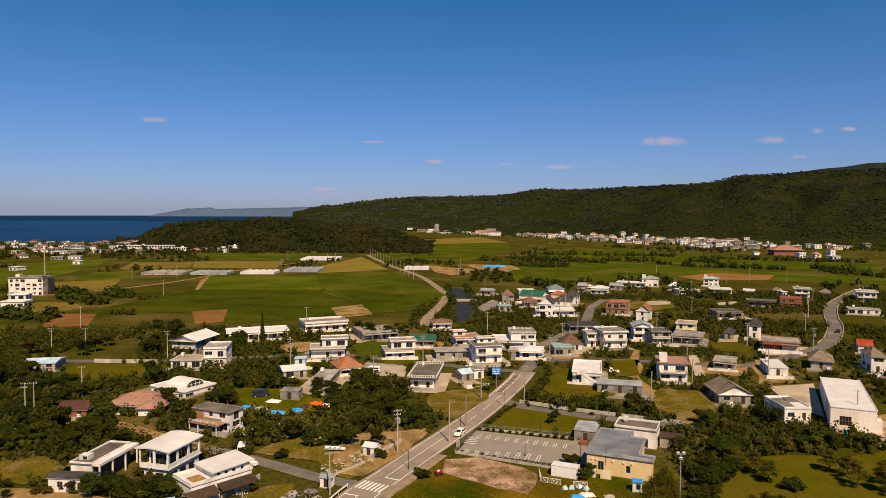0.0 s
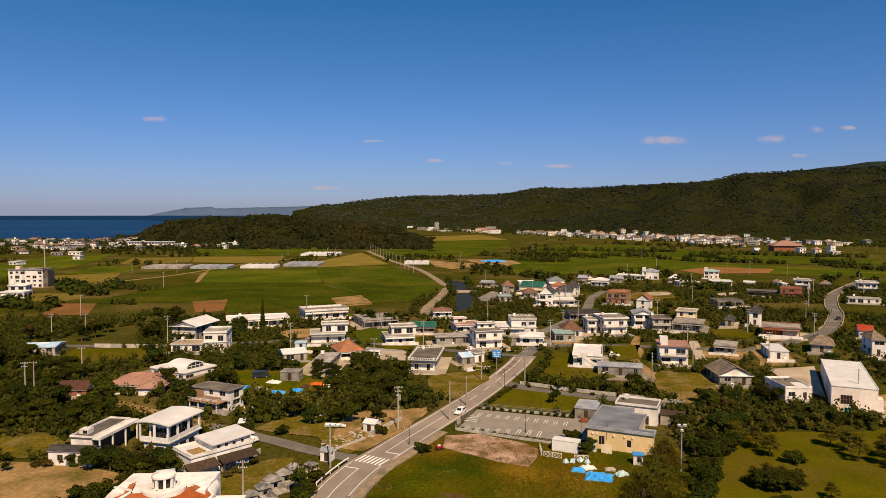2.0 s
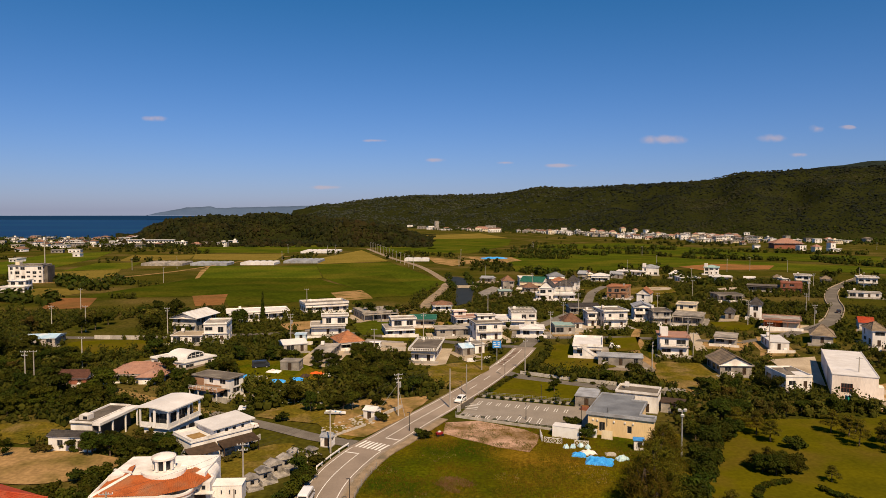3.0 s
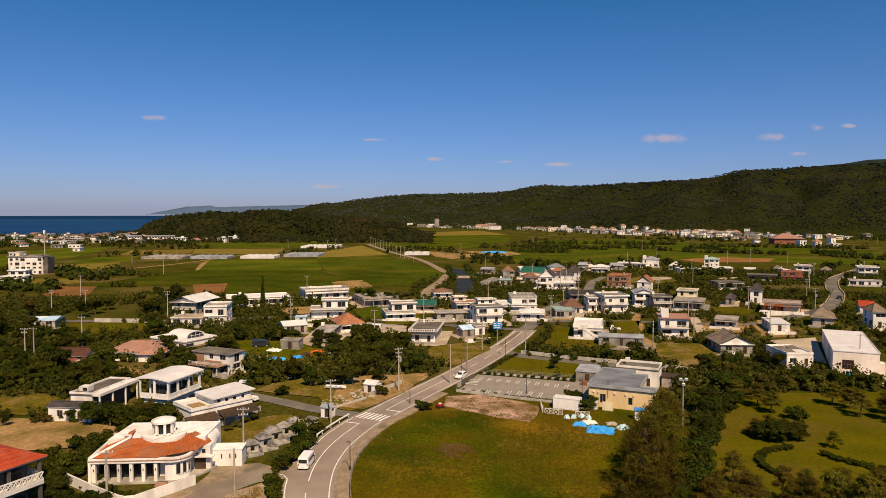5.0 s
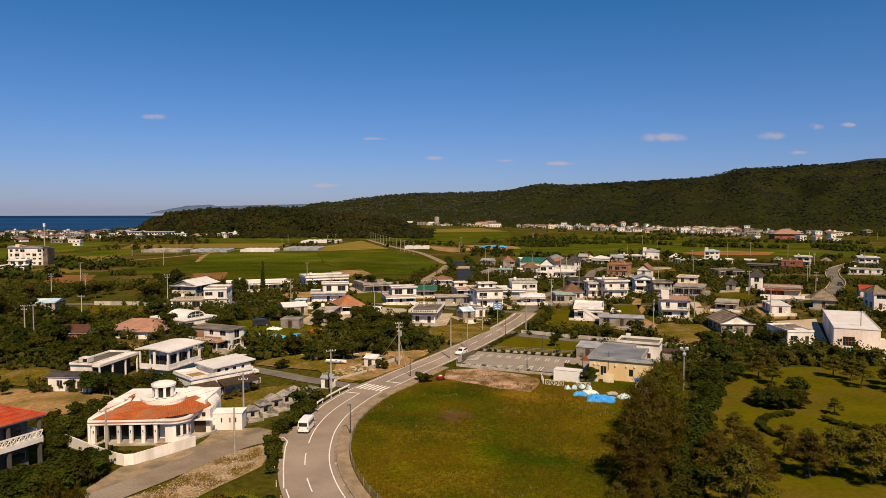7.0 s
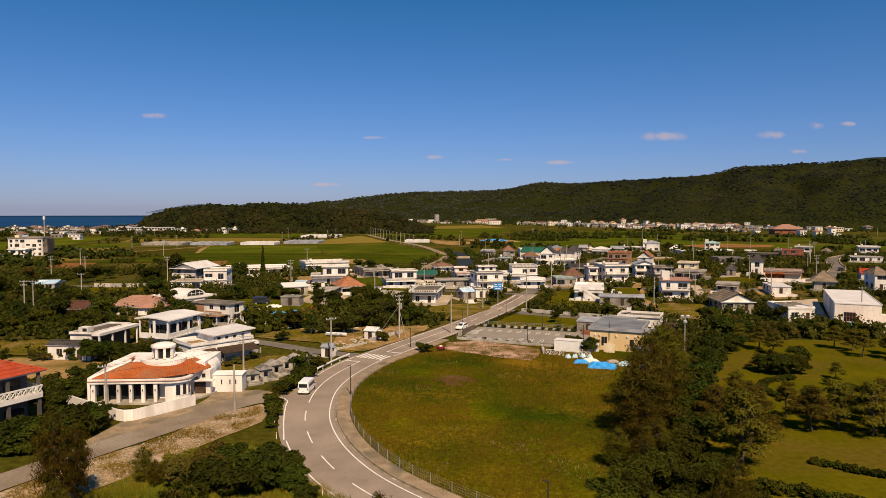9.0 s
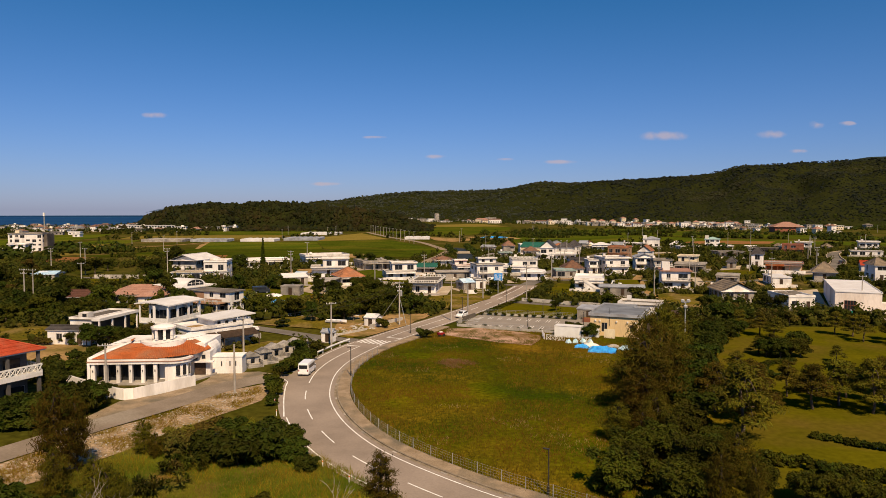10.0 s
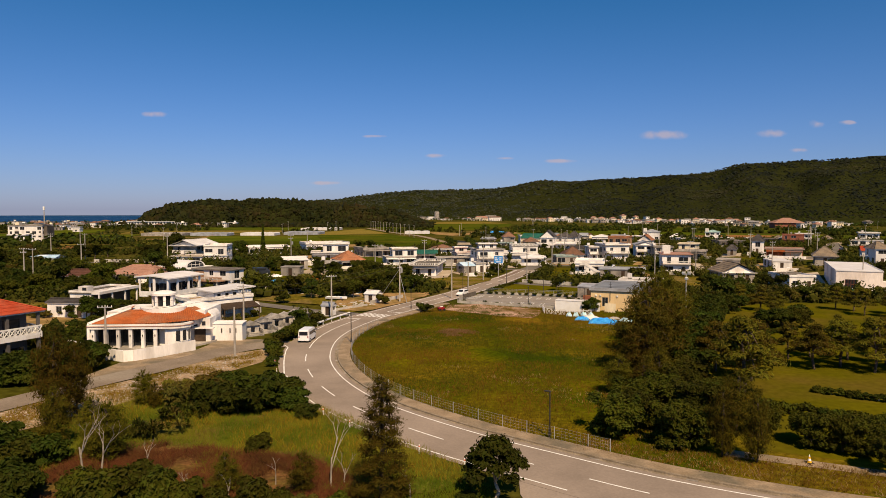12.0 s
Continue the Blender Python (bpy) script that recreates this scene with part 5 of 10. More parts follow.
house(-35.2, 204.5, -4, 4.9, 12.5, 2.42, wallm=CONC, roofm=CONC, para=0.0, over=0.5, label='low concrete outbuilding with bare slab roof')
house(-46.8, 211.7, 24, 7.2, 8.0, 2.33, roof='gable', roofm=WHITEROOF, wallm=CONC, pitch=0.2, over=0.3, label='low shed with white sheet roof')
house(-47.6, 227.8, 5, 3.5, 3.9, 2.05, roofm=PALEBLUE, wallm=PALEBLUE, para=0.0, over=0.2, label='small pale blue shed with flat roof')
house(-4.9, 214.2, -7, 7.2, 17.8, 2.98, roofm=DARKCONC, para=0.75, over=0.9, edge=BALUST, rail=True, label='white house with stained flat roof and white balustrade edge')
house(3.7, 250.0, 7, 12.7, 7.5, 2.51, roofm=CONC, wallm=CONC, para=0.0, over=0.5, label='long low concrete building with bare roof slab')
house(15.5, 244.2, 12, 9.5, 10.0, 5.7, storeys=2, roofm=DARKCONC, balcony=True, para=0.15, over=0.5, upper=(6.5, 3.0, 1.4, 0.6, 2.6), label='white two-storey house with wide front balcony')
house(-7.9, 272.9, -1, 10.2, 8.8, 2.79, roof='gable', roofm=GREENROOF, wallm=CONC, pitch=0.25, label='house with teal sheet gable roof')
house(9.5, 276.0, 13, 10.5, 8.8, 2.79, roofm=ROSETILE, para=0.2, over=0.5, upper=(5.0, 3.0, 1.5, -2.4, 2.0), label='white house with reddish flat roof and roof room')
house(26.3, 270.2, -5, 12.4, 10.5, 2.98, roofm=WHITEROOF, para=0.4, over=0.3, label='low white house with flat roof')
house(31.8, 271.3, 1, 9.8, 10.8, 5.6, storeys=2, roofm=CONC, para=0.5, over=0.2, tank=True, rail=True, edge=BALUST, label='white two-storey house with a rooftop water tank and railed terrace')
house(33.1, 251.2, -6, 8.6, 9.0, 2.51, roof='hip', roofm=WHITEROOF, pitch=0.2, over=0.4, label='small white-roofed garage building')
house(7.0, 216.0, 24, 3.9, 5.5, 2.23, roof='gable', roofm=PALEBLUE, wallm=CONC, pitch=0.3, over=0.3, label='small shack with pale blue sheet roof')
house(10.5, 219.3, 23, 3.4, 7.0, 2.6, roofm=CONC, para=0.2, over=0.2, label='small white house beside the road')
house(-0.4, 314.6, 5, 8.6, 8.5, 2.7, roof='hip', roofm=BROWNTILE, pitch=0.3, over=0.6, label='white house with brown sheet roof')
house(45.5, 256.6, 1, 7.4, 9.2, 2.6, roofm=TEALROOF, wallm=CONC, para=0.2, over=0.3, label='low house with pale teal flat roof')
house(50.3, 265.6, 1, 6.8, 9.8, 2.7, roof='hip', roofm=BROWNTILE, pitch=0.5, over=0.6, label='house with grey-brown tiled hip roof')
house(67.4, 271.7, 7, 9.4, 11.0, 6.0, storeys=2, balcony=True, roofm=CONC, over=0.6, para=0.5, wallm=WHITE, tank=True, label='white two-storey house with deep balconies and roof terrace')
house(63.4, 307.8, 1, 13.2, 8.8, 2.7, roof='gable', roofm=DARKTILE, wallm=CONC, pitch=0.25, label='long low house with dark grey roof')
house(59.2, 272.4, 1, 3.5, 7.8, 5.0, storeys=2, roofm=CONC, balcony=True, over=0.4, label='narrow white two-storey house with balcony')
house(47.0, 218.7, -13, 8.7, 15.5, 3.07, roofm=WHITEROOF, over=0.3, para=0.6, stair=True, label='white house with an outside stair to its roof terrace')
house(53.2, 202.6, -13, 12.7, 6.1, 2.51, roof='gable', roofm=GREYROOF, wallm=CONC, pitch=0.12, over=0.3, label='long low shed with grey-blue roof')
house(73.8, 217.2, -13, 8.6, 9.8, 5.8, storeys=2, balcony=True, roofm=ROSETILE, edge=ROSETILE, over=0.6, para=0.1, stair_tower=True, label='white two-storey house with red-brown terrace roof and stair tower')
house(84.8, 288.2, -9, 7.7, 9.8, 5.4, roof='gable', roofm=GREYROOF, storeys=2, along_x=False, pitch=0.35, balcony=True, over=0.6, label='white two-storey house with pale gable roof')
house(99.8, 335.4, -26, 6.0, 10.0, 5.0, roof='gable', roofm=ORANGETILE, storeys=2, along_x=False, pitch=0.8, over=0.5, label='white two-storey house with red-brown gable roof')
house(89.1, 279.8, -3, 7.3, 10.0, 4.6, storeys=2, wallm=CONC, roofm=DARKCONC, balcony=True, over=0.5, label='grey two-storey concrete house with dark balconies')
house(101.5, 279.1, -26, 11.1, 10.2, 2.7, wallm=CONC, roofm=CONC, para=0.4, over=0.4, porch=True, label='low grey concrete house with flat roof')
house(106.6, 295.7, -26, 7.5, 8.8, 4.6, storeys=2, roofm=CONC, over=0.5, wallm=CREAM, label='cream two-storey house with flat roof')
house(94.0, 362.4, -26, 10.2, 12.0, 5.8, storeys=2, roofm=ORANGETILE, wallm=BROWNWALL, over=0.2, para=0.5, edge=ORANGETILE, label='brown tile-clad two-storey house with orange-brown roof')
house(38.7, 405.1, 1, 6.7, 8.8, 5.2, roof='hip', roofm=BROWNTILE, storeys=2, wallm=CONC, pitch=0.6, label='grey two-storey house with dark brown hip roof')
house(33.9, 372.6, 1, 6.7, 7.5, 2.6, roofm=TEALROOF, wallm=CONC, para=0.1, over=0.5, label='low house with grey-green flat roof')
house(55.5, 412.7, -24, 13.7, 12.5, 4.2, roof='gable', roofm=GREENROOF, wallm=CREAM, pitch=0.4, label='pale yellow hall with dark green gable roof')
house(53.0, 430.8, 1, 9.8, 10.2, 5.0, roofm=WHITEROOF, storeys=2, over=0.4, label='white two-storey house behind the hall')
house(50.2, 390.7, 1, 7.7, 8.8, 2.7, roof='hip', roofm=BROWNTILE, wallm=CONC, pitch=0.5, label='low house with grey-brown hip roof')
house(55.0, 356.0, -16, 7.1, 11.2, 6.2, roof='gable', roofm=DARKTILE, storeys=2, along_x=False, pitch=0.9, label='large white house with dark grey gable roof')
house(66.6, 372.7, -14, 9.0, 10.0, 5.6, roof='hip', roofm=DARKTILE, storeys=2, pitch=0.5, balcony=True, label='white two-storey house with dark grey hip roof')
house(58.7, 355.0, -5, 19.9, 8.0, 2.7, roofm=WHITEROOF, over=0.3, para=0.4, label='low white front wing with flat roof')
house(77.0, 400.6, -26, 5.7, 8.8, 5.2, roof='hip', roofm=DARKTILE, storeys=2, pitch=0.7, label='white house with steep dark tiled roof')
house(70.7, 415.5, -23, 7.0, 8.8, 4.6, roof='hip', roofm=ORANGETILE, wallm=PINK, pitch=0.35, label='pinkish house with tiled hip roof')
house(75.4, 454.6, 1, 10.3, 8.8, 4.0, roof='hip', roofm=BLUEGREY, pitch=0.5, label='white house with blue-grey hip roof')
house(97.7, 473.1, -26, 5.2, 8.8, 4.2, roof='gable', roofm=GREYROOF, wallm=CONC, pitch=0.35, label='grey sheet-metal gabled shed')
house(102.9, 479.5, 1, 5.3, 8.8, 3.53, roof='gable', roofm=ORANGETILE, wallm=CREAM, along_x=False, pitch=0.6, label='cream house with orange-brown gable roof')
house(107.2, 462.5, -19, 11.3, 10.0, 3.53, roof='hip', roofm=WHITEROOF, pitch=0.3, balcony=False, label='white house with pale hip roof')
house(30.3, 455.4, -22, 8.1, 7.5, 2.6, roof='gable', roofm=GREYROOF, wallm=CONC, pitch=0.25, label='low grey house by the river')
house(141.5, 508.8, -22, 20.5, 10.0, 2.7, roofm=WHITEROOF, para=0.2, label='long low white house')
house(124.3, 486.1, -24, 8.1, 8.8, 2.7, roof='gable', roofm=GREYROOF, wallm=CONC, pitch=0.35, label='low building with grey gable roof')
house(155.7, 509.5, -20, 11.4, 10.0, 5.6, roof='hip', roofm=GREYROOF, storeys=2, pitch=0.35, stair_tower=True, label='white two-storey house with grey-blue hip roof and tower')
house(166.4, 486.3, -26, 7.4, 10.0, 2.79, roof='hip', roofm=WHITEROOF, pitch=0.45, label='small house under a white hip roof')
house(165.1, 459.1, 1, 13.4, 10.0, 2.6, roofm=WHITEROOF, para=0.25, label='low white house with flat roof')
house(202.4, 512.3, -22, 10.4, 10.0, 5.4, roof='hip', roofm=TEALROOF, storeys=2, pitch=0.3, stair_tower=True, label='white two-storey house with pale teal roof and tower')
house(190.0, 465.6, -15, 14.0, 10.0, 2.6, roofm=WHITEROOF, para=0.25, label='low white house with pale flat roof')
house(139.7, 334.4, 0, 12.2, 8.8, 2.7, wallm=CONC, roofm=DARKCONC, over=0.5, para=0.1, porch=True, label='low dark concrete house')
house(97.2, 232.0, -26, 6.9, 9.2, 2.7, wallm=CONC, roofm=CONC, over=0.3, para=0.1, label='low weathered house with pale flat roof')
house(109.7, 223.5, -13, 5.6, 13.2, 2.42, roofm=WHITEROOF, para=0.0, over=0.2, label='low shed under a bright white roof')
house(82.4, 194.4, -3, 8.7, 11.0, 2.7, roof='gable', roofm=DULLTILE, along_x=False, wallm=CONC, pitch=0.5, over=0.6, label='cottage with a broad brown gable roof')
house(127.6, 255.1, -26, 12.1, 9.8, 3.07, roofm=CONC, wallm=CREAM, edge=ROSETILE, over=0.6, para=0.3, porch=True, shop=True, label='orange and cream roadside shop with flat roof')
house(129.3, 280.0, -26, 4.4, 8.8, 5.0, roof='hip', roofm=DARKTILE, storeys=2, pitch=0.55, label='white two-storey house with dark hip roof')
house(126.5, 225.9, -26, 6.1, 10.5, 2.51, roof='hip', roofm=DULLTILE, wallm=CONC, pitch=0.5, over=0.8, label='house with worn grey-brown hip roof')
house(179.6, 380.7, -26, 15.8, 8.5, 2.98, roofm=DARKCONC, wallm=SHADEWALL, over=0.6, para=0.0, porch=True, label='long low open-fronted concrete building')
house(191.4, 373.2, -26, 10.6, 12.2, 5.0, roofm=BRICKRED, wallm=BRICKRED, storeys=2, over=0.1, para=0.2, label='brick-red two-storey house with flat roof')
house(229.4, 433.7, -25, 8.4, 10.0, 5.6, storeys=2, tank=True, over=1.0, balcony=True, label='white two-storey house with deep flat eaves')
house(252.4, 404.7, -26, 9.9, 10.5, 6.0, storeys=2, balcony=True, over=0.8, para=0.5, label='modern white house with a long upper balcony')
house(213.2, 343.6, -26, 14.1, 8.2, 2.42, roofm=CONC, over=0.2, para=0.1, label='low cream house with flat roof')
house(155.6, 249.6, -26, 4.5, 9.0, 2.6, roof='gable', roofm=REDDERTILE, pitch=0.3, over=0.4, label='house with a low bright red roof')
house(140.1, 219.7, -15, 4.1, 10.0, 5.0, roof='hip', roofm=DULLTILE, storeys=2, pitch=0.4, label='white two-storey house with worn brown roof')
house(206.0, 456.7, -26, 6.6, 8.8, 2.6, roofm=WHITEROOF, para=0.2, label='small low white house')
house(223.5, 454.8, -26, 5.1, 8.8, 2.79, roof='hip', roofm=DULLTILE, pitch=0.4, wallm=CONC, label='low house with dark roof')
house(221.8, 443.5, 1, 3.1, 6.2, 2.79, roofm=WHITEROOF, para=0.2, label='small white house with flat roof')
house(92.2, 180.1, 1, 6.8, 10.9, 3.07, roofm=WHITEROOF, over=0.15, para=0.35, solar=True, label='small white house with dark solar panels')
house(-130.6, 221.9, 10, 9.8, 9.2, 2.23, roof='gable', roofm=PALEBLUE, wallm=CONC, pitch=0.14, over=0.3, label='low house under pale blue-white sheet roofs')
house(249.3, 442.6, -26, 5.9, 8.8, 2.79, roof='hip', roofm=DULLTILE, wallm=CONC, pitch=0.4, label='low house with brown roof among trees')
house(119.1, 280.9, -26, 3.3, 7.5, 2.51, roof='hip', roofm=DARKTILE, wallm=CONC, pitch=0.4, label='low dark-roofed house among trees')

# ---- plants ----
def leaf_mesh(name, clumps, count, size, material, seed, aspect=1.6, droop=0.0, core=0.66, flat=0.0, spread=0.32, up=0.25, sub=1):
    """A crown: leaves on and in uneven clumps (x, y, z, rx, rz), over a dark inner mass."""
    rng = np.random.default_rng(seed)
    vol = np.array([c[3] ** 2 * c[4] ** 0.6 for c in clumps])
    pick = rng.choice(len(clumps), count, p=vol / vol.sum())
    c = np.array(clumps)[pick]
    d = rng.normal(size=(count, 3))
    d /= np.linalg.norm(d, axis=1)[:, None]
    d[:, 2] = np.where(d[:, 2] < -0.35, -d[:, 2] * 0.6, d[:, 2])
    rad = 1.0 - spread * rng.random(count) ** 1.4 + 0.12 * rng.normal(size=count) * spread * 2
    pos = c[:, :3] + d * np.stack([c[:, 3], c[:, 3], c[:, 4]], 1) * rad[:, None]
    nrm = d * 0.95 + rng.normal(size=(count, 3)) * 0.36 + (0, 0, up)
    nrm[:, 2] += flat
    nrm /= np.linalg.norm(nrm, axis=1)[:, None]
    tan = np.cross(nrm, rng.normal(size=(count, 3)))
    if droop:
        tan = tan * (1 - droop) + np.array((0, 0, -droop)) * 2 + rng.normal(size=(count, 3)) * 0.25
    tan /= np.linalg.norm(tan, axis=1)[:, None]
    bit = np.cross(nrm, tan)
    bit /= np.linalg.norm(bit, axis=1)[:, None] + 1e-6
    s = size * rng.uniform(0.6, 1.35, count)[:, None]
    a = tan * s * aspect * 0.5
    b = bit * s * 0.5
    bend = nrm * s * 0.18
    v = np.stack([pos - a, pos + b + bend, pos + a - bend, pos - b + bend], 1).reshape(-1, 3)
    faces = np.arange(count * 4).reshape(-1, 4)
    verts, fl, mi = [v], faces.tolist(), [0] * count
    base = count * 4
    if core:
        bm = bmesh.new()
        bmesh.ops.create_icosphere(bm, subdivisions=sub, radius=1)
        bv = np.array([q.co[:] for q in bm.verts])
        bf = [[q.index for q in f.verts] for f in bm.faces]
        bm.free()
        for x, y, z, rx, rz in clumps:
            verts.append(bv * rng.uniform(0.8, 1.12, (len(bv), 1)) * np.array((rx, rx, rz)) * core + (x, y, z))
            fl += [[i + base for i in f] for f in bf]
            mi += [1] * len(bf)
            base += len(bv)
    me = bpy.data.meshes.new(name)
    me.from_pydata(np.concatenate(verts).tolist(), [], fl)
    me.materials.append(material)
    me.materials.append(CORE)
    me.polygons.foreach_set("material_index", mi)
    return me


def limbs(name, trunk_h, r, tips, seed, lean=0.3, material=None):
    """A tapered trunk that forks into limbs towards the clumps."""
    rng = random.Random(seed)
    bm = bmesh.new()
    p, n = Vector((0, 0, -0.3)), 4
    pts = [p]
    for i in range(n):
        p = Vector((rng.uniform(-lean, lean) * 0.3, rng.uniform(-lean, lean) * 0.3, trunk_h * (i + 1) / n))
        pts.append(p)
    for i in range(n):
        tube(bm, pts[i], pts[i + 1], r * (1.25 - 0.5 * i / n), r * (1.25 - 0.5 * (i + 1) / n), 7)
    for t in tips:
        t = Vector(t)
        a = pts[rng.choice((2, 3, 4))]
        mid = a.lerp(t, 0.5) + Vector((rng.uniform(-0.2, 0.2), rng.uniform(-0.2, 0.2), 0.15))
        tube(bm, a, mid, r * 0.5, r * 0.34, 5)
        tube(bm, mid, t, r * 0.34, r * 0.12, 5)
    return mesh_of(name, bm, material or BARK, True)


def round_clumps(seed, r, h0, h1, n, squash=0.75, big=0.55):
    rng = random.Random(seed)
    out = [(0, 0, h0 + (h1 - h0) * 0.5, r * 0.62, (h1 - h0) * 0.40)]
    for i in range(n):
        a = i * 2.4 + rng.uniform(-0.5, 0.5)
        q = r * rng.uniform(0.45, 0.78)
        z = rng.uniform(h0 + 0.15 * (h1 - h0), h1 - 0.2 * (h1 - h0))
        k = r * big * rng.uniform(0.55, 0.95)
        out.append((q * math.cos(a), q * math.sin(a), z, k, k * squash))
    return out


def plant_kind(name, crown, trunk, label, category):
    """A master plant, kept as the first one placed."""
    return {"name": name, "crown": crown, "trunk": trunk, "label": label, "category": category}


def plant(kind, x, y, s=1.0, rot=None, z=None, group="", label=""):
    rot = random.uniform(0, 360) if rot is None else rot
    ob = thing(kind["name"], x, y, rot, label or kind["label"], kind["category"], group, z)
    ob.matrix_basis = ob.matrix_basis @ Matrix.Diagonal((s * random.uniform(0.9, 1.1), s * random.uniform(0.9, 1.1), s * random.uniform(0.88, 1.12), 1))
    if kind["trunk"]:
        part_of("trunk", kind["trunk"], ob)
    part_of("crown", kind["crown"], ob)
    return ob


TREES, SHRUBS, BIG, CASUS, PINES, BUSHES = [], [], [], [], [], []
for i in range(5):
    c = round_clumps(20 + i, 2.2, 1.2, 4.6, 8)
    TREES.append(plant_kind("broadleaf_tree", leaf_mesh("crown", c, 860, 0.29, (LEAF, LEAFDARK, LEAF, LEAFDARK, LEAFGOLD)[i], 40 + i), limbs("trunk", 2.6, 0.13, [q[:3] for q in c[1:6]], i),
                            ("dense green broadleaf garden tree", "dark green leafy garden tree", "rounded green tree with uneven crown", "dark glossy-leaved subtropical tree", "yellowish green leafy tree")[i], "tree"))
for i in range(4):
    c = round_clumps(60 + i, 1.4, 0.2, 1.9, 6)
    SHRUBS.append(plant_kind("shrub", leaf_mesh("crown", c, 320, 0.29, (LEAF, LEAFDARK, LEAFGOLD, LEAF)[i], 70 + i), limbs("trunk", 0.8, 0.05, [q[:3] for q in c[1:5]], i),
                             ("low dense green garden shrub", "dark green dense shrub", "yellowish green leafy shrub", "low spreading green bush")[i], "shrub"))
for i in range(3):
    c = round_clumps(80 + i, 3.0, 1.4, 6.2, 16, big=0.42)
    BIG.append(plant_kind("broadleaf_tree", leaf_mesh("crown", c, 2100, 0.35, (LEAFDARK, LEAF, LEAFDARK)[i], 90 + i, aspect=1.5), limbs("trunk", 3.2, 0.16, [q[:3] for q in c[1:12]], i + 9),
                          ("large dark green glossy-leaved tree", "large green broadleaf tree", "dense dark broadleaf tree")[i], "tree"))
for i in range(3):
    rng = random.Random(i + 5)
    c = []
    for k in range(30):
        u = k / 29
        z = 0.9 + 8.4 * u
        w = 2.1 * math.sin(math.pi * (0.16 + 0.80 * u)) ** 0.75 + 0.12
        a = k * 2.4 + rng.uniform(-0.5, 0.5)
        q = w * rng.uniform(0.30, 0.85)
        c.append((q * math.cos(a), q * math.sin(a), z, w * rng.uniform(0.46, 0.70), rng.uniform(0.8, 1.4)))
    CASUS.append(plant_kind("casuarina_tree", leaf_mesh("crown", c, 6800, 0.072, CASU, 110 + i, aspect=7, droop=0.4, core=0.34, spread=1.0, up=0.1), limbs("trunk", 8.6, 0.12, [q[:3] for q in c[3:28:3]], i + 3, 0.5, CASUBARK),
                            "tall feathery dark olive casuarina tree", "tree"))
NEARCASU = plant_kind("casuarina_tree", leaf_mesh("crown", [(1.15 * (1 - k / 46) ** 0.7 * math.cos(k * 2.4), 1.15 * (1 - k / 46) ** 0.7 * math.sin(k * 2.4), 0.6 + 8.9 * k / 41, 0.30 + 0.62 * (1 - k / 41) ** 0.6 * (0.75 + 0.35 * math.sin(k * 1.7)), 0.6) for k in range(42)], 15000, 0.042, CASU, 119, aspect=8, droop=0.2, core=0.3, spread=0.9, up=0.5),
                      limbs("trunk", 9.4, 0.12, [(0.8 * math.cos(k * 2.4), 0.8 * math.sin(k * 2.4), 2.5 + k * 0.6) for k in range(10)], 33, 0.4, CASUBARK), "slender feathery casuarina tree on the bank", "tree")
for i in range(3):
    rng = random.Random(i + 15)
    c = []
    for k in range(16):
        a = k * 2.4 + rng.uniform(-0.4, 0.4)
        u = k / 15
        z = 2.2 + 3.9 * u + rng.uniform(-0.3, 0.3)
        q = 2.7 * (1 - 0.70 * u) * rng.uniform(0.45, 1.0)
        r = 1.35 * (1 - 0.35 * u) * rng.uniform(0.75, 1.15)
        c.append((q * math.cos(a), q * math.sin(a), z, r, 0.55))
    PINES.append(plant_kind("pine_tree", leaf_mesh("crown", c, 3600, 0.125, PINE, 130 + i, aspect=3.2, core=0.6, spread=0.6, up=0.5), limbs("trunk", 5.6, 0.15, [q[:3] for q in c], i + 7, 0.9),
                            "olive-green pine with flat spreading branches", "tree"))

c = [(0, 0, 1.0 + 0.62 * k, 0.75 * (1 - k / 17) + 0.18, 0.45) for k in range(17)]
SPIRE = plant_kind("conifer_tree", leaf_mesh("crown", c, 1500, 0.30, LEAFDARK, 150, aspect=1.8, up=0), limbs("trunk", 10, 0.14, [], 1, 0.05), "tall narrow dark spire-shaped conifer", "tree")


def scatter(region, n, kinds, s0, s1, seed, margin=0.6, dense=None, group=""):
    """Plants set at random inside a rectangle x0, x1, y0, y1, off the roads, houses and open plots."""
    r = random.Random(seed)
    x0, x1, y0, y1 = region
    done = 0
    for _ in range(n):
        x, y = r.uniform(x0, x1), r.uniform(y0, y1)
        if not clear_of(x, y, margin):
            continue
        if dense and noise.noise(Vector((x * 0.045, y * 0.045, seed))) < dense:
            continue
        plant(r.choice(kinds), x, y, r.uniform(s0, s1), r.uniform(0, 360), group=group)
        done += 1
    return done


def line_of(pts, step, kinds, s0, s1, seed, jitter=0.5, group=""):
    r = random.Random(seed)
    for p in catmull(pts, step):
        x, y = p.x + r.uniform(-jitter, jitter), p.y + r.uniform(-jitter, jitter)
        plant(r.choice(kinds), x, y, r.uniform(s0, s1), r.uniform(0, 360), group=group)


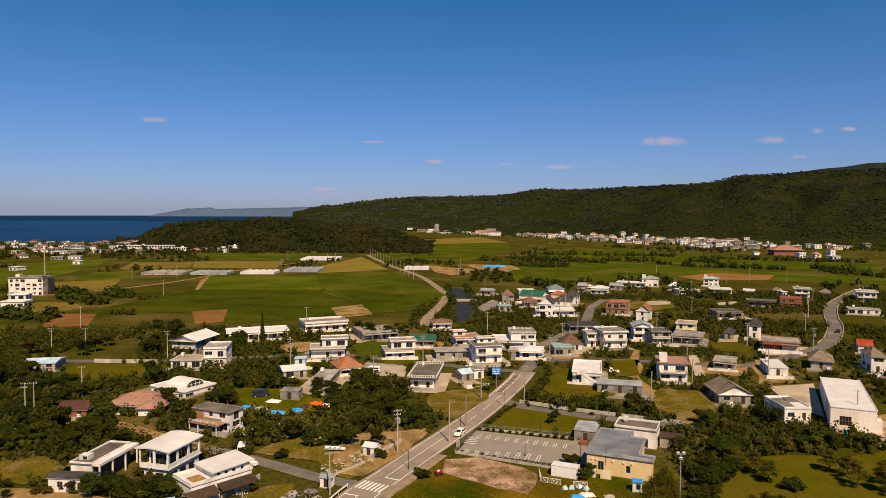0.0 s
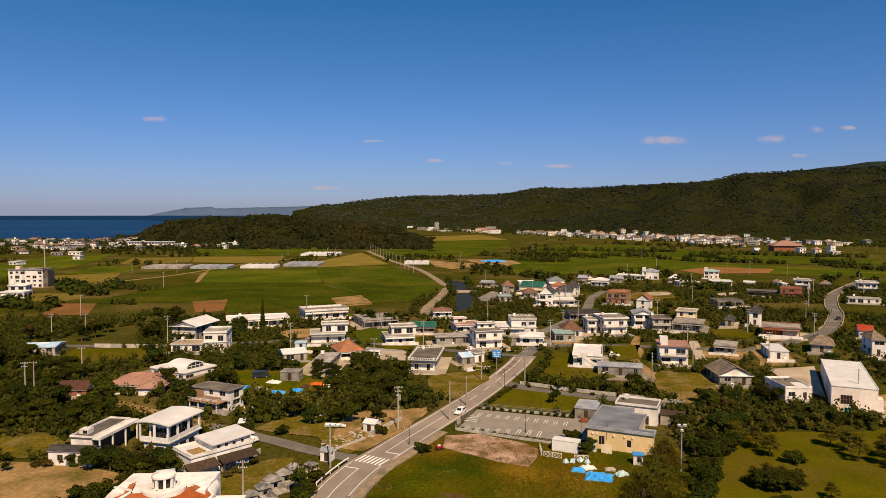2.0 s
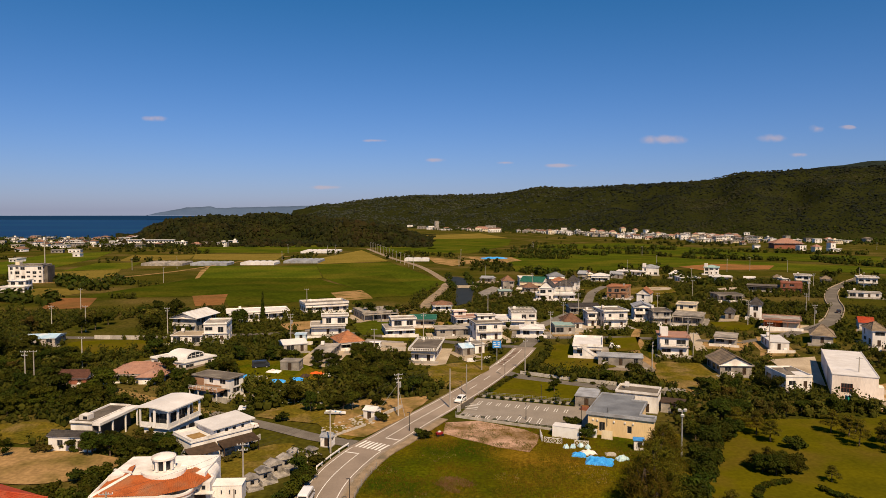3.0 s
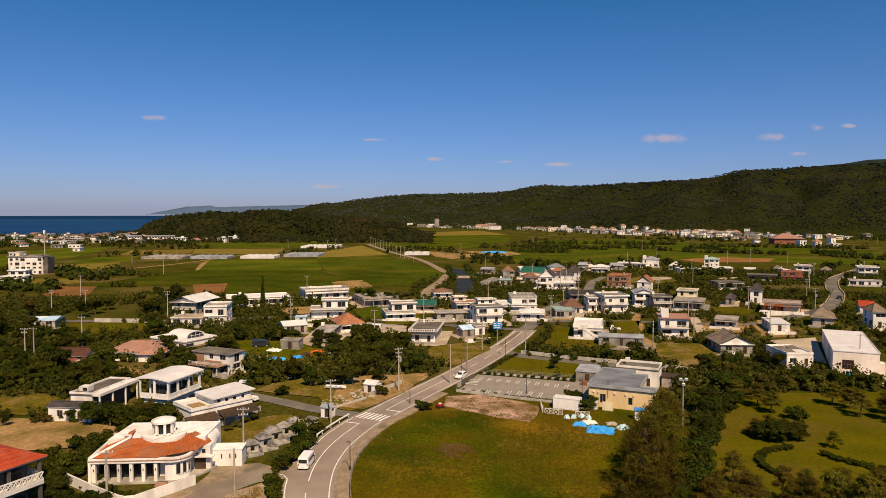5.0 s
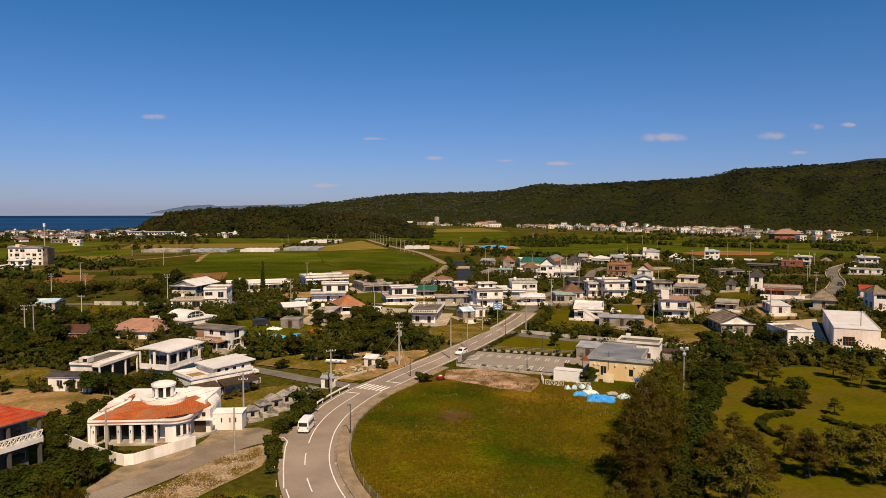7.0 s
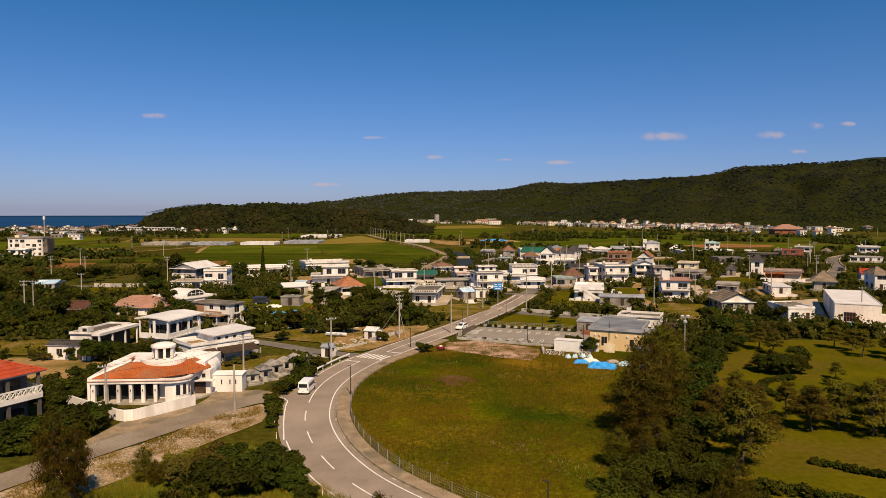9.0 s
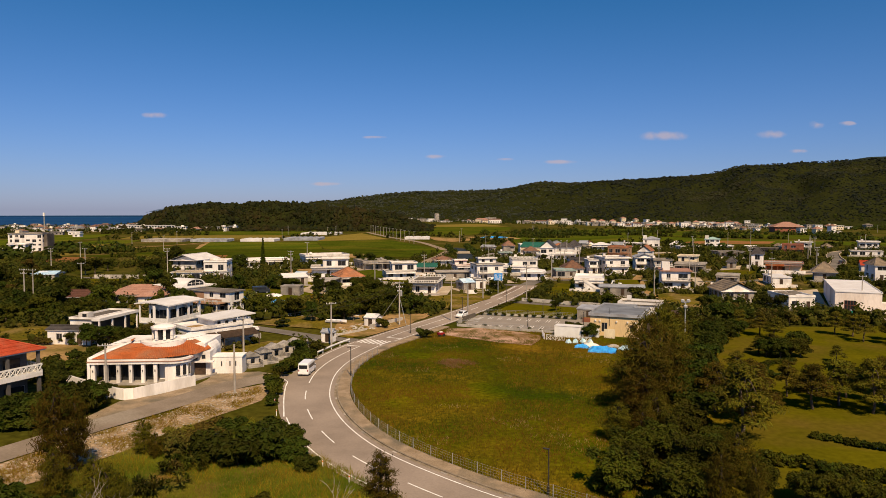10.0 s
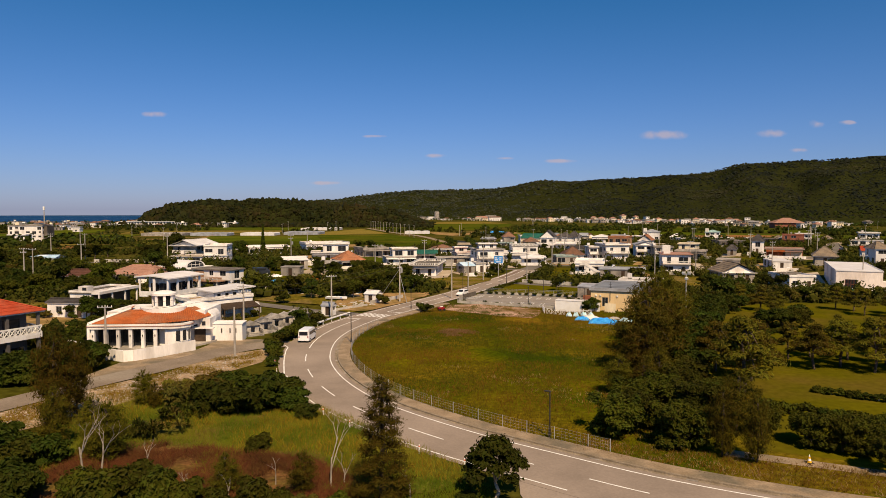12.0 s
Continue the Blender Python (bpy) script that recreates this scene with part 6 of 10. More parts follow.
def leafy_cover(name, spots, material, label, seed, per=26, leaf=0.5):
    """Thickets too many to count: one joined mesh of leaf clumps at (x, y, z, r)."""
    rng = np.random.default_rng(seed)
    sp = np.array(spots)
    n = len(sp)
    cnt = n * per
    c = np.repeat(sp, per, axis=0)
    d = rng.normal(size=(cnt, 3))
    d /= np.linalg.norm(d, axis=1)[:, None]
    d[:, 2] = np.abs(d[:, 2])
    lump = np.repeat(rng.normal(size=(n * 4, 3)) * 0.35, (per + 3) // 4, axis=0)[:cnt]
    pos = c[:, :3] + (d * rng.uniform(0.7, 1.1, (cnt, 1)) + lump) * c[:, 3:4] * np.array((1, 1, 1.15))
    nrm = d + rng.normal(size=(cnt, 3)) * 0.26
    nrm /= np.linalg.norm(nrm, axis=1)[:, None]
    tan = np.cross(nrm, rng.normal(size=(cnt, 3)))
    tan /= np.linalg.norm(tan, axis=1)[:, None]
    bit = np.cross(nrm, tan)
    s = leaf * c[:, 3:4] * rng.uniform(0.6, 1.3, (cnt, 1))
    v = np.stack([pos - tan * s, pos + bit * s * 0.7, pos + tan * s, pos - bit * s * 0.7], 1).reshape(-1, 3)
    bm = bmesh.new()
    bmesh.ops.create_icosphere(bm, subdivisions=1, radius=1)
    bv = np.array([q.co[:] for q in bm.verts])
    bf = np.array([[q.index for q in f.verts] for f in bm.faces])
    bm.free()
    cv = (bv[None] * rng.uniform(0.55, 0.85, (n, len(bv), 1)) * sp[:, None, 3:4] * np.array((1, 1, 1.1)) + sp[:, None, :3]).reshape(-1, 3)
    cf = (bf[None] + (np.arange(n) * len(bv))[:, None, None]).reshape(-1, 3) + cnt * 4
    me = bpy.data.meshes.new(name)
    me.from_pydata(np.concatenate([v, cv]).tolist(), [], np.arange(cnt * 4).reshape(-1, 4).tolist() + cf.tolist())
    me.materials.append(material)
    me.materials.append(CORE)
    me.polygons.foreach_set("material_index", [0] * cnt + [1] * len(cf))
    return tagged(new(name, me), label, "woodland", kind="stuff")


def blades(name, spots, material, label, seed, h=0.5, w=0.06, per=5, lean=0.5, spread=0.25):
    """Grass: one joined mesh of single blades in tufts at (x, y, z)."""
    rng = np.random.default_rng(seed)
    p = np.repeat(np.array(spots, dtype=float), per, axis=0)
    n = len(p)
    p[:, :2] += rng.normal(size=(n, 2)) * spread
    a = rng.uniform(-1.45, 1.45, n)
    side = np.stack([np.cos(a), np.sin(a), np.zeros(n)], 1) * w * rng.uniform(0.6, 1.4, (n, 1))
    tip = np.stack([rng.normal(size=n) * lean, rng.normal(size=n) * lean, np.ones(n)], 1) * h * rng.uniform(0.5, 1.3, (n, 1))
    v = np.stack([p - side, p + side, p + tip], 1).reshape(-1, 3)
    me = bpy.data.meshes.new(name)
    me.from_pydata(v.tolist(), [], np.arange(n * 3).reshape(-1, 3).tolist())
    me.materials.append(material)
    nrm = np.cross(side, tip)
    nrm = nrm / np.linalg.norm(nrm, axis=1)[:, None] * 0.45 + (0, 0, 0.9)
    nrm /= np.linalg.norm(nrm, axis=1)[:, None]
    me.normals_split_custom_set(np.repeat(nrm, 3, axis=0).tolist())
    return tagged(new(name, me), label, "grass", kind="stuff")


for i in range(3):
    c = round_clumps(160 + i, 1.9, 0.1, 2.5, 17, squash=0.62, big=0.40)
    BUSHES.append(plant_kind("bush", leaf_mesh("crown", c, 2400, 0.212, (LEAF, LEAFDARK, LEAFGOLD)[i], 190 + i, aspect=1.9, spread=0.4, core=0.7), limbs("trunk", 1.2, 0.06, [q[:3] for q in c[1:9]], i + 40),
                             ("spreading bush with glossy green leaves", "dense dark green leafy bush", "dense bush with yellow-green leaves")[i], "shrub"))

c = round_clumps(186, 3.0, 1.4, 6.2, 24, big=0.36)
NEARBIG = plant_kind("broadleaf_tree", leaf_mesh("crown", c, 4300, 0.225, LEAF, 196, aspect=1.7, spread=0.4), limbs("trunk", 3.2, 0.16, [q[:3] for q in c[1:14]], 49), "broad glossy-leaved tree at the wood's edge", "tree")


# ---- the orange-roofed white building by the lane ----
def tiled_slope(bm, a, b, c, d, step=0.32, amp=0.09):
    """Rows of rounded tiles from the eave a-b up to the ridge d-c."""
    a, b, c, d = (Vector(p) for p in (a, b, c, d))
    n = max(2, int((b - a).length / step))
    nor = (b - a).cross(d - a).normalized()
    m = 8
    prev = None
    for i in range(2 * n + 1):
        k = i / (2 * n)
        e, r = a.lerp(b, k), d.lerp(c, k)
        off = nor * (amp if i % 2 else 0)
        col = []
        for j in range(m + 1):
            q = e.lerp(r, j / m) + off
            col.append(bm.verts.new(q + nor * 0.02 * (j % 2)))
        if prev:
            for j in range(m):
                bm.faces.new((prev[j], col[j], col[j + 1], prev[j + 1]))
        prev = col


def arc(cx, cy, r, a0, a1, n):
    return [(cx + r * math.cos(radians(a0 + (a1 - a0) * i / n)), cy + r * math.sin(radians(a0 + (a1 - a0) * i / n))) for i in range(n + 1)]


villa = thing("villa", -46.2, 104.6, 4, "white stucco villa with orange tiled roof and cupola", "house")
HOUSE_SPOTS.append((-45, 107, 10))
bm = bmesh.new()
prism(bm, [(-6.6, -5.6), (5.0, -5.6), (8, -4.2), (10.5, 0), (10.5, 9), (-5.0, 9), (-6.9, 2)], -0.4, 0.25)
part("floor_slab", bm, CONC, villa)
for i in range(6):
    x = -5.8 + i * 1.78
    part("pillar", boxes((x - 0.24, x + 0.24, -5.15, -4.6, 0.25, 3.05)), WHITE, villa)
    part("wall_lamp", boxes((x - 0.06, x + 0.06, -5.25, -5.154, 1.9, 2.2)), STEELM, villa)
for i in range(5):
    x = -4.91 + i * 1.78
    # dark glass fills each bay, standing for the shaded interior behind
    g = part("glass_door", boxes((x - 0.86, x + 0.86, -3.3, -3.2, 0.25, 3.04)), GLASS, villa)
    for o in (-0.83, 0.0, 0.83):
        part("door_frame", boxes((x + o - 0.03, x + o + 0.03, -3.36, -3.304, 0.25, 3.0)), STEELM, g)
bm = boxes((-6.2, 4.0, -3.1, -2.9, 0.25, 3.05))
prism(bm, [(-6.9, 2), (-6.3, -4.8), (-6.05, -4.8), (-6.2, 9), (-6.4, 9)], 0.25, 3.4)
part("wall", bm, WHITE, villa)
bm = bmesh.new()
prism(bm, [(-6.5, -5.4), (-6.9, -4.6), (-6.4, -4.4), (-6.2, -5.2)], 0.25, 3.1)
part("buttress", bm, WHITE, villa)
# fascia all along the front and round the bay
bm = bmesh.new()
outer = [(-6.7, 2.0), (-6.55, -5.3), (3.6, -5.35)] + arc(5.2, -2.7, 2.75, -100, 10, 8) + [(8.4, 1.0)]
inner = [(8.0, 1.0)] + arc(5.2, -2.7, 2.2, 10, -100, 8) + [(3.4, -4.6), (-6.0, -4.6), (-6.2, 2.0)]
prism(bm, outer + inner, 3.06, 3.75)
part("fascia", bm, WHITE, villa)
bm = bmesh.new()
o2 = [(-6.6, -5.38), (3.6, -5.43)] + arc(5.2, -2.7, 2.84, -100, 10, 8)
i2 = arc(5.2, -2.7, 2.76, 10, -100, 8) + [(3.6, -5.352), (-6.6, -5.302)]
prism(bm, o2 + i2, 3.40, 3.52)
part("cornice", bm, ROSETILE, villa, "thin reddish cornice line")
# curved bay
bm = bmesh.new()
ring_o, ring_i = arc(5.2, -2.7, 2.3, -110, 20, 12), arc(5.2, -2.7, 2.1, 20, -110, 12)
prism(bm, ring_o + ring_i, 0.25, 3.06)
part("bay_wall", bm, WHITE, villa)
for k, a in enumerate((-62, -38, -14)):
    w = part("window", boxes((-0.3, 0.3, -0.03, 0.03, 0, 1.6)), GLASS, villa)
    w.matrix_basis = pose(5.2 + 2.33 * math.cos(radians(a)), -2.7 + 2.33 * math.sin(radians(a)), 1.1, 0, 0, a + 90)
    part("frame", boxes((-0.38, -0.3, -0.05, 0.05, -0.06, 1.66), (0.3, 0.38, -0.05, 0.05, -0.06, 1.66), (-0.3, 0.3, -0.05, 0.05, 1.6, 1.66), (-0.3, 0.3, -0.05, 0.05, -0.06, 0)), WHITE, w)
part("ceiling_slab", boxes((-6.2, 4.2, -4.5, 0.5, 3.07, 3.2)), WHITE, villa)
# roof
bm = bmesh.new()
tiled_slope(bm, (-6.1, -5.1, 3.80), (3.4, -5.2, 3.80), (2.6, -0.4, 5.25), (-2.2, -0.6, 5.25))
part("roof", bm, REDTILE, villa, "orange clay tile roof slope")
bm = bmesh.new()
tiled_slope(bm, (3.4, -5.2, 3.80), (8.3, -2.4, 3.85), (6.6, 1.6, 5.3), (2.6, -0.4, 5.25))
part("roof", bm, REDTILE, villa)
bm = bmesh.new()
tiled_slope(bm, (8.3, -2.4, 3.85), (9.6, 1.5, 3.95), (7.2, 3.4, 5.3), (6.6, 1.6, 5.3))
part("roof", bm, REDTILE, villa)
bm = bmesh.new()
tiled_slope(bm, (-6.3, 4.0, 3.85), (-6.1, -5.1, 3.80), (-2.2, -0.6, 5.25), (-3.0, 4.0, 5.25))
part("roof", bm, REDTILE, villa)
bm = bmesh.new()
for a, b in (((-6.3, -5.2, 3.86), (-2.2, -0.5, 5.4)), ((-6.6, 4.2, 3.9), (-6.35, -5.2, 3.86)), ((-6.4, 4.2, 4.4), (-2.4, 0.2, 5.42))):
    tube(bm, a, b, 0.24, n=6)
part("roof_rib", bm, WHITE, villa)
bm = bmesh.new()
prism(bm, [(-5.9, 0.2), (8.8, 0.8), (9.2, 8.8), (-5.2, 8.8)], 0.26, 4.9)
part("back_wall", bm, WHITE, villa)
bm = bmesh.new()
prism(bm, [(x * 1.25 + 2.4, y + 1.0) for x, y in arc(0, 0, 2.75, 0, 345, 23)], 4.6, 5.55)
part("roof_terrace", bm, WHITE, villa)
cup = part("cupola", boxes((1.2, 3.6, -0.2, 2.2, 5.556, 5.7)), WHITE, villa, "white round cupola with arched openings")
for k in range(8):
    a = radians(22.5 + 45 * k)
    p = part("cupola_pillar", boxes((-0.19, 0.19, -0.14, 0.14, 5.71, 7.35)), WHITE, cup)
    p.matrix_basis = Matrix.Translation((2.4 + 1.55 * math.cos(a), 1.0 + 1.55 * math.sin(a), 0)) @ Matrix.Rotation(a + math.pi / 2, 4, "Z")
bm = bmesh.new()
prism(bm, arc(2.4, 1.0, 1.32, 0, 330, 11), 5.71, 7.3)
part("cupola_glass", bm, GLASS, cup)
bm = bmesh.new()
prism(bm, arc(2.4, 1.0, 1.85, 0, 345, 23), 7.36, 7.66)
bmesh.ops.create_uvsphere(bm, u_segments=20, v_segments=8, radius=1.7, matrix=Matrix.Translation((2.4, 1.0, 7.66)) @ Matrix.Diagonal((1, 1, 0.22, 1)))
part("cupola_roof", bm, WHITE, cup)
# tall wing with a curved gable
bm = bmesh.new()
prof = [(4.6, 0.26), (9.6, 0.26), (9.7, 3.2)] + [(5.6 + 4.1 * math.cos(radians(a)), 3.2 + 2.5 * math.sin(radians(a))) for a in range(10, 91, 10)] + [(4.6, 5.7)]
f0 = [bm.verts.new((x, 2.2, z)) for x, z in prof]
f1 = [bm.verts.new((x, 6.4, z)) for x, z in prof]
n = len(prof)
for i in range(n):
    bm.faces.new((f0[i], f0[(i + 1) % n], f1[(i + 1) % n], f1[i]))
bm.faces.new(f0)
bm.faces.new(f1[::-1])
bmesh.ops.recalc_face_normals(bm, faces=bm.faces[:])
part("gable_wing", bm, WHITE, villa)
part("side_wing", boxes((7.0, 9.9, -0.6, 2.19, 0.26, 3.84)), WHITE, villa)
for x, z in ((7.7, 2.6), (8.9, 2.75)):
    part("window", boxes((x - 0.28, x + 0.28, -0.66, -0.604, z, z + 0.62)), GLASS, villa)
# dark panel stands for the shade inside the garage opening
part("garage_door", boxes((7.5, 9.2, -0.7, -0.604, 0.26, 2.2)), WOODDARK, villa)
part("canopy", boxes((6.9, 10.6, -1.6, -0.61, 2.35, 2.5)), WHITE, villa)
bm = bmesh.new()
for i in range(5):
    box(bm, 3.4, 5.0, -6.9 + i * 0.3, -6.6 + i * 0.3, -0.1, 0.05 + i * 0.05)
part("step", bm, ROSETILE, villa)


def wall_run(name, pts, h, t, material, label, cap=None, category="wall", piece="panel"):
    """A free-standing wall along straight runs, one panel part per run."""
    ob = thing(name, pts[0][0], pts[0][1], 0, label, category)
    for (x0, y0), (x1, y1) in zip(pts, pts[1:]):
        d = math.hypot(x1 - x0, y1 - y0)
        n = max(1, round(d / 6))
        for k in range(n):
            xa, ya = x0 + (x1 - x0) * k / n, y0 + (y1 - y0) * k / n
            b = boxes((0, d / n - 0.03, -t / 2, t / 2, -0.3, h))
            p = part(piece, b, material, ob)
            p.matrix_basis = Matrix.Translation((xa - pts[0][0], ya - pts[0][1], gz(xa, ya) - gz(*pts[0]))) @ Matrix.Rotation(math.atan2(y1 - y0, x1 - x0), 4, "Z")
            if cap:
                c = part("coping", boxes((0, d / n - 0.03, -t / 2 - 0.05, t / 2 + 0.05, h + 0.002, h + 0.1)), cap, p)
    return ob


wall_run("garden_wall", [(-57.0, 100.2), (-50, 95.2), (-44.6, 91.6), (-43.4, 91.1), (-42.2, 91.4), (-36.5, 98.8)], 1.55, 0.2, WHITE, "white rendered garden wall beside the lane")
gate = thing("gate_house", -34.3, 107.6, 3, "low white gate building with slit openings", "outbuilding")
bm = bmesh.new()
wall(bm, Matrix.Translation((-2.2, -1.4, -0.2)), 4.6, 2.9, [(1.3, 1.5, 1.4, 2.2), (2.6, 2.8, 1.4, 2.2), (3.5, 3.7, 1.4, 2.2)], 0.2)
box(bm, -2.2, 2.4, 1.2, 1.4, -0.2, 2.7)
box(bm, -2.2, -2.0, -1.2, 1.2, -0.2, 2.7)
box(bm, 2.2, 2.4, -1.2, 1.2, -0.2, 2.7)
part("wall", bm, WHITE, gate)
part("roof", boxes((-2.3, 2.5, -1.5, 1.5, 2.704, 2.82)), WHITE, gate)
part("gate_panel", boxes((-3.3, -2.3, -1.3, -1.22, 0.05, 1.7)), BRICKRED, gate, "dull red metal gate panel")
HOUSE_SPOTS.append((-34, 107, 3))

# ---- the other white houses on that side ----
# walls are coloured dark to stand for the shade under the veranda
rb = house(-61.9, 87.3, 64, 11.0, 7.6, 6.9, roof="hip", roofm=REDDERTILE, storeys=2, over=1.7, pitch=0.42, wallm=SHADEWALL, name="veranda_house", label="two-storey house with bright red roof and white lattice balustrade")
part("balcony", boxes((-6.6, 6.6, -5.4, 4.2, 3.45, 3.9)), WHITE, rb)
for a, L in ((Matrix.Translation((-6.6, -5.4, 3.9)), 13.2), (Matrix.Translation((6.5, -5.3, 3.9)) @ Matrix.Rotation(math.pi / 2, 4, "Z"), 9.4), (Matrix.Translation((-6.5, -5.3, 3.9)) @ Matrix.Rotation(math.pi / 2, 4, "Z"), 9.4)):
    bm = boxes((0, L, 0, 0.12, 0.002, 0.25), (0, L, 0, 0.12, 1.05, 1.25))
    n = int(L / 0.72)
    for i in range(n):
        x = L * i / n
        box(bm, x, x + 0.1, 0.01, 0.11, 0.25, 1.05)
        for s1, s2 in ((0.25, 1.05), (1.05, 0.25)):
            tube(bm, (x + 0.1, 0.06, s1), (x + L / n, 0.06, s2), 0.07, n=4)
    p = part("balustrade", bm, BALUST, rb, "white lattice-work balustrade")
    p.matrix_basis = a
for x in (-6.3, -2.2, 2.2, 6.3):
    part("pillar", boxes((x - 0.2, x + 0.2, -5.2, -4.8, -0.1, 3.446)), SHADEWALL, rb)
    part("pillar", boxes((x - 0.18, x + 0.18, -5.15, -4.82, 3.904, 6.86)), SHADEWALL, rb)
for x in (-3.2, 0.2, 3.4):
    part("sliding_door", boxes((x - 1.1, x + 1.1, -3.92, -3.84, 0.15, 2.3)), GLASS, rb)
    part("sliding_door", boxes((x - 1.1, x + 1.1, -3.92, -3.84, 4.0, 6.1)), GLASS, rb)
lw = house(-70.2, 138.7, -9, 4.6, 12.4, 3.9, roofm=DARKCONC, over=0.2, para=0.35, label="low white house with wide stained flat roof", seed=7, name="low_house")
part("side_roof", boxes((2.51, 4.3, -6.4, 6.4, 3.9, 4.42)), WHITE, lw, "white overhanging roof edge")
# dark sheet over the white side imitates shade below the overhang
part("side_wall", boxes((2.32, 2.4, -5.9, 6.1, 0.2, 3.88)), SHADEWALL, lw, "side wall coloured dark as shade under the roof edge")
for py in (-6.2, -2.2, 2.0, 6.0):
    part("side_post", boxes((3.9, 4.15, py - 0.15, py + 0.15, -0.4, 3.896)), WHITE, lw)
part("roof_room", boxes((-1.8, 0.2, -4.4, -2.6, 4.25, 5.2)), WHITE, lw)
part("roof_window", boxes((-0.9, 0.0, -4.46, -4.404, 4.4, 5.0)), GLASS, lw)
wg = house(-71.4, 130.4, -5, 8.6, 3.0, 2.9, roof="gable", roofm=DARKTILE, over=0.35, pitch=0.3, label="white garden wing with dark grey roof", name="garden_wing")
HOUSE_SPOTS.append((-55, 137, 6.5))
vh = thing("house", -55.0, 136.8, -16, "white two-storey house with curved white roof and balconies", "house")
part("lower_wall", boxes((-2.9, 2.9, -4.6, 4.9, -0.4, 3.5)), WHITE, vh)
part("balcony", boxes((-3.4, 3.4, -5.2, 5.2, 3.504, 3.75)), WHITE, vh)
for px, w in ((-1.6, 0.7), (0.8, 0.9)):
    part("window", boxes((px - w, px + w, -4.68, -4.604, 0.9, 2.6)), GLASS, vh)
for py in (-3.0, -0.4, 2.4):
    part("window", boxes((2.904, 2.98, py - 0.9, py + 0.9, 0.3, 2.6)), GLASS, vh)
shell(vh, 4.6, 7.6, 3.2, 3.76, WHITE, 12, 1, False)
for px, w in ((-1.0, 0.75), (1.0, 0.75)):
    part("sliding_door", boxes((px - w, px + w, -3.9, -3.82, 3.9, 6.1)), GLASS, vh)
for py in (-2.4, 0.2, 2.6):
    part("sliding_door", boxes((2.32, 2.4, py - 0.9, py + 0.9, 3.9, 6.1)), GLASS, vh)
bm = bmesh.new()
rows = []
for i in range(13):
    px = -4.3 + 8.0 * i / 12
    pz = 7.02 + 0.50 * (1 - abs((px + 0.9) / 4.6) ** 1.5)
    rows.append([bm.verts.new((px, py, pz + dz)) for py, dz in ((-5.5, 0), (5.6, 0), (5.6, 0.24), (-5.5, 0.24))])
for p0, p1 in zip(rows, rows[1:]):
    for j in range(4):
        bm.faces.new((p0[j], p0[(j + 1) % 4], p1[(j + 1) % 4], p1[j]))
bm.faces.new(rows[0])
bm.faces.new(rows[-1][::-1])
bmesh.ops.recalc_face_normals(bm, faces=bm.faces[:])
part("roof", bm, WHITEROOF, vh, "white gently curved roof slab")
for (px, py), w, dp in (((-3.3, -5.1), 0.25, 0.25), ((0.0, -5.1), 0.5, 0.2), ((3.15, -5.1), 0.3, 0.3), ((3.15, -2.2), 0.22, 0.5), ((3.15, 1.2), 0.22, 0.5), ((3.15, 4.7), 0.22, 0.5)):
    part("pillar", boxes((px - w / 2, px + w / 2, py - dp / 2, py + dp / 2, 3.754, 7.0)), WHITE, vh)
for q in ((-3.35, -0.3, -5.15, -5.05), (0.3, 3.3, -5.15, -5.05), (3.2, 3.3, -4.9, -2.5), (3.2, 3.3, -1.9, 0.9), (3.2, 3.3, 1.5, 4.4)):
    part("railing", boxes((*q, 3.754, 4.6)), BALUST, vh)
eh = thing("house", -44.0, 129.4, 46, "modern white house with stepped flat roofs and brown lean-tos", "house")
HOUSE_SPOTS.append((-44, 129.5, 7))
shell(eh, 12.4, 7.0, 3.9, 0.0, WHITE, 6, 1, False)
flat_roof(eh, 12.4, 7.0, 3.904, WHITEROOF, WHITE, 0.2, 0.4)
part("court_floor", boxes((-5.2, -2.6, -2.4, 0.6, 4.128, 4.2)), SANDM, eh, "sandy sunken roof court")
bm = bmesh.new()
wall(bm, Matrix.Translation((-1.6, -3.3, 4.13)), 7.6, 1.15, [(0.6, 1.3, 0.3, 0.9), (2.2, 2.9, 0.3, 0.9), (3.8, 4.5, 0.3, 0.9), (5.6, 6.2, 0.15, 1.0)], 0.2)
part("clerestory_wall", bm, WHITE, eh)
for u0, u1 in ((0.6, 1.3), (2.2, 2.9), (3.8, 4.5), (5.6, 6.2)):
    part("clerestory_window", boxes((-1.6 + u0, -1.6 + u1, -3.2, -3.14, 4.45, 5.0)), GLASS, eh)
part("upper_wall", boxes((-1.6, 6.0, -3.08, 3.2, 4.13, 5.28)), WHITE, eh)
bm = bmesh.new()
v = [bm.verts.new(p) for p in ((-2.2, -3.9, 5.3), (6.7, -3.9, 5.75), (6.7, 3.6, 5.75), (-2.2, 3.6, 5.3), (-2.2, -3.9, 5.5), (6.7, -3.9, 5.95), (6.7, 3.6, 5.95), (-2.2, 3.6, 5.5))]
for q in ((0, 3, 2, 1), (4, 5, 6, 7), (0, 1, 5, 4), (1, 2, 6, 5), (2, 3, 7, 6), (3, 0, 4, 7)):
    bm.faces.new([v[i] for i in q])
part("upper_roof", bm, WHITEROOF, eh, "white tilted roof slab")
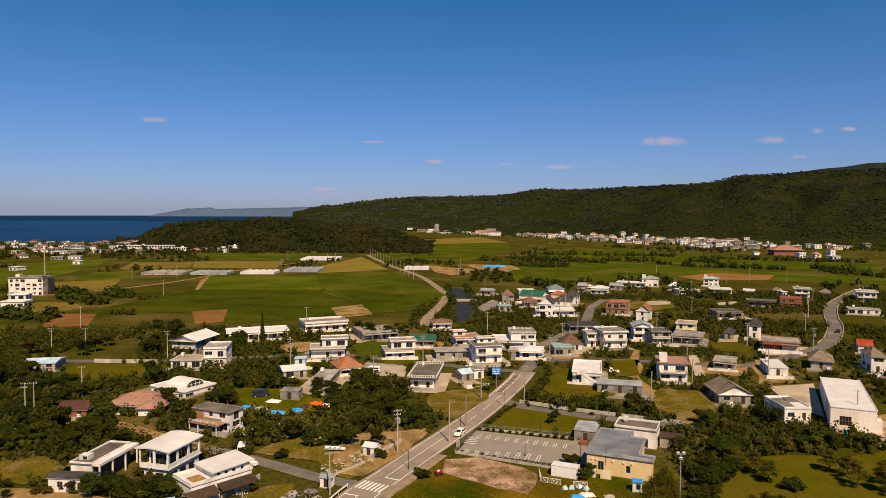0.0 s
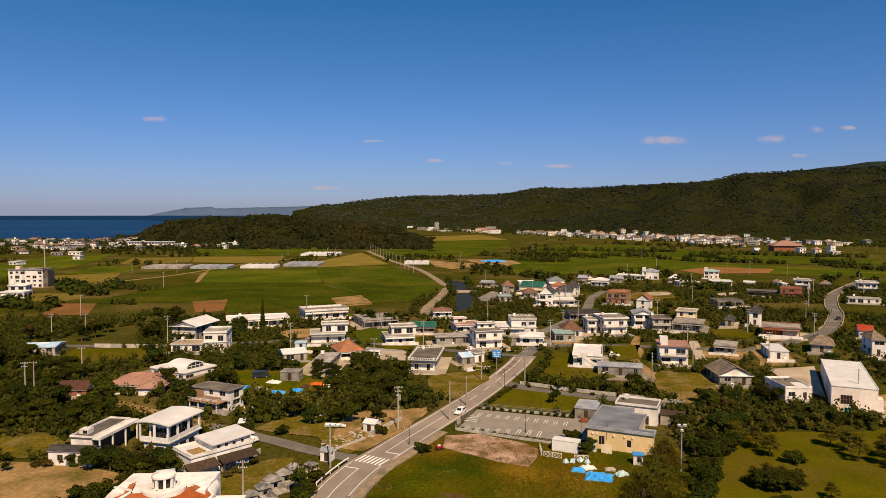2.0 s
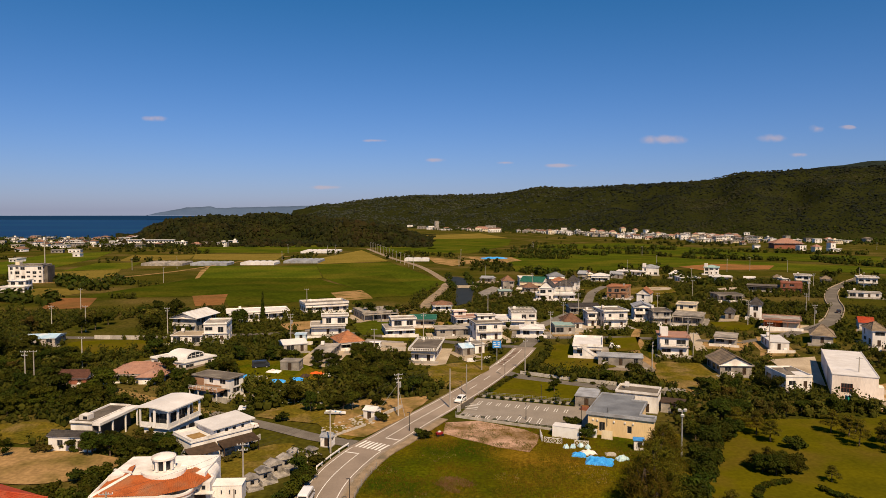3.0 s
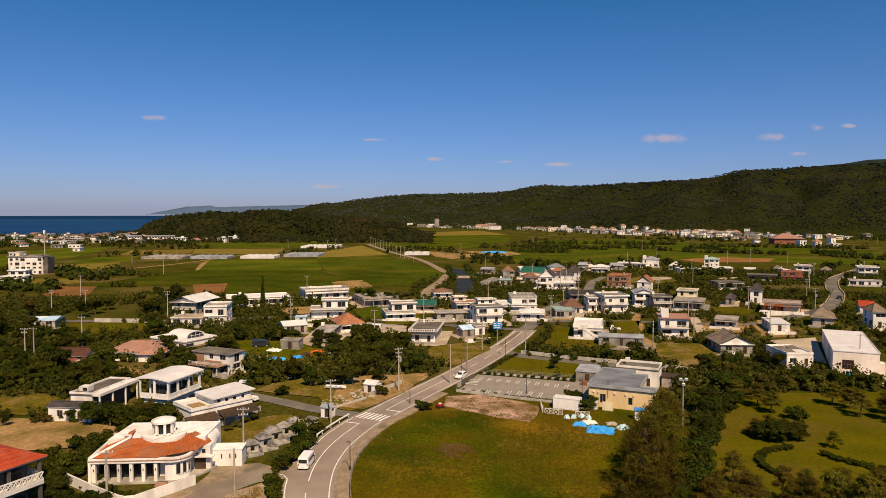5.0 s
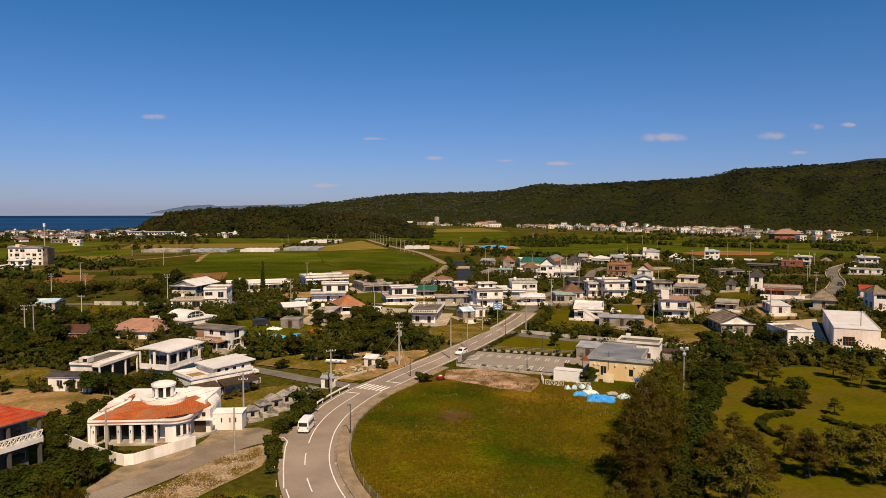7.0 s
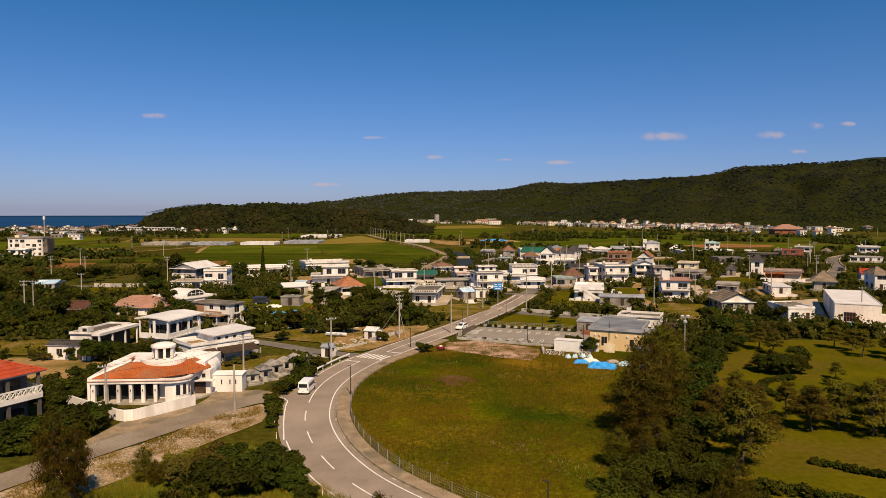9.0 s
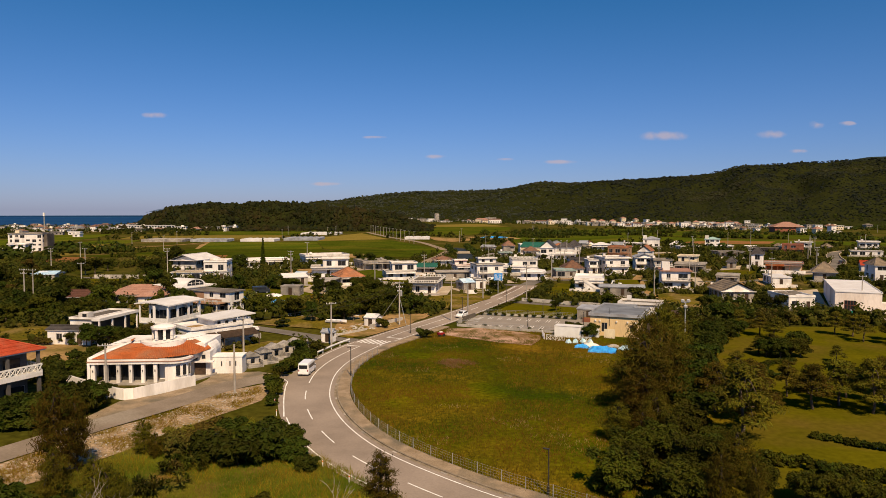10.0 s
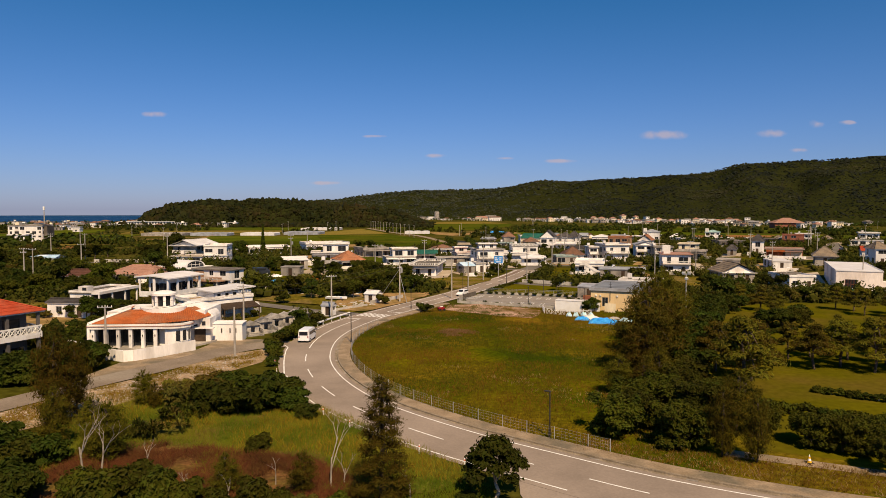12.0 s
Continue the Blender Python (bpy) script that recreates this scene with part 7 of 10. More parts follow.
for q in ((-7.6, -1.6, -6.2, -3.52), (-1.2, 6.4, -6.0, -3.52)):
    bm = bmesh.new()
    v = [bm.verts.new(p) for p in ((q[0], q[2], 2.2), (q[1], q[2], 2.2), (q[1], q[3], 3.0), (q[0], q[3], 3.0), (q[0], q[2], 2.32), (q[1], q[2], 2.32), (q[1], q[3], 3.12), (q[0], q[3], 3.12))]
    for f in ((0, 3, 2, 1), (4, 5, 6, 7), (0, 1, 5, 4), (1, 2, 6, 5), (2, 3, 7, 6), (3, 0, 4, 7)):
        bm.faces.new([v[i] for i in f])
    part("lean_to", bm, WOODDARK, eh, "dark brown lean-to roof")
for px in (-7.4, -4.5, -1.7, -1.0, 2.6, 6.2):
    part("lean_to_post", boxes((px - 0.08, px + 0.08, -5.95, -5.79, -0.2, 2.198)), WOODDARK, eh)
house(-49.4, 119.8, 20, 2.6, 2.2, 2.2, roofm=PALEBLUE, wallm=BRICKRED, over=0.3, para=0, label="small hut with pale blue roof", name="garden_hut")
vb = house(-74.4, 194.2, -30, 14.0, 10.8, 2.7, roofm=WHITEROOF, over=0.3, para=0.2, base=1.5, label="white house with a tall barrel-vaulted upper hall")
bm = bmesh.new()
arch = [(3.4 * math.cos(radians(a)), 0.3 + 1.6 * math.sin(radians(a))) for a in range(0, 181, 12)]
ring_pts = [(3.4, 0.0)] + arch + [(-3.4, 0.0)]
e0 = [bm.verts.new((-3.2, 0.5 + u, 3.05 + w)) for u, w in ring_pts]
e1 = [bm.verts.new((4.4, 0.5 + u, 3.05 + w)) for u, w in ring_pts]
for i in range(len(ring_pts)):
    j = (i + 1) % len(ring_pts)
    bm.faces.new((e0[i], e0[j], e1[j], e1[i]))
bm.faces.new(e0)
bm.faces.new(e1[::-1])
bmesh.ops.recalc_face_normals(bm, faces=bm.faces[:])
part("barrel_vault", bm, WHITEROOF, vb)
bm = bmesh.new()
g0 = [bm.verts.new((4.43, 0.5 + 0.82 * u, 3.2 + 0.82 * w)) for u, w in ring_pts]
g1 = [bm.verts.new((4.50, 0.5 + 0.82 * u, 3.2 + 0.82 * w)) for u, w in ring_pts]
for i in range(len(ring_pts)):
    j = (i + 1) % len(ring_pts)
    bm.faces.new((g0[i], g0[j], g1[j], g1[i]))
bm.faces.new(g0)
bm.faces.new(g1[::-1])
bmesh.ops.recalc_face_normals(bm, faces=bm.faces[:])
lun = part("arched_window", bm, GLASS, vb)
for k in (-1.4, 0.0, 1.4):
    part("mullion", boxes((4.504, 4.56, 0.46 + k, 0.54 + k, 3.2, 4.65 - 0.3 * abs(k))), WHITE, lun)
part("mullion", boxes((4.504, 4.56, -1.9, 2.9, 3.8, 3.88)), WHITE, lun)
# ---- tan building, its annexe and the car park's fence ----
tan = thing("tan_building", 39.7, 145.0, -24, "tan rendered building with grey flat roof and pale parapet", "building")
HOUSE_SPOTS.append((40, 146, 10))
W, D, Hh = 13.2, 16.2, 4.2
holes = [(2.3, 3.5, 1.0, 2.9), (8.0, 8.9, 1.2, 2.7)]
bm = bmesh.new()
m0 = Matrix.Translation((-W / 2, -D / 2, -0.1))
wall(bm, m0, W, Hh + 0.1, holes, 0.22)
part("wall", bm, TAN, tan)
for a, b, c, e in holes:
    window(tan, m0 @ Matrix.Translation((a, 0, c)), b - a, e - c)
# the back corner steps in twice
for bx in ((-6.6, -6.38, -7.88, 7.88), (-6.6, 0.2, 7.88, 8.1), (-0.02, 0.2, 4.5, 7.88), (-0.02, 3.4, 4.28, 4.5), (3.18, 3.4, -6.2, 4.28), (3.18, 6.6, -6.42, -6.2), (6.38, 6.6, -7.88, -6.42)):
    part("wall", boxes((*bx, -0.1, Hh)), TAN, tan)
EDGE = [(-6.8, -8.3), (6.8, -8.3), (6.8, -6.0), (3.6, -6.0), (3.6, 4.7), (0.4, 4.7), (0.4, 8.3), (-6.8, 8.3)]
bm = bmesh.new()
prism(bm, EDGE, Hh + 0.004, Hh + 0.3)
part("roof", bm, BLUEGREY, tan)
for (ax, ay), (bx, by) in zip(EDGE, EDGE[1:] + EDGE[:1]):
    if ay == by:
        part("parapet", boxes((min(ax, bx) - 0.13, max(ax, bx) + 0.13, ay - 0.13, ay + 0.13, Hh - 0.05, Hh + 0.56)), GREYROOF, tan)
    else:
        part("parapet", boxes((ax - 0.13, ax + 0.13, min(ay, by) + 0.13, max(ay, by) - 0.13, Hh - 0.05, Hh + 0.558)), GREYROOF, tan)
part("cooling_unit", bevel(boxes((4.2, 5.2, -5.4, -4.9, -0.1, 1.3)), 0.03), PLASTICW, tan)
part("cooling_unit", bevel(boxes((4.2, 5.2, -3.6, -3.1, -0.1, 1.3)), 0.03), PLASTICW, tan)
for x in (1.1, 2.0, 5.4, 7.6, 9.2):
    part("vent_hood", boxes((x - 6.6 - 0.14, x - 6.6 + 0.14, -D / 2 - 0.2, -D / 2 - 0.004, 3.0, 3.3)), WHITE, tan)
bm = bmesh.new()
tube(bm, (-2.6, -D / 2 - 0.2, 2.2), (-2.6, -D / 2 - 0.2, 6.0), 0.04, n=6)
for z in (4.9, 5.2, 5.5):
    tube(bm, (-2.95, -D / 2 - 0.2, z), (-2.25, -D / 2 - 0.2, z), 0.02, n=5)
part("aerial", bm, STEELM, tan)
for x, w in ((-5.4, 2.3), (-2.2, 2.2)):
    part("screen_panel", boxes((x - w / 2, x + w / 2, -D / 2 - 2.4, -D / 2 - 2.32, -0.1, 1.9)), PLASTICW if x < -4 else CREAM, tan)
house(46.2, 158.8, -24, 9.4, 6.6, 3.9, roofm=DARKCONC, over=0.15, para=0.5, label="white annexe with dark flat roof", name="annexe", tank=True)
house(35.2, 162.8, -20, 5.0, 7.6, 2.4, roofm=GREYROOF, wallm=CONC, over=0.15, para=0.0, label="grey metal storage shed beside the lawn", name="storage_shed")
house(53.6, 156.4, -24, 5.0, 4.0, 2.2, roofm=WOODDARK, wallm=CONC, over=0.2, para=0.0, label="lean-to with dark slatted roof", name="lean_to_shed")
ws = thing("storage_container", 25.6, 138.2, -24, "white painted storage container with open yard", "container")
part("body", bevel(boxes((-2.7, 2.7, -1.2, 1.2, 0.0, 2.3)), 0.05), PLASTICW, ws)
for sx in (-2.72, 2.6):
    part("corner_post", boxes((sx, sx + 0.12, -1.27, -1.204, 0.02, 2.28)), WHITE, ws)
part("roof", boxes((-2.75, 2.75, -1.25, 1.25, 2.304, 2.4)), WHITEROOF, ws)
HOUSE_SPOTS.append((25.6, 138, 3.5))


def lattice(x, y, rot, w, h):
    ob = thing("lattice_fence", x, y, rot, "white timber lattice fence panel", "fence", "lattice panels")
    for bx in ((0, w, 0, 0.07, h - 0.1, h), (0, w, 0, 0.07, 0, 0.1)):
        part("rail", boxes(bx), WHITE, ob)
    for i in range(int(w / 0.9) + 1):
        part("post", boxes((i * 0.9, i * 0.9 + 0.08, 0.075, 0.15, 0, h)), WHITE, ob)
    for i in range(int(w / 0.9)):
        for s in (1, -1):
            bm = bmesh.new()
            x0 = i * 0.9 + 0.08
            tube(bm, (x0, 0.03 + 0.02 * s, 0.1 if s > 0 else h - 0.1), (x0 + 0.82, 0.03 + 0.02 * s, h - 0.1 if s > 0 else 0.1), 0.035, n=4)
            part("brace", bm, WHITE, ob)
    return ob


lattice(20.4, 134.9, -22, 3.7, 1.1)
lattice(26.2, 133.0, -10, 2.8, 1.0)
lattice(20.2, 139.2, -92, 4.2, 1.2)


def heap(name, x, y, w, d, h, material, label, category, seed, n=14):
    """A crumpled sheet thrown over a heap."""
    ob = thing(name, x, y, random.Random(seed).uniform(-30, 30), label, category)
    bm = bmesh.new()
    bmesh.ops.create_grid(bm, x_segments=n, y_segments=n, size=1)
    for v in bm.verts:
        r = max(abs(v.co.x), abs(v.co.y)) + 0.15 * noise.noise(v.co * 2 + Vector((seed, 0, 0)))
        z = h * max(0, 1 - r ** 2) ** 0.6 * (0.75 + 0.5 * noise.noise(v.co * 2.6 + Vector((0, seed, 0)))) + 0.1 * noise.noise(v.co * 7 + Vector((seed, 3, 0)))
        v.co = Vector((v.co.x * w / 2 * (1 + 0.15 * noise.noise(v.co * 3)), v.co.y * d / 2, 0.05 + max(0, z)))
    part("sheet", bm, material, ob)
    return ob


heap("tarpaulin_heap", 29.0, 123.6, 5.0, 3.6, 1.1, TARPM, "crumpled blue tarpaulin over a heap", "tarpaulin", 3)
heap("tarpaulin_heap", 25.9, 127.0, 2.6, 1.8, 0.8, TARPM, "small heap under blue tarpaulin", "tarpaulin", 4)
heap("tarpaulin_heap", 27.8, 128.0, 3.2, 1.6, 0.9, WHITE, "heap under pale grey sheeting", "tarpaulin", 5)
heap("rubbish_heap", 33.6, 125.0, 2.4, 1.6, 0.9, BAGM, "pile of pale plastic sacks", "rubbish", 6)
heap("rubbish_heap", 32.0, 127.4, 2.0, 1.4, 0.7, BLOCKWALL, "pile of grey rubbish", "rubbish", 9)
for i, (x, y) in enumerate(((24.2, 131.2), (25.6, 131.4), (27.2, 131.9), (28.4, 131.0))):
    heap("plastic_sack", x, y, 1.0, 0.9, 1.0, BAGM, "pale blue plastic refuse sack", "sack", 20 + i, 8)
for i, (x, y, w, m, l) in enumerate(((-51.1, 177.3, 3.6, TARPM, "blue tarpaulin spread on the grass"), (-42.6, 173.9, 4.4, TARPM, "blue tarpaulin over a pile"), (-37.9, 176.1, 3.2, TARPM, "small blue tarpaulin heap"), (-33.9, 182.4, 3.6, ORANGE, "heap under orange sheeting"),
                                     (-31.0, 181.2, 2.6, WHITE, "heap of pale rubbish sacks"), (-45.6, 182.6, 3.8, WHITE, "pile of white sacks"), (-47.4, 176.4, 3.4, BLOCKWALL, "pile of pale rubble"), (-36.6, 179.4, 2.4, WOODDARK, "pile of old timber"))):
    heap("covered_heap", x, y, w, 2.4, 0.9, m, l, "rubbish", 40 + i)
kiosk = thing("small_hut", 38.2, 130.6, -14, "white hut with a blue roof at the wood's edge", "hut")
part("wall", boxes((-0.9, 0.9, -0.8, 0.8, 0, 2.0)), WHITE, kiosk)
part("door", boxes((-0.2, 0.6, -0.86, -0.804, 0.7, 1.7)), GLASS, kiosk)
part("roof", boxes((-1.1, 1.1, -1.0, 1.0, 2.004, 2.15)), BLUEROOF, kiosk)
machine = thing("red_implement", -0.6, 138.4, 30, "old red and white farm implement", "machine")
part("body", bevel(boxes((-0.7, 0.7, -0.4, 0.4, 0.35, 0.9)), 0.06), CARRED, machine)
for x in (-0.5, 0.5):
    bm = bmesh.new()
    tube(bm, (x, -0.5, 0.3), (x, -0.42, 0.3), 0.3, n=14)
    part("wheel", bm, TYRE, machine)
part("seat", boxes((-0.3, 0.3, -0.2, 0.2, 0.904, 1.1)), WHITE, machine)

# ---- warehouse and the small house with solar panels ----
wh = thing("warehouse", 109.4, 182.5, -25, "large pale pink-white warehouse with flat roof", "warehouse")
HOUSE_SPOTS.append((109, 184, 15))
WM = surf("pale_pink_render", (0.80, 0.72, 0.65), (0.70, 0.61, 0.53), 0.2, 0.8, 0.05, 3, 0.08, stretch=(1, 1, 0.3), c3=(0.52, 0.42, 0.34), scale3=0.12)
bm = bmesh.new()
wall(bm, Matrix.Translation((-5.0, -17, -0.4)), 10.0, 5.6, [(2.0, 4.6, 1.3, 3.6)], 0.25)
part("wall", bm, WM, wh)
for bx in ((-5.0, -4.75, -16.75, 16.75), (4.75, 5.0, -16.75, 16.75), (-5.0, 5.0, 16.75, 17)):
    part("wall", boxes((*bx, -0.4, 5.2)), WM, wh)
part("roof", boxes((-5.12, 5.12, -17.12, 17.12, 5.204, 5.4)), WHITEROOF, wh)
for x in (-5.12, 4.94):
    part("roof_edge", boxes((x, x + 0.18, -17.12, 17.12, 5.404, 5.55)), WHITEROOF, wh)
win = part("window", boxes((-3.0, -0.4, -16.9, -16.82, 0.9, 3.2)), GLASS, wh)
for i in range(5):
    part("bar", boxes((-3.0 + i * 0.63, -2.92 + i * 0.63, -16.96, -16.904, 0.9, 3.2)), BRICKRED, win)
part("bar", boxes((-3.0, -0.4, -16.99, -16.964, 2.0, 2.1)), BRICKRED, win)
part("side_porch", boxes((5.004, 6.2, -17.0, -14.0, -0.4, 2.9)), WM, wh)
bin_ = thing("refuse_bin", 98.4, 163.0, 0, "green plastic refuse container", "bin")
part("body", bevel(boxes((-0.7, 0.7, -0.6, 0.6, 0.1, 1.8)), 0.06), GREENPL, bin_)
part("lid", bevel(boxes((-0.75, 0.75, -0.65, 0.65, 1.804, 1.92)), 0.03), PLASTICW, bin_)
# ---- tombs by the lane mouth ----
def tomb(x, y, rot, s):
    ob = thing("stone_tomb", x, y, rot, "weathered grey stone tomb with gabled roof", "tomb", "family tombs")
    part("platform", boxes((-1.6 * s, 1.6 * s, -2.6 * s, 1.2 * s, -0.3, 0.25)), STONEM, ob)
    bm = bmesh.new()
    wall(bm, Matrix.Translation((-1.2 * s, -0.6 * s, 0.254)), 2.4 * s, 1.5 * s, [(0.8 * s, 1.6 * s, 0.1, 1.1 * s)], 0.2)
    box(bm, -1.2 * s, -1.0 * s, -0.6 * s + 0.2, 1.0 * s, 0.254, 0.254 + 1.5 * s)
    box(bm, 1.0 * s, 1.2 * s, -0.6 * s + 0.2, 1.0 * s, 0.254, 0.254 + 1.5 * s)
    box(bm, -1.0 * s, 1.0 * s, 0.8 * s, 1.0 * s, 0.254, 0.254 + 1.5 * s)
    part("wall", bm, STONEM, ob)
    bm = bmesh.new()
    z0, z1 = 0.26 + 1.5 * s, 0.26 + 2.3 * s
    pts = [(-1.5 * s, z0), (1.5 * s, z0), (1.5 * s, z0 + 0.15), (0, z1), (-1.5 * s, z0 + 0.15)]
    a = [bm.verts.new((px, -0.95 * s, pz)) for px, pz in pts]
    b = [bm.verts.new((px, 1.25 * s, pz)) for px, pz in pts]
    for i in range(5):
        bm.faces.new((a[i], a[(i + 1) % 5], b[(i + 1) % 5], b[i]))
    bm.faces.new(a)
    bm.faces.new(b[::-1])
    bmesh.ops.recalc_face_normals(bm, faces=bm.faces[:])
    part("roof", bm, STONEM, ob)
    for sx in (-1.5, 1.35):
        part("side_wall", boxes((sx * s, (sx + 0.15) * s, -2.5 * s, -0.7 * s, 0.254, 0.9 * s)), STONEM, ob)
    HOUSE_SPOTS.append((x, y, 2.2))


for i, (x, y, s) in enumerate(((-32.0, 112.4, 0.9), (-30.6, 115.2, 1.0), (-29.6, 118.2, 1.1), (-28.4, 121.4, 1.0), (-27.2, 124.4, 1.0), (-24.6, 126.6, 0.8))):
    tomb(x, y, 34 + 5 * (i % 3), s * 0.92)
house(-22.6, 132.6, -14, 2.2, 2.0, 1.9, roof="gable", roofm=GREYROOF, over=0.2, label="tiny white hut with grey gable roof", name="garden_hut")
house(-15.6, 149.8, -24, 3.0, 2.6, 1.9, roof="gable", roofm=WHITEROOF, over=0.2, label="small pale shed beside the road", name="garden_hut")
house(-41.6, 186.6, -4, 5.2, 4.0, 2.3, roofm=CONC, wallm=CONC, over=0.1, para=0.0, label="rough grey concrete shed among bushes", name="garden_hut")

# a boat laid up on the grass
boat = thing("rowing_boat", -24.0, 151.0, -6, "small white and blue boat on trestles", "boat")
bm = bmesh.new()
rows = []
for i in range(9):
    k = i / 8
    w = 0.75 * math.sin(math.pi * min(1, 0.25 + k * 0.78)) ** 0.7
    x = -2.4 + 4.8 * k
    rows.append([bm.verts.new(p) for p in ((x, -w, 0.95 + 0.2 * (k - 0.4) ** 2), (x, -w * 0.7, 0.5), (x, 0, 0.4), (x, w * 0.7, 0.5), (x, w, 0.95 + 0.2 * (k - 0.4) ** 2))])
for a, b in zip(rows, rows[1:]):
    for j in range(4):
        bm.faces.new((a[j], a[j + 1], b[j + 1], b[j]))
part("hull", bm, PLASTICW, boat)
for x in (-1.2, 0, 1.2):
    part("thwart", boxes((x - 0.15, x + 0.15, -0.6, 0.6, 0.8, 0.86)), BLUEROOF, boat)
for x in (-1.4, 1.4):
    part("trestle", boxes((x - 0.1, x + 0.1, -0.5, 0.5, 0, 0.42)), WOODDARK, boat)


# ---- poles, lamps, fences, rails ----
def utility_pole(x, y, h=9.5, rot=0, arms=2, transformer=False, label="", group="utility poles"):
    ob = thing("utility_pole", x, y, rot, label or "pale concrete utility pole with cross-arms", "pole", group)
    bm = bmesh.new()
    tube(bm, (0, 0, -0.5), (0, 0, h), 0.19, 0.11, 8)
    part("pole", bm, POLEM, ob)
    for k in range(arms):
        z = h - 0.35 - 0.9 * k
        w = 0.95 - 0.2 * k
        a = part("cross_arm", boxes((-w, w, -0.18, -0.09, z, z + 0.1)), GALV, ob)
        for sx in ((-w + 0.08, -w * 0.35, w * 0.35, w - 0.08) if y < 170 else (-w + 0.1, w - 0.1)):
            bm = bmesh.new()
            tube(bm, (sx, -0.13, z + 0.1), (sx, -0.13, z + 0.32), 0.06, 0.04, 6)
            part("insulator", bm, PLASTICW, a)
    if transformer:
        bm = bmesh.new()
        tube(bm, (0.42, 0, h - 3.2), (0.42, 0, h - 2.2), 0.26, n=10)
        part("transformer", bm, GALV, ob)
        part("bracket", boxes((0.0, 0.42, -0.06, 0.06, h - 3.3, h - 3.204)), GALV, ob)
    return ob


# utility poles beside the roads and gardens
for x, y, h, r, a, t in ((-9.9, 151.5, 9.8, 20, 3, True), (1.8, 158.6, 9.4, 20, 0, False), (-46.2, 92.0, 7.6, 10, 1, False), (-32.4, 109.2, 8.6, 10, 2, False), (-21.4, 128.6, 8.4, 20, 1, False),
                         (57.8, 186.2, 10.0, 70, 2, True), (11.3, 194.5, 10.2, 20, 0, False), (23.6, 193, 10, 20, 2, False), (-29.4, 94.5, 7.0, 0, 0, False), (-104.7, 169.4, 9.2, 0, 2, False),
                         (-103.2, 170.6, 9.0, 0, 1, False), (-99.7, 187, 8.6, 0, 1, False), (105.2, 170.5, 9.6, 0, 1, False), (6.1, 170.4, 7.6, 0, 0, False)):
    utility_pole(x, y, h, r, a, t)
# utility poles between the village houses
for x, y, h, r, a, t in ((-49.8, 222, 9.8, 0, 2, True), (-95.4, 235, 10, 0, 2, False), (-6.8, 241, 9.6, 0, 2, False), (-21, 208, 9, 0, 1, False), (-128, 243, 9.6, 0, 1, False),
                         (-140, 242.7, 9.6, 0, 2, False), (104.8, 217, 9.4, 0, 2, False), (133.9, 244, 9.6, 0, 2, True), (38.7, 243, 9.6, 0, 2, True), (84, 232, 9.4, 0, 2, False),
                         (150, 280, 9.4, 0, 2, False), (172, 262, 9.4, 0, 2, False), (-190, 260, 9.4, 0, 2, False), (48, 270, 9.4, 0, 2, False)):
    utility_pole(x, y, h, r, a, t)
# utility poles between the village houses
for x, y, h, r, a, t in ((118, 262, 9.4, 0, 2, False), (76, 205, 9.0, 0, 1, False)):
    utility_pole(x, y, h, r, a, t)
# utility poles farther out
for x, y, h, r, a, t in ((60, 300, 9.4, 0, 2, False), (95, 300, 9.4, 0, 2, False), (178, 330, 9.4, 0, 2, False), (210, 385, 9.4, 0, 2, False), (125, 340, 9.4, 0, 1, False),
                         (20, 300, 9.4, 0, 1, False), (-60, 300, 9.4, 0, 1, False), (-160, 300, 9.4, 0, 1, False)):
    utility_pole(x, y, h, r, a, t)
# guy wires of the tall pole by the road
guy = thing("guy_stay", -11.8, 152.5, 0, "slanted steel guy wires of a pole", "cable")
for a, b in (((-3.2, 2.0, 0), (1.9, -1.0, 7.4)), ((3.6, -3.0, 0), (1.95, -1.0, 6.2))):
    bm = bmesh.new()
    tube(bm, a, b, 0.05, n=5)
    part("wire", bm, GALV, guy)
prng = random.Random(8)
for i in range(60):
    y = prng.uniform(330, 900)
    x = prng.uniform(-0.6, 0.66) * y
    if clear_of(x, y, 0.5):
        utility_pole(x, y, prng.uniform(9, 11), prng.uniform(0, 90), 1, False, "distant utility pole on the plain", "far poles")
for i in range(14):
    k = i / 13
    utility_pole(-24 - 66 * k, 560 + 290 * k, 10, 20, 1, False, "utility pole beside the farm road", "farm road poles")


def cable(p0, p1, sag=0.5, n=10, r=0.018):
    ob = thing("overhead_cable", p0[0], p0[1], 0, "thin dark overhead power cable", "cable", "overhead cables", z=0)
    bm = bmesh.new()
    pts = []
    for i in range(n + 1):
        k = i / n
        p = Vector(p0).lerp(Vector(p1), k)
        p.z -= sag * 4 * k * (1 - k)
        pts.append(p - Vector((p0[0], p0[1], 0)))
    rings = [[bm.verts.new(p + Vector((r * math.cos(q), 0, r * math.sin(q)))) for q in (0, 2.1, 4.2)] for p in pts]
    for a, b in zip(rings, rings[1:]):
        for q in range(3):
            bm.faces.new((a[q], a[(q + 1) % 3], b[(q + 1) % 3], b[q]))
    part("wire", bm, STEELM, ob)


for dz in (0.0, -0.9):
    cable((-9.9, 151.3, 9.6 + dz), (-21.4, 128.5, 8.0 + dz))
    cable((-9.9, 151.3, 9.6 + dz), (23.6, 193, 10.3 + dz), 0.9)
    cable((-21.4, 128.5, 8.0 + dz), (-32.4, 109.2, 8.2 + dz))
    cable((-32.4, 109.2, 8.2 + dz), (-46.2, 92, 7.4 + dz))


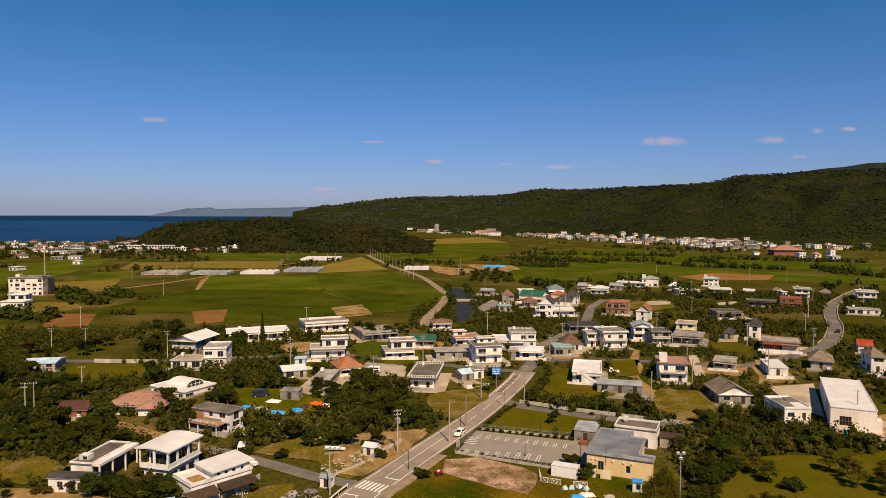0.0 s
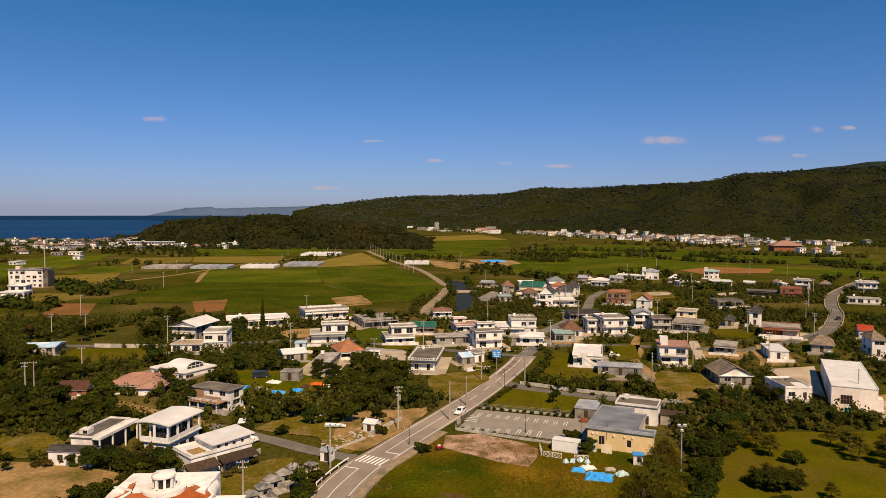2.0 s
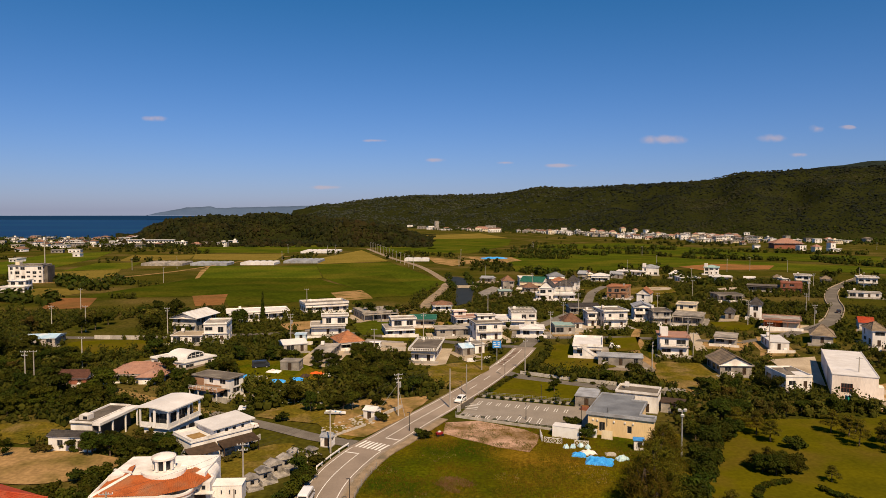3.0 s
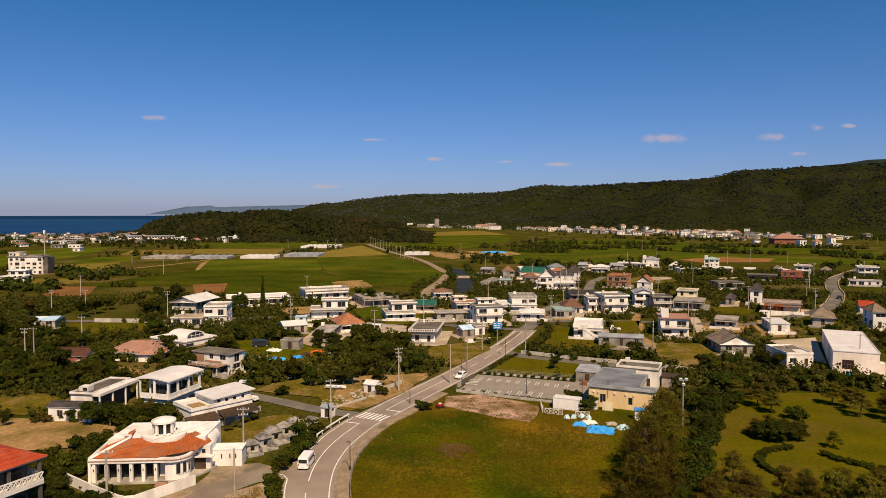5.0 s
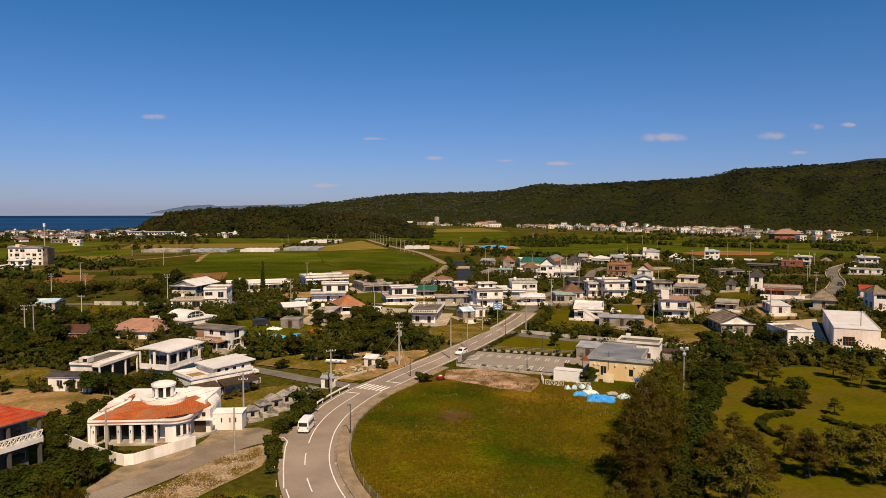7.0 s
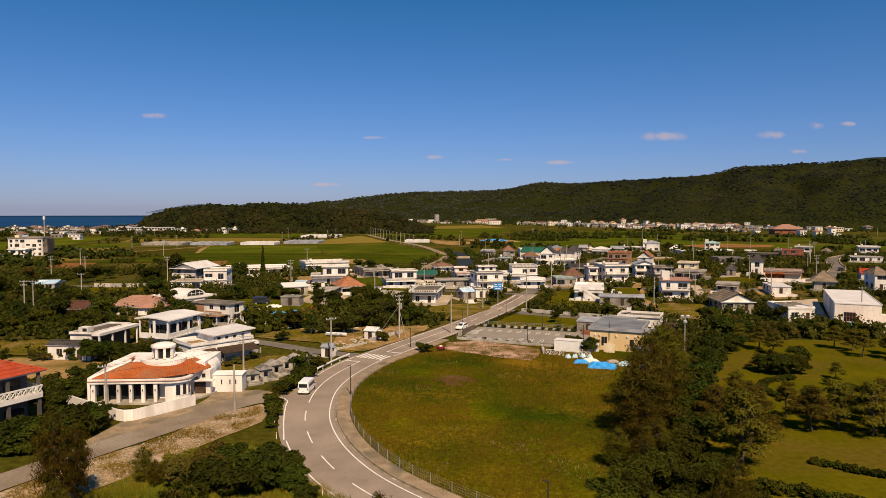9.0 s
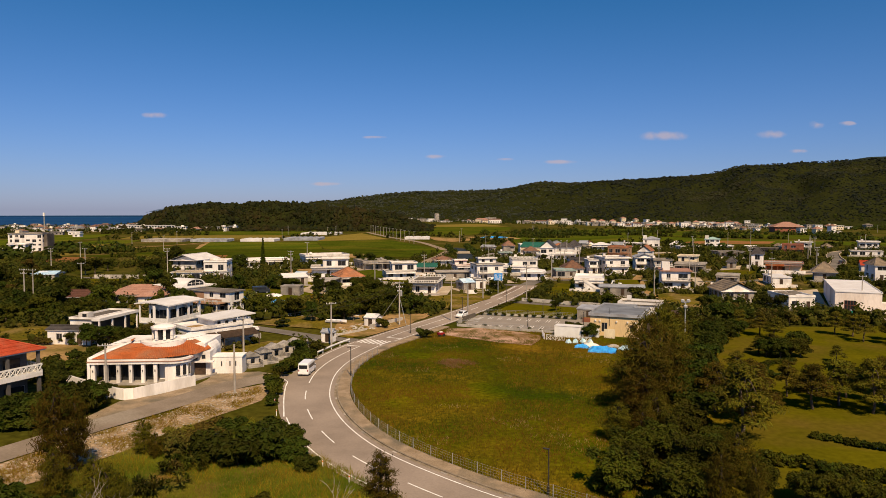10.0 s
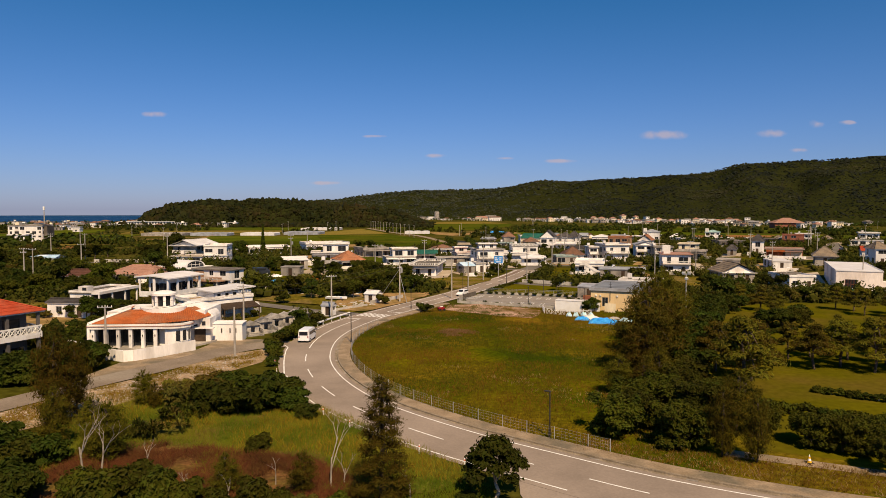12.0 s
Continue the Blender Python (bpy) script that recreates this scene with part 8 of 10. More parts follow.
def post_lamp(x, y, h, rot, label="slim dark steel street lamp post"):
    ob = thing("street_lamp", x, y, rot, label, "lamp", "road lamps")
    bm = bmesh.new()
    tube(bm, (0, 0, 0), (0, 0, h), 0.075, 0.055, 8)
    part("post", bm, STEELM, ob)
    bm = bmesh.new()
    tube(bm, (0, 0, 0), (0, 0, 0.9), 0.12, 0.11, 8)
    part("base", bm, STEELM, ob)
    part("head", bevel(boxes((-0.55, 0.08, -0.1, 0.1, h, h + 0.1)), 0.03), STEELM, ob)


post_lamp(-14.4, 104.2, 4.6, 10)
post_lamp(-6.9, 141.5, 4.0, 25)
post_lamp(9.3, 59.8, 4.2, -30)
post_lamp(17.2, 186.0, 5.0, 25)
post_lamp(4.6, 165.0, 4.6, 25)
for x, y in ((18.6, 149.6), (24.2, 165.0), (30.4, 147.0)):
    post_lamp(x, y, 3.8, 70, "slim pale car park lamp post")
fl = thing("floodlight_mast", 45.3, 127.0, 0, "grey floodlight mast with three lamps", "lamp")
bm = bmesh.new()
tube(bm, (0, 0, -0.3), (0, 0, 8.8), 0.16, 0.1, 10)
part("mast", bm, GALV, fl)
part("cross_arm", boxes((-0.7, 0.7, -0.06, 0.06, 8.5, 8.6)), GALV, fl)
for sx, z in ((-0.55, 8.62), (0.5, 8.62), (0.0, 7.6)):
    lp = part("floodlight", bevel(boxes((sx - 0.3, sx + 0.3, -0.35, 0.1, z, z + 0.5)), 0.08), PLASTICW, fl)
    part("lens", boxes((sx - 0.25, sx + 0.25, -0.37, -0.354, z + 0.05, z + 0.45)), GALV, lp)

fence = thing("wire_fence", *(shifted(ROAD, 6.9)[0].xy), 0, "galvanised post and wire fence round the meadow", "fence", z=0)
fx, fy = shifted(ROAD, 6.9)[0].xy
fline = shifted(cut_line(ROAD, road_s(51), road_s(122)), 6.3)
last = None
fposts = []
for p in fline:
    if last is None or (p - last).length >= 1.9:
        fposts.append(p)
        last = p
for p in fposts:
    bm = bmesh.new()
    tube(bm, (p.x - fx, p.y - fy, -0.2), (p.x - fx, p.y - fy, 1.25), 0.04, n=6)
    part("post", bm, GALV, fence)
for a, b in zip(fposts, fposts[1:]):
    bm = bmesh.new()
    a0, b0 = Vector((a.x - fx, a.y - fy, 0)), Vector((b.x - fx, b.y - fy, 0))
    for z in (0.15, 0.42, 0.69, 0.95, 1.2):
        tube(bm, a0 + Vector((0, 0, z)), b0 + Vector((0, 0, z)), 0.006, n=3)
    for k in range(1, 9):
        q = a0.lerp(b0, k / 9)
        tube(bm, q + Vector((0, 0, 0.15)), q + Vector((0, 0, 1.2)), 0.004, n=3)
    part("wire_panel", bm, GALV, fence)


def rail_fence(name, pts, h, step, label, material, rails=(0.5, 1.0), r=0.03):
    ob = thing(name, pts[0][0], pts[0][1], 0, label, "fence")
    x0, y0 = pts[0]
    for (ax, ay), (bx, by) in zip(pts, pts[1:]):
        n = max(1, int(math.hypot(bx - ax, by - ay) / step))
        for k in range(n + 1):
            x, y = ax + (bx - ax) * k / n, ay + (by - ay) * k / n
            bm = bmesh.new()
            tube(bm, (x - x0, y - y0, -0.2), (x - x0, y - y0, h), r * 1.3, n=6)
            part("post", bm, material, ob)
        for z in rails:
            bm = bmesh.new()
            tube(bm, (ax - x0, ay - y0, h * z), (bx - x0, by - y0, h * z), r, n=5)
            part("rail", bm, material, ob)
    return ob


wall_run("block_wall", [(3.0, 151.6), (24.2, 141.6)], 0.55, 0.2, BLOCKWALL, "low concrete block wall along the car park", piece="block_panel")
rail_fence("mesh_fence", [(3.0, 151.7), (24.2, 141.7)], 1.35, 2.0, "thin wire fence on a low block wall", GALV, (0.55, 0.75, 1.0), 0.02)
wall_run("block_wall", [(9.0, 168.2), (35.0, 160.2)], 0.5, 0.2, BLOCKWALL, "low block wall behind the car park", piece="block_panel")
rail_fence("mesh_fence", [(9.0, 168.3), (35.0, 160.3)], 1.3, 2.2, "thin wire fence beside the lawn", GALV, (0.5, 0.75, 1.0), 0.02)
wall_run("entrance_wall", [(4.6, 158.0), (7.6, 164.2)], 1.1, 0.3, DARKCONC, "dark stone wall at the car park entrance", piece="panel")
wall_run("entrance_wall", [(3.6, 155.6), (4.1, 156.6)], 1.2, 0.5, BLOCKWALL, "concrete gate pillar of the car park", piece="panel")
wall_run("block_wall", [(22, 190.5), (34, 184), (46, 178.8), (62, 171.8)], 0.9, 0.2, BLOCKWALL, "concrete block wall beside the lane", piece="block_panel")
wall_run("retaining_wall", [(-118, 229.5), (-96, 228.5)], 1.3, 0.3, BLOCKWALL, "long grey concrete retaining wall", piece="panel")
wall_run("garden_wall", [(-41.2, 125.6), (-36.8, 136.0)], 1.2, 0.2, BLOCKWALL, "grey garden wall beside the white house", piece="panel")
wall_run("garden_wall", [(-16, 146.6), (-9.6, 157.4)], 0.9, 0.2, BLOCKWALL, "low grey wall beside the road", piece="panel")
wall_run("garden_wall", [(-22.6, 136.8), (-16.4, 144.4)], 0.6, 0.2, BLOCKWALL, "low rubble wall beside the road", piece="panel")
wall_run("garden_wall", [(-27, 226), (-12, 220)], 1.0, 0.2, BLOCKWALL, "concrete wall of the yard", piece="panel")

rail = thing("guard_rail", -21.8, 120.2, 0, "white steel guard rail beside the road", "guard rail")
gl = shifted(cut_line(ROAD, road_s(119.0), road_s(130.5)), -3.9)
for i, p in enumerate(gl):
    if i % 2 == 0:
        part("post", boxes((p.x + 21.8 - 0.07, p.x + 21.8 + 0.07, p.y - 120.2 - 0.07, p.y - 120.2 + 0.07, -0.2, 0.82)), PLASTICW, rail)
for o0, o1, z, t in ((-3.84, -3.74, 0.82, 0.3), (-3.74, -3.70, 0.76, 0.16)):
    bm = ribbon(bmesh.new(), cut_line(ROAD, road_s(119.0), road_s(130.5)), o0, o1, z, t)
    for v in bm.verts:
        v.co -= Vector((-21.8, 120.2, 0))
    part("beam", bm, PLASTICW, rail)


def delineator(x, y):
    ob = thing("marker_post", x, y, 0, "short white roadside marker post", "post", "road marker posts")
    bm = bmesh.new()
    tube(bm, (0, 0, -0.1), (0, 0, 0.85), 0.055, 0.045, 8)
    part("post", bm, PLASTICW, ob)
    bm = bmesh.new()
    tube(bm, (0, 0, 0.66), (0, 0, 0.76), 0.06, n=8)
    part("reflector", bm, ORANGE, ob)


for i in range(13):
    p = shifted(cut_line(ROAD, road_s(50) + i * 4.6, road_s(50) + i * 4.6 + 1), -4.0)[0]
    if p.x < 2:
        delineator(p.x, p.y)

# blue direction sign
sign = thing("direction_sign", 16.6, 206.5, -8, "blue road direction sign on a grey post", "sign")
bm = bmesh.new()
tube(bm, (0, 0, -0.2), (0, 0, 6.2), 0.1, n=8)
part("post", bm, GALV, sign)
board = part("board", boxes((-1.3, 1.3, -0.16, -0.102, 3.9, 6.1)), BLUEROOF, sign)
for x, z, w in ((-0.7, 5.5, 0.7), (0.6, 5.5, 0.8), (-0.6, 4.9, 0.9), (0.6, 4.9, 0.6), (0.0, 4.3, 1.6)):
    part("text_bar", boxes((x - w / 2, x + w / 2, -0.17, -0.164, z - 0.12, z + 0.12)), PLASTICW, board)
yb = thing("warning_board", 23.6, 46.6, 20, "yellow and white striped warning cone", "sign")
yb.matrix_basis = pose(29.2, 53.6, 0.06, 0, 0, 10)
for k in range(4):
    bm = bmesh.new()
    tube(bm, (0, 0, 0.06 + 0.16 * k), (0, 0, 0.22 + 0.16 * k), 0.18 - 0.04 * k, 0.14 - 0.04 * k, 10)
    part("band", bm, (YELLOWPL, PLASTICW)[k % 2], yb)
part("foot", boxes((-0.28, 0.28, -0.28, 0.28, 0, 0.058)), STEELM, yb)


# ---- vehicles ----
def lofted(bm, sections):
    """A body from cross-sections (x, half width at sill, half width at waist, half width at roof, z sill, z waist, z roof)."""
    rows = []
    for x, w0, w1, w2, z0, z1, z2 in sections:
        rows.append([bm.verts.new(p) for p in ((x, -w0, z0), (x, -w1, z1), (x, -w2, z2), (x, w2, z2), (x, w1, z1), (x, w0, z0))])
    for a, b in zip(rows, rows[1:]):
        for j in range(6):
            bm.faces.new((a[j], a[(j + 1) % 6], b[(j + 1) % 6], b[j]))
    bm.faces.new(rows[0][::-1])
    bm.faces.new(rows[-1])
    bmesh.ops.recalc_face_normals(bm, faces=bm.faces[:])
    return bm


def vehicle(name, x, y, rot, kind, paint, label):
    ob = thing(name, x, y, rot, label, "car", z=gz(x, y) + 0.085)
    if kind == "van":
        L, W, Hh = 4.7, 0.85, 1.98
        body = [(-2.35, 0.80, 0.84, 0.74, 0.35, 1.1, 1.9), (-2.2, 0.83, 0.86, 0.76, 0.3, 1.1, 1.97), (0.9, 0.83, 0.86, 0.76, 0.3, 1.1, 1.98), (1.5, 0.83, 0.86, 0.74, 0.3, 1.1, 1.9), (2.1, 0.82, 0.84, 0.62, 0.3, 1.0, 1.25), (2.35, 0.76, 0.78, 0.55, 0.4, 0.85, 0.95)]
        glasses = [((-2.37, -2.352), (-0.66, 0.66), (1.15, 1.72)), ((-1.9, 1.2), (-0.875, -0.845), (1.16, 1.66)), ((-1.9, 1.2), (0.845, 0.875), (1.16, 1.66))]
        screen = ((1.52, 1.86), (2.08, 1.26), 0.66)
    elif kind == "truck":
        L, W, Hh = 3.4, 0.72, 1.75
        body = [(0.5, 0.7, 0.72, 0.66, 0.35, 1.0, 1.72), (1.3, 0.7, 0.72, 0.64, 0.3, 1.0, 1.75), (1.7, 0.68, 0.7, 0.55, 0.35, 0.85, 1.0)]
        glasses = [((0.65, 1.2), (-0.735, -0.7), (1.05, 1.5)), ((0.65, 1.2), (0.7, 0.735), (1.05, 1.5))]
        screen = ((1.32, 1.68), (1.66, 1.06), 0.55)
    else:
        L, W, Hh = 4.1, 0.82, 1.5
        body = [(-2.05, 0.74, 0.76, 0.6, 0.35, 0.85, 1.0), (-1.8, 0.8, 0.82, 0.62, 0.3, 0.9, 1.38), (-0.9, 0.81, 0.83, 0.62, 0.28, 0.9, 1.5), (0.3, 0.81, 0.83, 0.62, 0.28, 0.9, 1.48), (0.95, 0.8, 0.82, 0.66, 0.28, 0.88, 0.98), (1.8, 0.76, 0.78, 0.6, 0.3, 0.72, 0.82), (2.05, 0.66, 0.68, 0.5, 0.4, 0.6, 0.66)]
        glasses = [((-1.98, -1.9), (-0.55, 0.55), (1.0, 1.24)), ((-1.6, 0.3), (-0.80, -0.72), (0.98, 1.36)), ((-1.6, 0.3), (0.72, 0.80), (0.98, 1.36))]
        screen = ((0.38, 1.46), (0.94, 1.02), 0.56)
    part("body", lofted(bmesh.new(), body), paint, ob)
    for gx, gy, gzz in glasses:
        part("window", boxes((*gx, *gy, *gzz)), GLASS, ob)
    (xa, za), (xb, zb), w = screen
    bm = bmesh.new()
    vs = [bm.verts.new(p) for p in ((xb + 0.03, -w, zb), (xb + 0.03, w, zb), (xa + 0.03, w * 0.95, za), (xa + 0.03, -w * 0.95, za), (xb - 0.02, -w, zb - 0.02), (xb - 0.02, w, zb - 0.02), (xa - 0.02, w * 0.95, za - 0.02), (xa - 0.02, -w * 0.95, za - 0.02))]
    for q in ((0, 1, 2, 3), (7, 6, 5, 4), (0, 4, 5, 1), (1, 5, 6, 2), (2, 6, 7, 3), (3, 7, 4, 0)):
        bm.faces.new([vs[i] for i in q])
    part("windscreen", bm, GLASS, ob)
    for sx in (-L * 0.31, L * 0.31):
        for sy in (-1, 1):
            bm = bmesh.new()
            tube(bm, (sx, sy * (W - 0.2), 0.31), (sx, sy * (W + 0.01), 0.31), 0.31, n=16)
            wl_ = part("wheel", bm, TYRE, ob)
            bm = bmesh.new()
            tube(bm, (sx, sy * (W + 0.012), 0.31), (sx, sy * (W + 0.03), 0.31), 0.19, n=12)
            part("rim", bm, GALV, wl_)
    for sy in (-1, 1):
        part("tail_light", boxes((-L / 2 - 0.02, -L / 2 + 0.03, sy * (W - 0.16) - 0.07, sy * (W - 0.16) + 0.07, 0.75, 1.05)), CARRED, ob)
        part("headlight", boxes((L / 2 - 0.12, L / 2 + 0.01, sy * (W - 0.24) - 0.12, sy * (W - 0.24) + 0.12, 0.55, 0.72)), PLASTICW, ob)
        part("mirror", boxes((L * 0.24, L * 0.24 + 0.1, sy * (W + 0.1) - 0.08, sy * (W + 0.1) + 0.08, 1.0, 1.2)), STEELM, ob)
    part("bumper", boxes((-L / 2 - 0.06, -L / 2 + 0.05, -W + 0.06, W - 0.06, 0.32, 0.55)), PLASTICW if paint == CARWHITE else STEELM, ob)
    part("plate", boxes((-L / 2 - 0.075, -L / 2 - 0.062, -0.18, 0.18, 0.6 if kind == "van" else 0.42, 0.75 if kind == "van" else 0.53)), PLASTICW, ob)
    if kind == "truck":
        bed = part("truck_bed", boxes((-1.7, 0.45, -0.7, 0.7, 0.5, 0.62)), paint, ob)
        for bx in ((-1.7, 0.45, -0.7, -0.65), (-1.7, 0.45, 0.65, 0.7), (-1.7, -1.65, -0.65, 0.65)):
            part("side_board", boxes((*bx, 0.624, 0.95)), paint, bed)
    return ob


vehicle("van", -21.6, 106.5, 86, "van", CARWHITE, "white minibus driving up the road")
vehicle("car", 4.4, 163.6, 245, "car", CARWHITE, "white compact car driving down the road")
vehicle("parked_van", -22.6, 223.2, 170, "van", CARWHITE, "white van parked in the yard")
vehicle("parked_truck", 57.0, 224.0, 175, "truck", CARWHITE, "white pickup truck parked on grass")
vehicle("parked_car", -85.2, 168.0, 160, "car", CARWHITE, "white car parked beside the lane")
vehicle("parked_car", -82.6, 166.4, 160, "car", CARRED, "red car parked beside the lane")
vehicle("parked_truck", -40.6, 142.4, 150, "truck", CARWHITE, "white pickup truck by the white house")
vehicle("parked_van", -44.4, 149.6, 100, "van", CARWHITE, "white van parked by the bushes")
vehicle("parked_car", 168.5, 288.5, 62, "car", CARDARK, "dark car on the village road")
vehicle("parked_van", -50.3, 187.2, 20, "van", CARDARK, "old dark van among the bushes")

# ---- things further out ----
hotel = thing("apartment_block", -270.5, 446.0, 6, "cream four-storey apartment block with flat roof", "building")
HOUSE_SPOTS.append((-268, 446, 16))
shell(hotel, 21.0, 12.0, 11.2, 0.0, WHITE, 31, 4, False)
flat_roof(hotel, 21.0, 12.0, 11.204, DARKCONC, CONC, 0.4, 0.5)
part("stair_tower", boxes((-8.5, -6.0, -1, 3, 11.43, 13.4)), CREAM, hotel)
part("roof_slab", boxes((-3.0, 9.0, -4, 4, 11.9, 12.3)), CONC, hotel)
# shade on the right side is put into this dark end piece
part("balcony_wing", boxes((10.52, 12.6, -4, 6, -0.3, 11.0)), DARKCONC, hotel)
house(-233.0, 371.0, 6, 12.0, 8.0, 3.0, roofm=WHITE, para=0.3, label="low white flat-roofed annex of the apartment block")
house(-241.0, 388.0, 6, 9.0, 8.0, 5.2, roofm=WHITE, storeys=2, para=0.3, label="small white two-storey annex beside the apartment block")
mast = thing("radio_mast", -342.0, 585.0, 0, "tall pale communications mast", "mast")
bm = bmesh.new()
tube(bm, (0, 0, 0), (0, 0, 24), 0.5, 0.35, 8)
part("mast", bm, POLEM, mast)
part("antenna", bevel(boxes((-0.7, 0.7, -0.7, 0.7, 22.4, 25.4)), 0.1), PLASTICW, mast)


def greenhouse(x, y, w, d, rot, material, label, n):
    ob = thing("greenhouse", x, y, rot, label, "greenhouse", "greenhouses")
    HOUSE_SPOTS.append((x, y, max(w, d) / 2))
    sw = w / n
    for i in range(n):
        bm = bmesh.new()
        ring0 = [(-w / 2 + sw * i + sw / 2 + sw * 0.49 * math.cos(math.pi * k / 8), 0.1 + 1.9 + 0.6 * math.sin(math.pi * k / 8)) for k in range(9)]
        ring0 = [(ring0[0][0], 0.0)] + ring0 + [(ring0[-1][0], 0.0)]
        a = [bm.verts.new((px, -d / 2, pz)) for px, pz in ring0]
        b = [bm.verts.new((px, d / 2, pz)) for px, pz in ring0]
        for j in range(len(a) - 1):
            bm.faces.new((a[j], a[j + 1], b[j + 1], b[j]))
        bm.faces.new(a)
        bm.faces.new(b[::-1])
        bmesh.ops.recalc_face_normals(bm, faces=bm.faces[:])
        part("tunnel", bm, material, ob)


greenhouse(-245, 606, 36, 26, 0, CONC, "long grey net-covered greenhouse", 6)
greenhouse(-205, 606, 32, 22, 0, GREYROOF, "pale blue-grey plastic greenhouse", 5)
greenhouse(-164, 612, 30, 22, 0, WHITEROOF, "white plastic-covered tunnel greenhouse", 5)
greenhouse(-130, 640, 32, 34, 0, GREYROOF, "silver-grey greenhouse with blue trim", 6)
greenhouse(-142, 800, 42, 40, 0, WHITEROOF, "large white plastic-covered greenhouse", 7)
greenhouse(-25, 660, 24, 20, 0, WHITEROOF, "white-roofed farm shed by fields", 3)
heap("covered_heap", 52, 690, 26, 14, 2.0, TARPM, "blue sheeting over building materials", "tarpaulin", 77, 10)


def far_house(x, y, rot, w, d, h, roof, wallm, roofm, label):
    ob = thing("village_house", x, y, rot, label, "house", "far village houses", z=ground_far(x, y))
    HOUSE_SPOTS.append((x, y, max(w, d) / 2))
    part("wall", boxes((-w / 2, w / 2, -d / 2, d / 2, -1.5, h)), wallm, ob)
    if roof == "flat":
        part("roof", boxes((-w / 2 - 0.5, w / 2 + 0.5, -d / 2 - 0.5, d / 2 + 0.5, h + 0.004, h + 0.35)), roofm, ob)
    else:
        hip_roof(ob, w, d, h + 0.004, roofm, 0.7, 0.5, False)
    for s_ in range(max(1, int(h / 3))):
        for i in range(max(1, int(w / 4))):
            xx = -w / 2 + (i + 0.5) * w / max(1, int(w / 4))
            part("window", boxes((xx - 0.9, xx + 0.9, -d / 2 - 0.06, -d / 2 - 0.004, 0.7 + 3 * s_, 2.2 + 3 * s_)), GLASS, ob)


def ground_far(x, y):
    return max(0.0, ridge_height(x / y, y)) if y > 700 else gz(x, y)


FAR_LOOKS = (("flat", WHITE, WHITEROOF, "white flat-roofed house in the far village"), ("flat", WHITE, WHITEROOF, "white flat-roofed house in the far village"), ("flat", WHITE, CONC, "pale concrete house in the far village"),
             ("hip", WHITE, BROWNTILE, "far village house with brown roof"), ("hip", CREAM, ROSETILE, "far village house with reddish roof"), ("flat", CONC, CONC, "grey concrete house in the far village"))


def village(n, a0, a1, d0, d1, wide=(7, 14), seed=1, heights=(3.4, 5.8, 6.2, 6.2, 8.6)):
    r = random.Random(seed)
    done = []
    for _ in range(n * 6):
        if len(done) >= n:
            return
        a = r.uniform(a0, a1)
        d = r.uniform(d0(a) if callable(d0) else d0, d1(a) if callable(d1) else d1)
        x = a * d
        if any(abs(x - px) < 11 and abs(d - py) < 13 for px, py in done):
            continue
        done.append((x, d))
        lk = r.choice(FAR_LOOKS)
        far_house(x, d, r.uniform(-20, 20), r.uniform(*wide), r.uniform(7, 11), r.choice(heights), *lk)


village(74, 0.13, 0.46, lambda a: lerp_tab(FOOT_D, a) - 200, lambda a: lerp_tab(FOOT_D, a) + 20, (7, 14), seed=2)
village(7, 0.46, 0.62, lambda a: lerp_tab(FOOT_D, a) - 240, lambda a: lerp_tab(FOOT_D, a) - 60, (8, 15), seed=12)
village(14, -0.05, 0.09, lambda a: lerp_tab(FOOT_D, a) - 150, lambda a: lerp_tab(FOOT_D, a) + 30, (14, 34), seed=3)
village(42, -0.65, -0.36, 900, 1230, (7, 13), seed=4, heights=(3.2, 3.2, 3.4, 5.6))
village(5, -0.64, -0.52, 640, 840, seed=5, heights=(3.2, 3.4))
village(5, 0.3, 0.64, 760, 900, seed=6)
school = thing("school_building", -415, 985, 2, "long white two-storey school building", "building", z=0)
part("wall", boxes((-46, 46, -6, 6, -1, 7)), WHITE, school)
part("roof", boxes((-47, 47, -7, 7, 7.004, 7.5)), WHITEROOF, school)
for s_ in range(2):
    for i in range(22):
        part("window", boxes((-44 + i * 4.1, -41.5 + i * 4.1, -6.08, -6.004, 1 + 3.4 * s_, 2.8 + 3.4 * s_)), GLASS, school)
HOUSE_SPOTS.append((-415, 985, 40))
hall = thing("sports_hall", 452, 900, -10, "large sports hall with sweeping orange-red roof", "building", z=0)
part("wall", boxes((-17, 17, -13, 13, -1, 7)), BRICKRED, hall)
hip_roof(hall, 34, 26, 7.004, ROSETILE, 2.0, 0.42, False)
HOUSE_SPOTS.append((452, 900, 18))
tower = thing("round_tower", -18, 1960, 0, "grey cylindrical tower among far buildings", "tower", z=0)
bm = bmesh.new()
tube(bm, (0, 0, 0), (0, 0, 22), 7, n=16)
part("shaft", bm, CONC, tower)
part("cap", boxes((-5, 5, -5, 5, 22.004, 24)), CONC, tower)

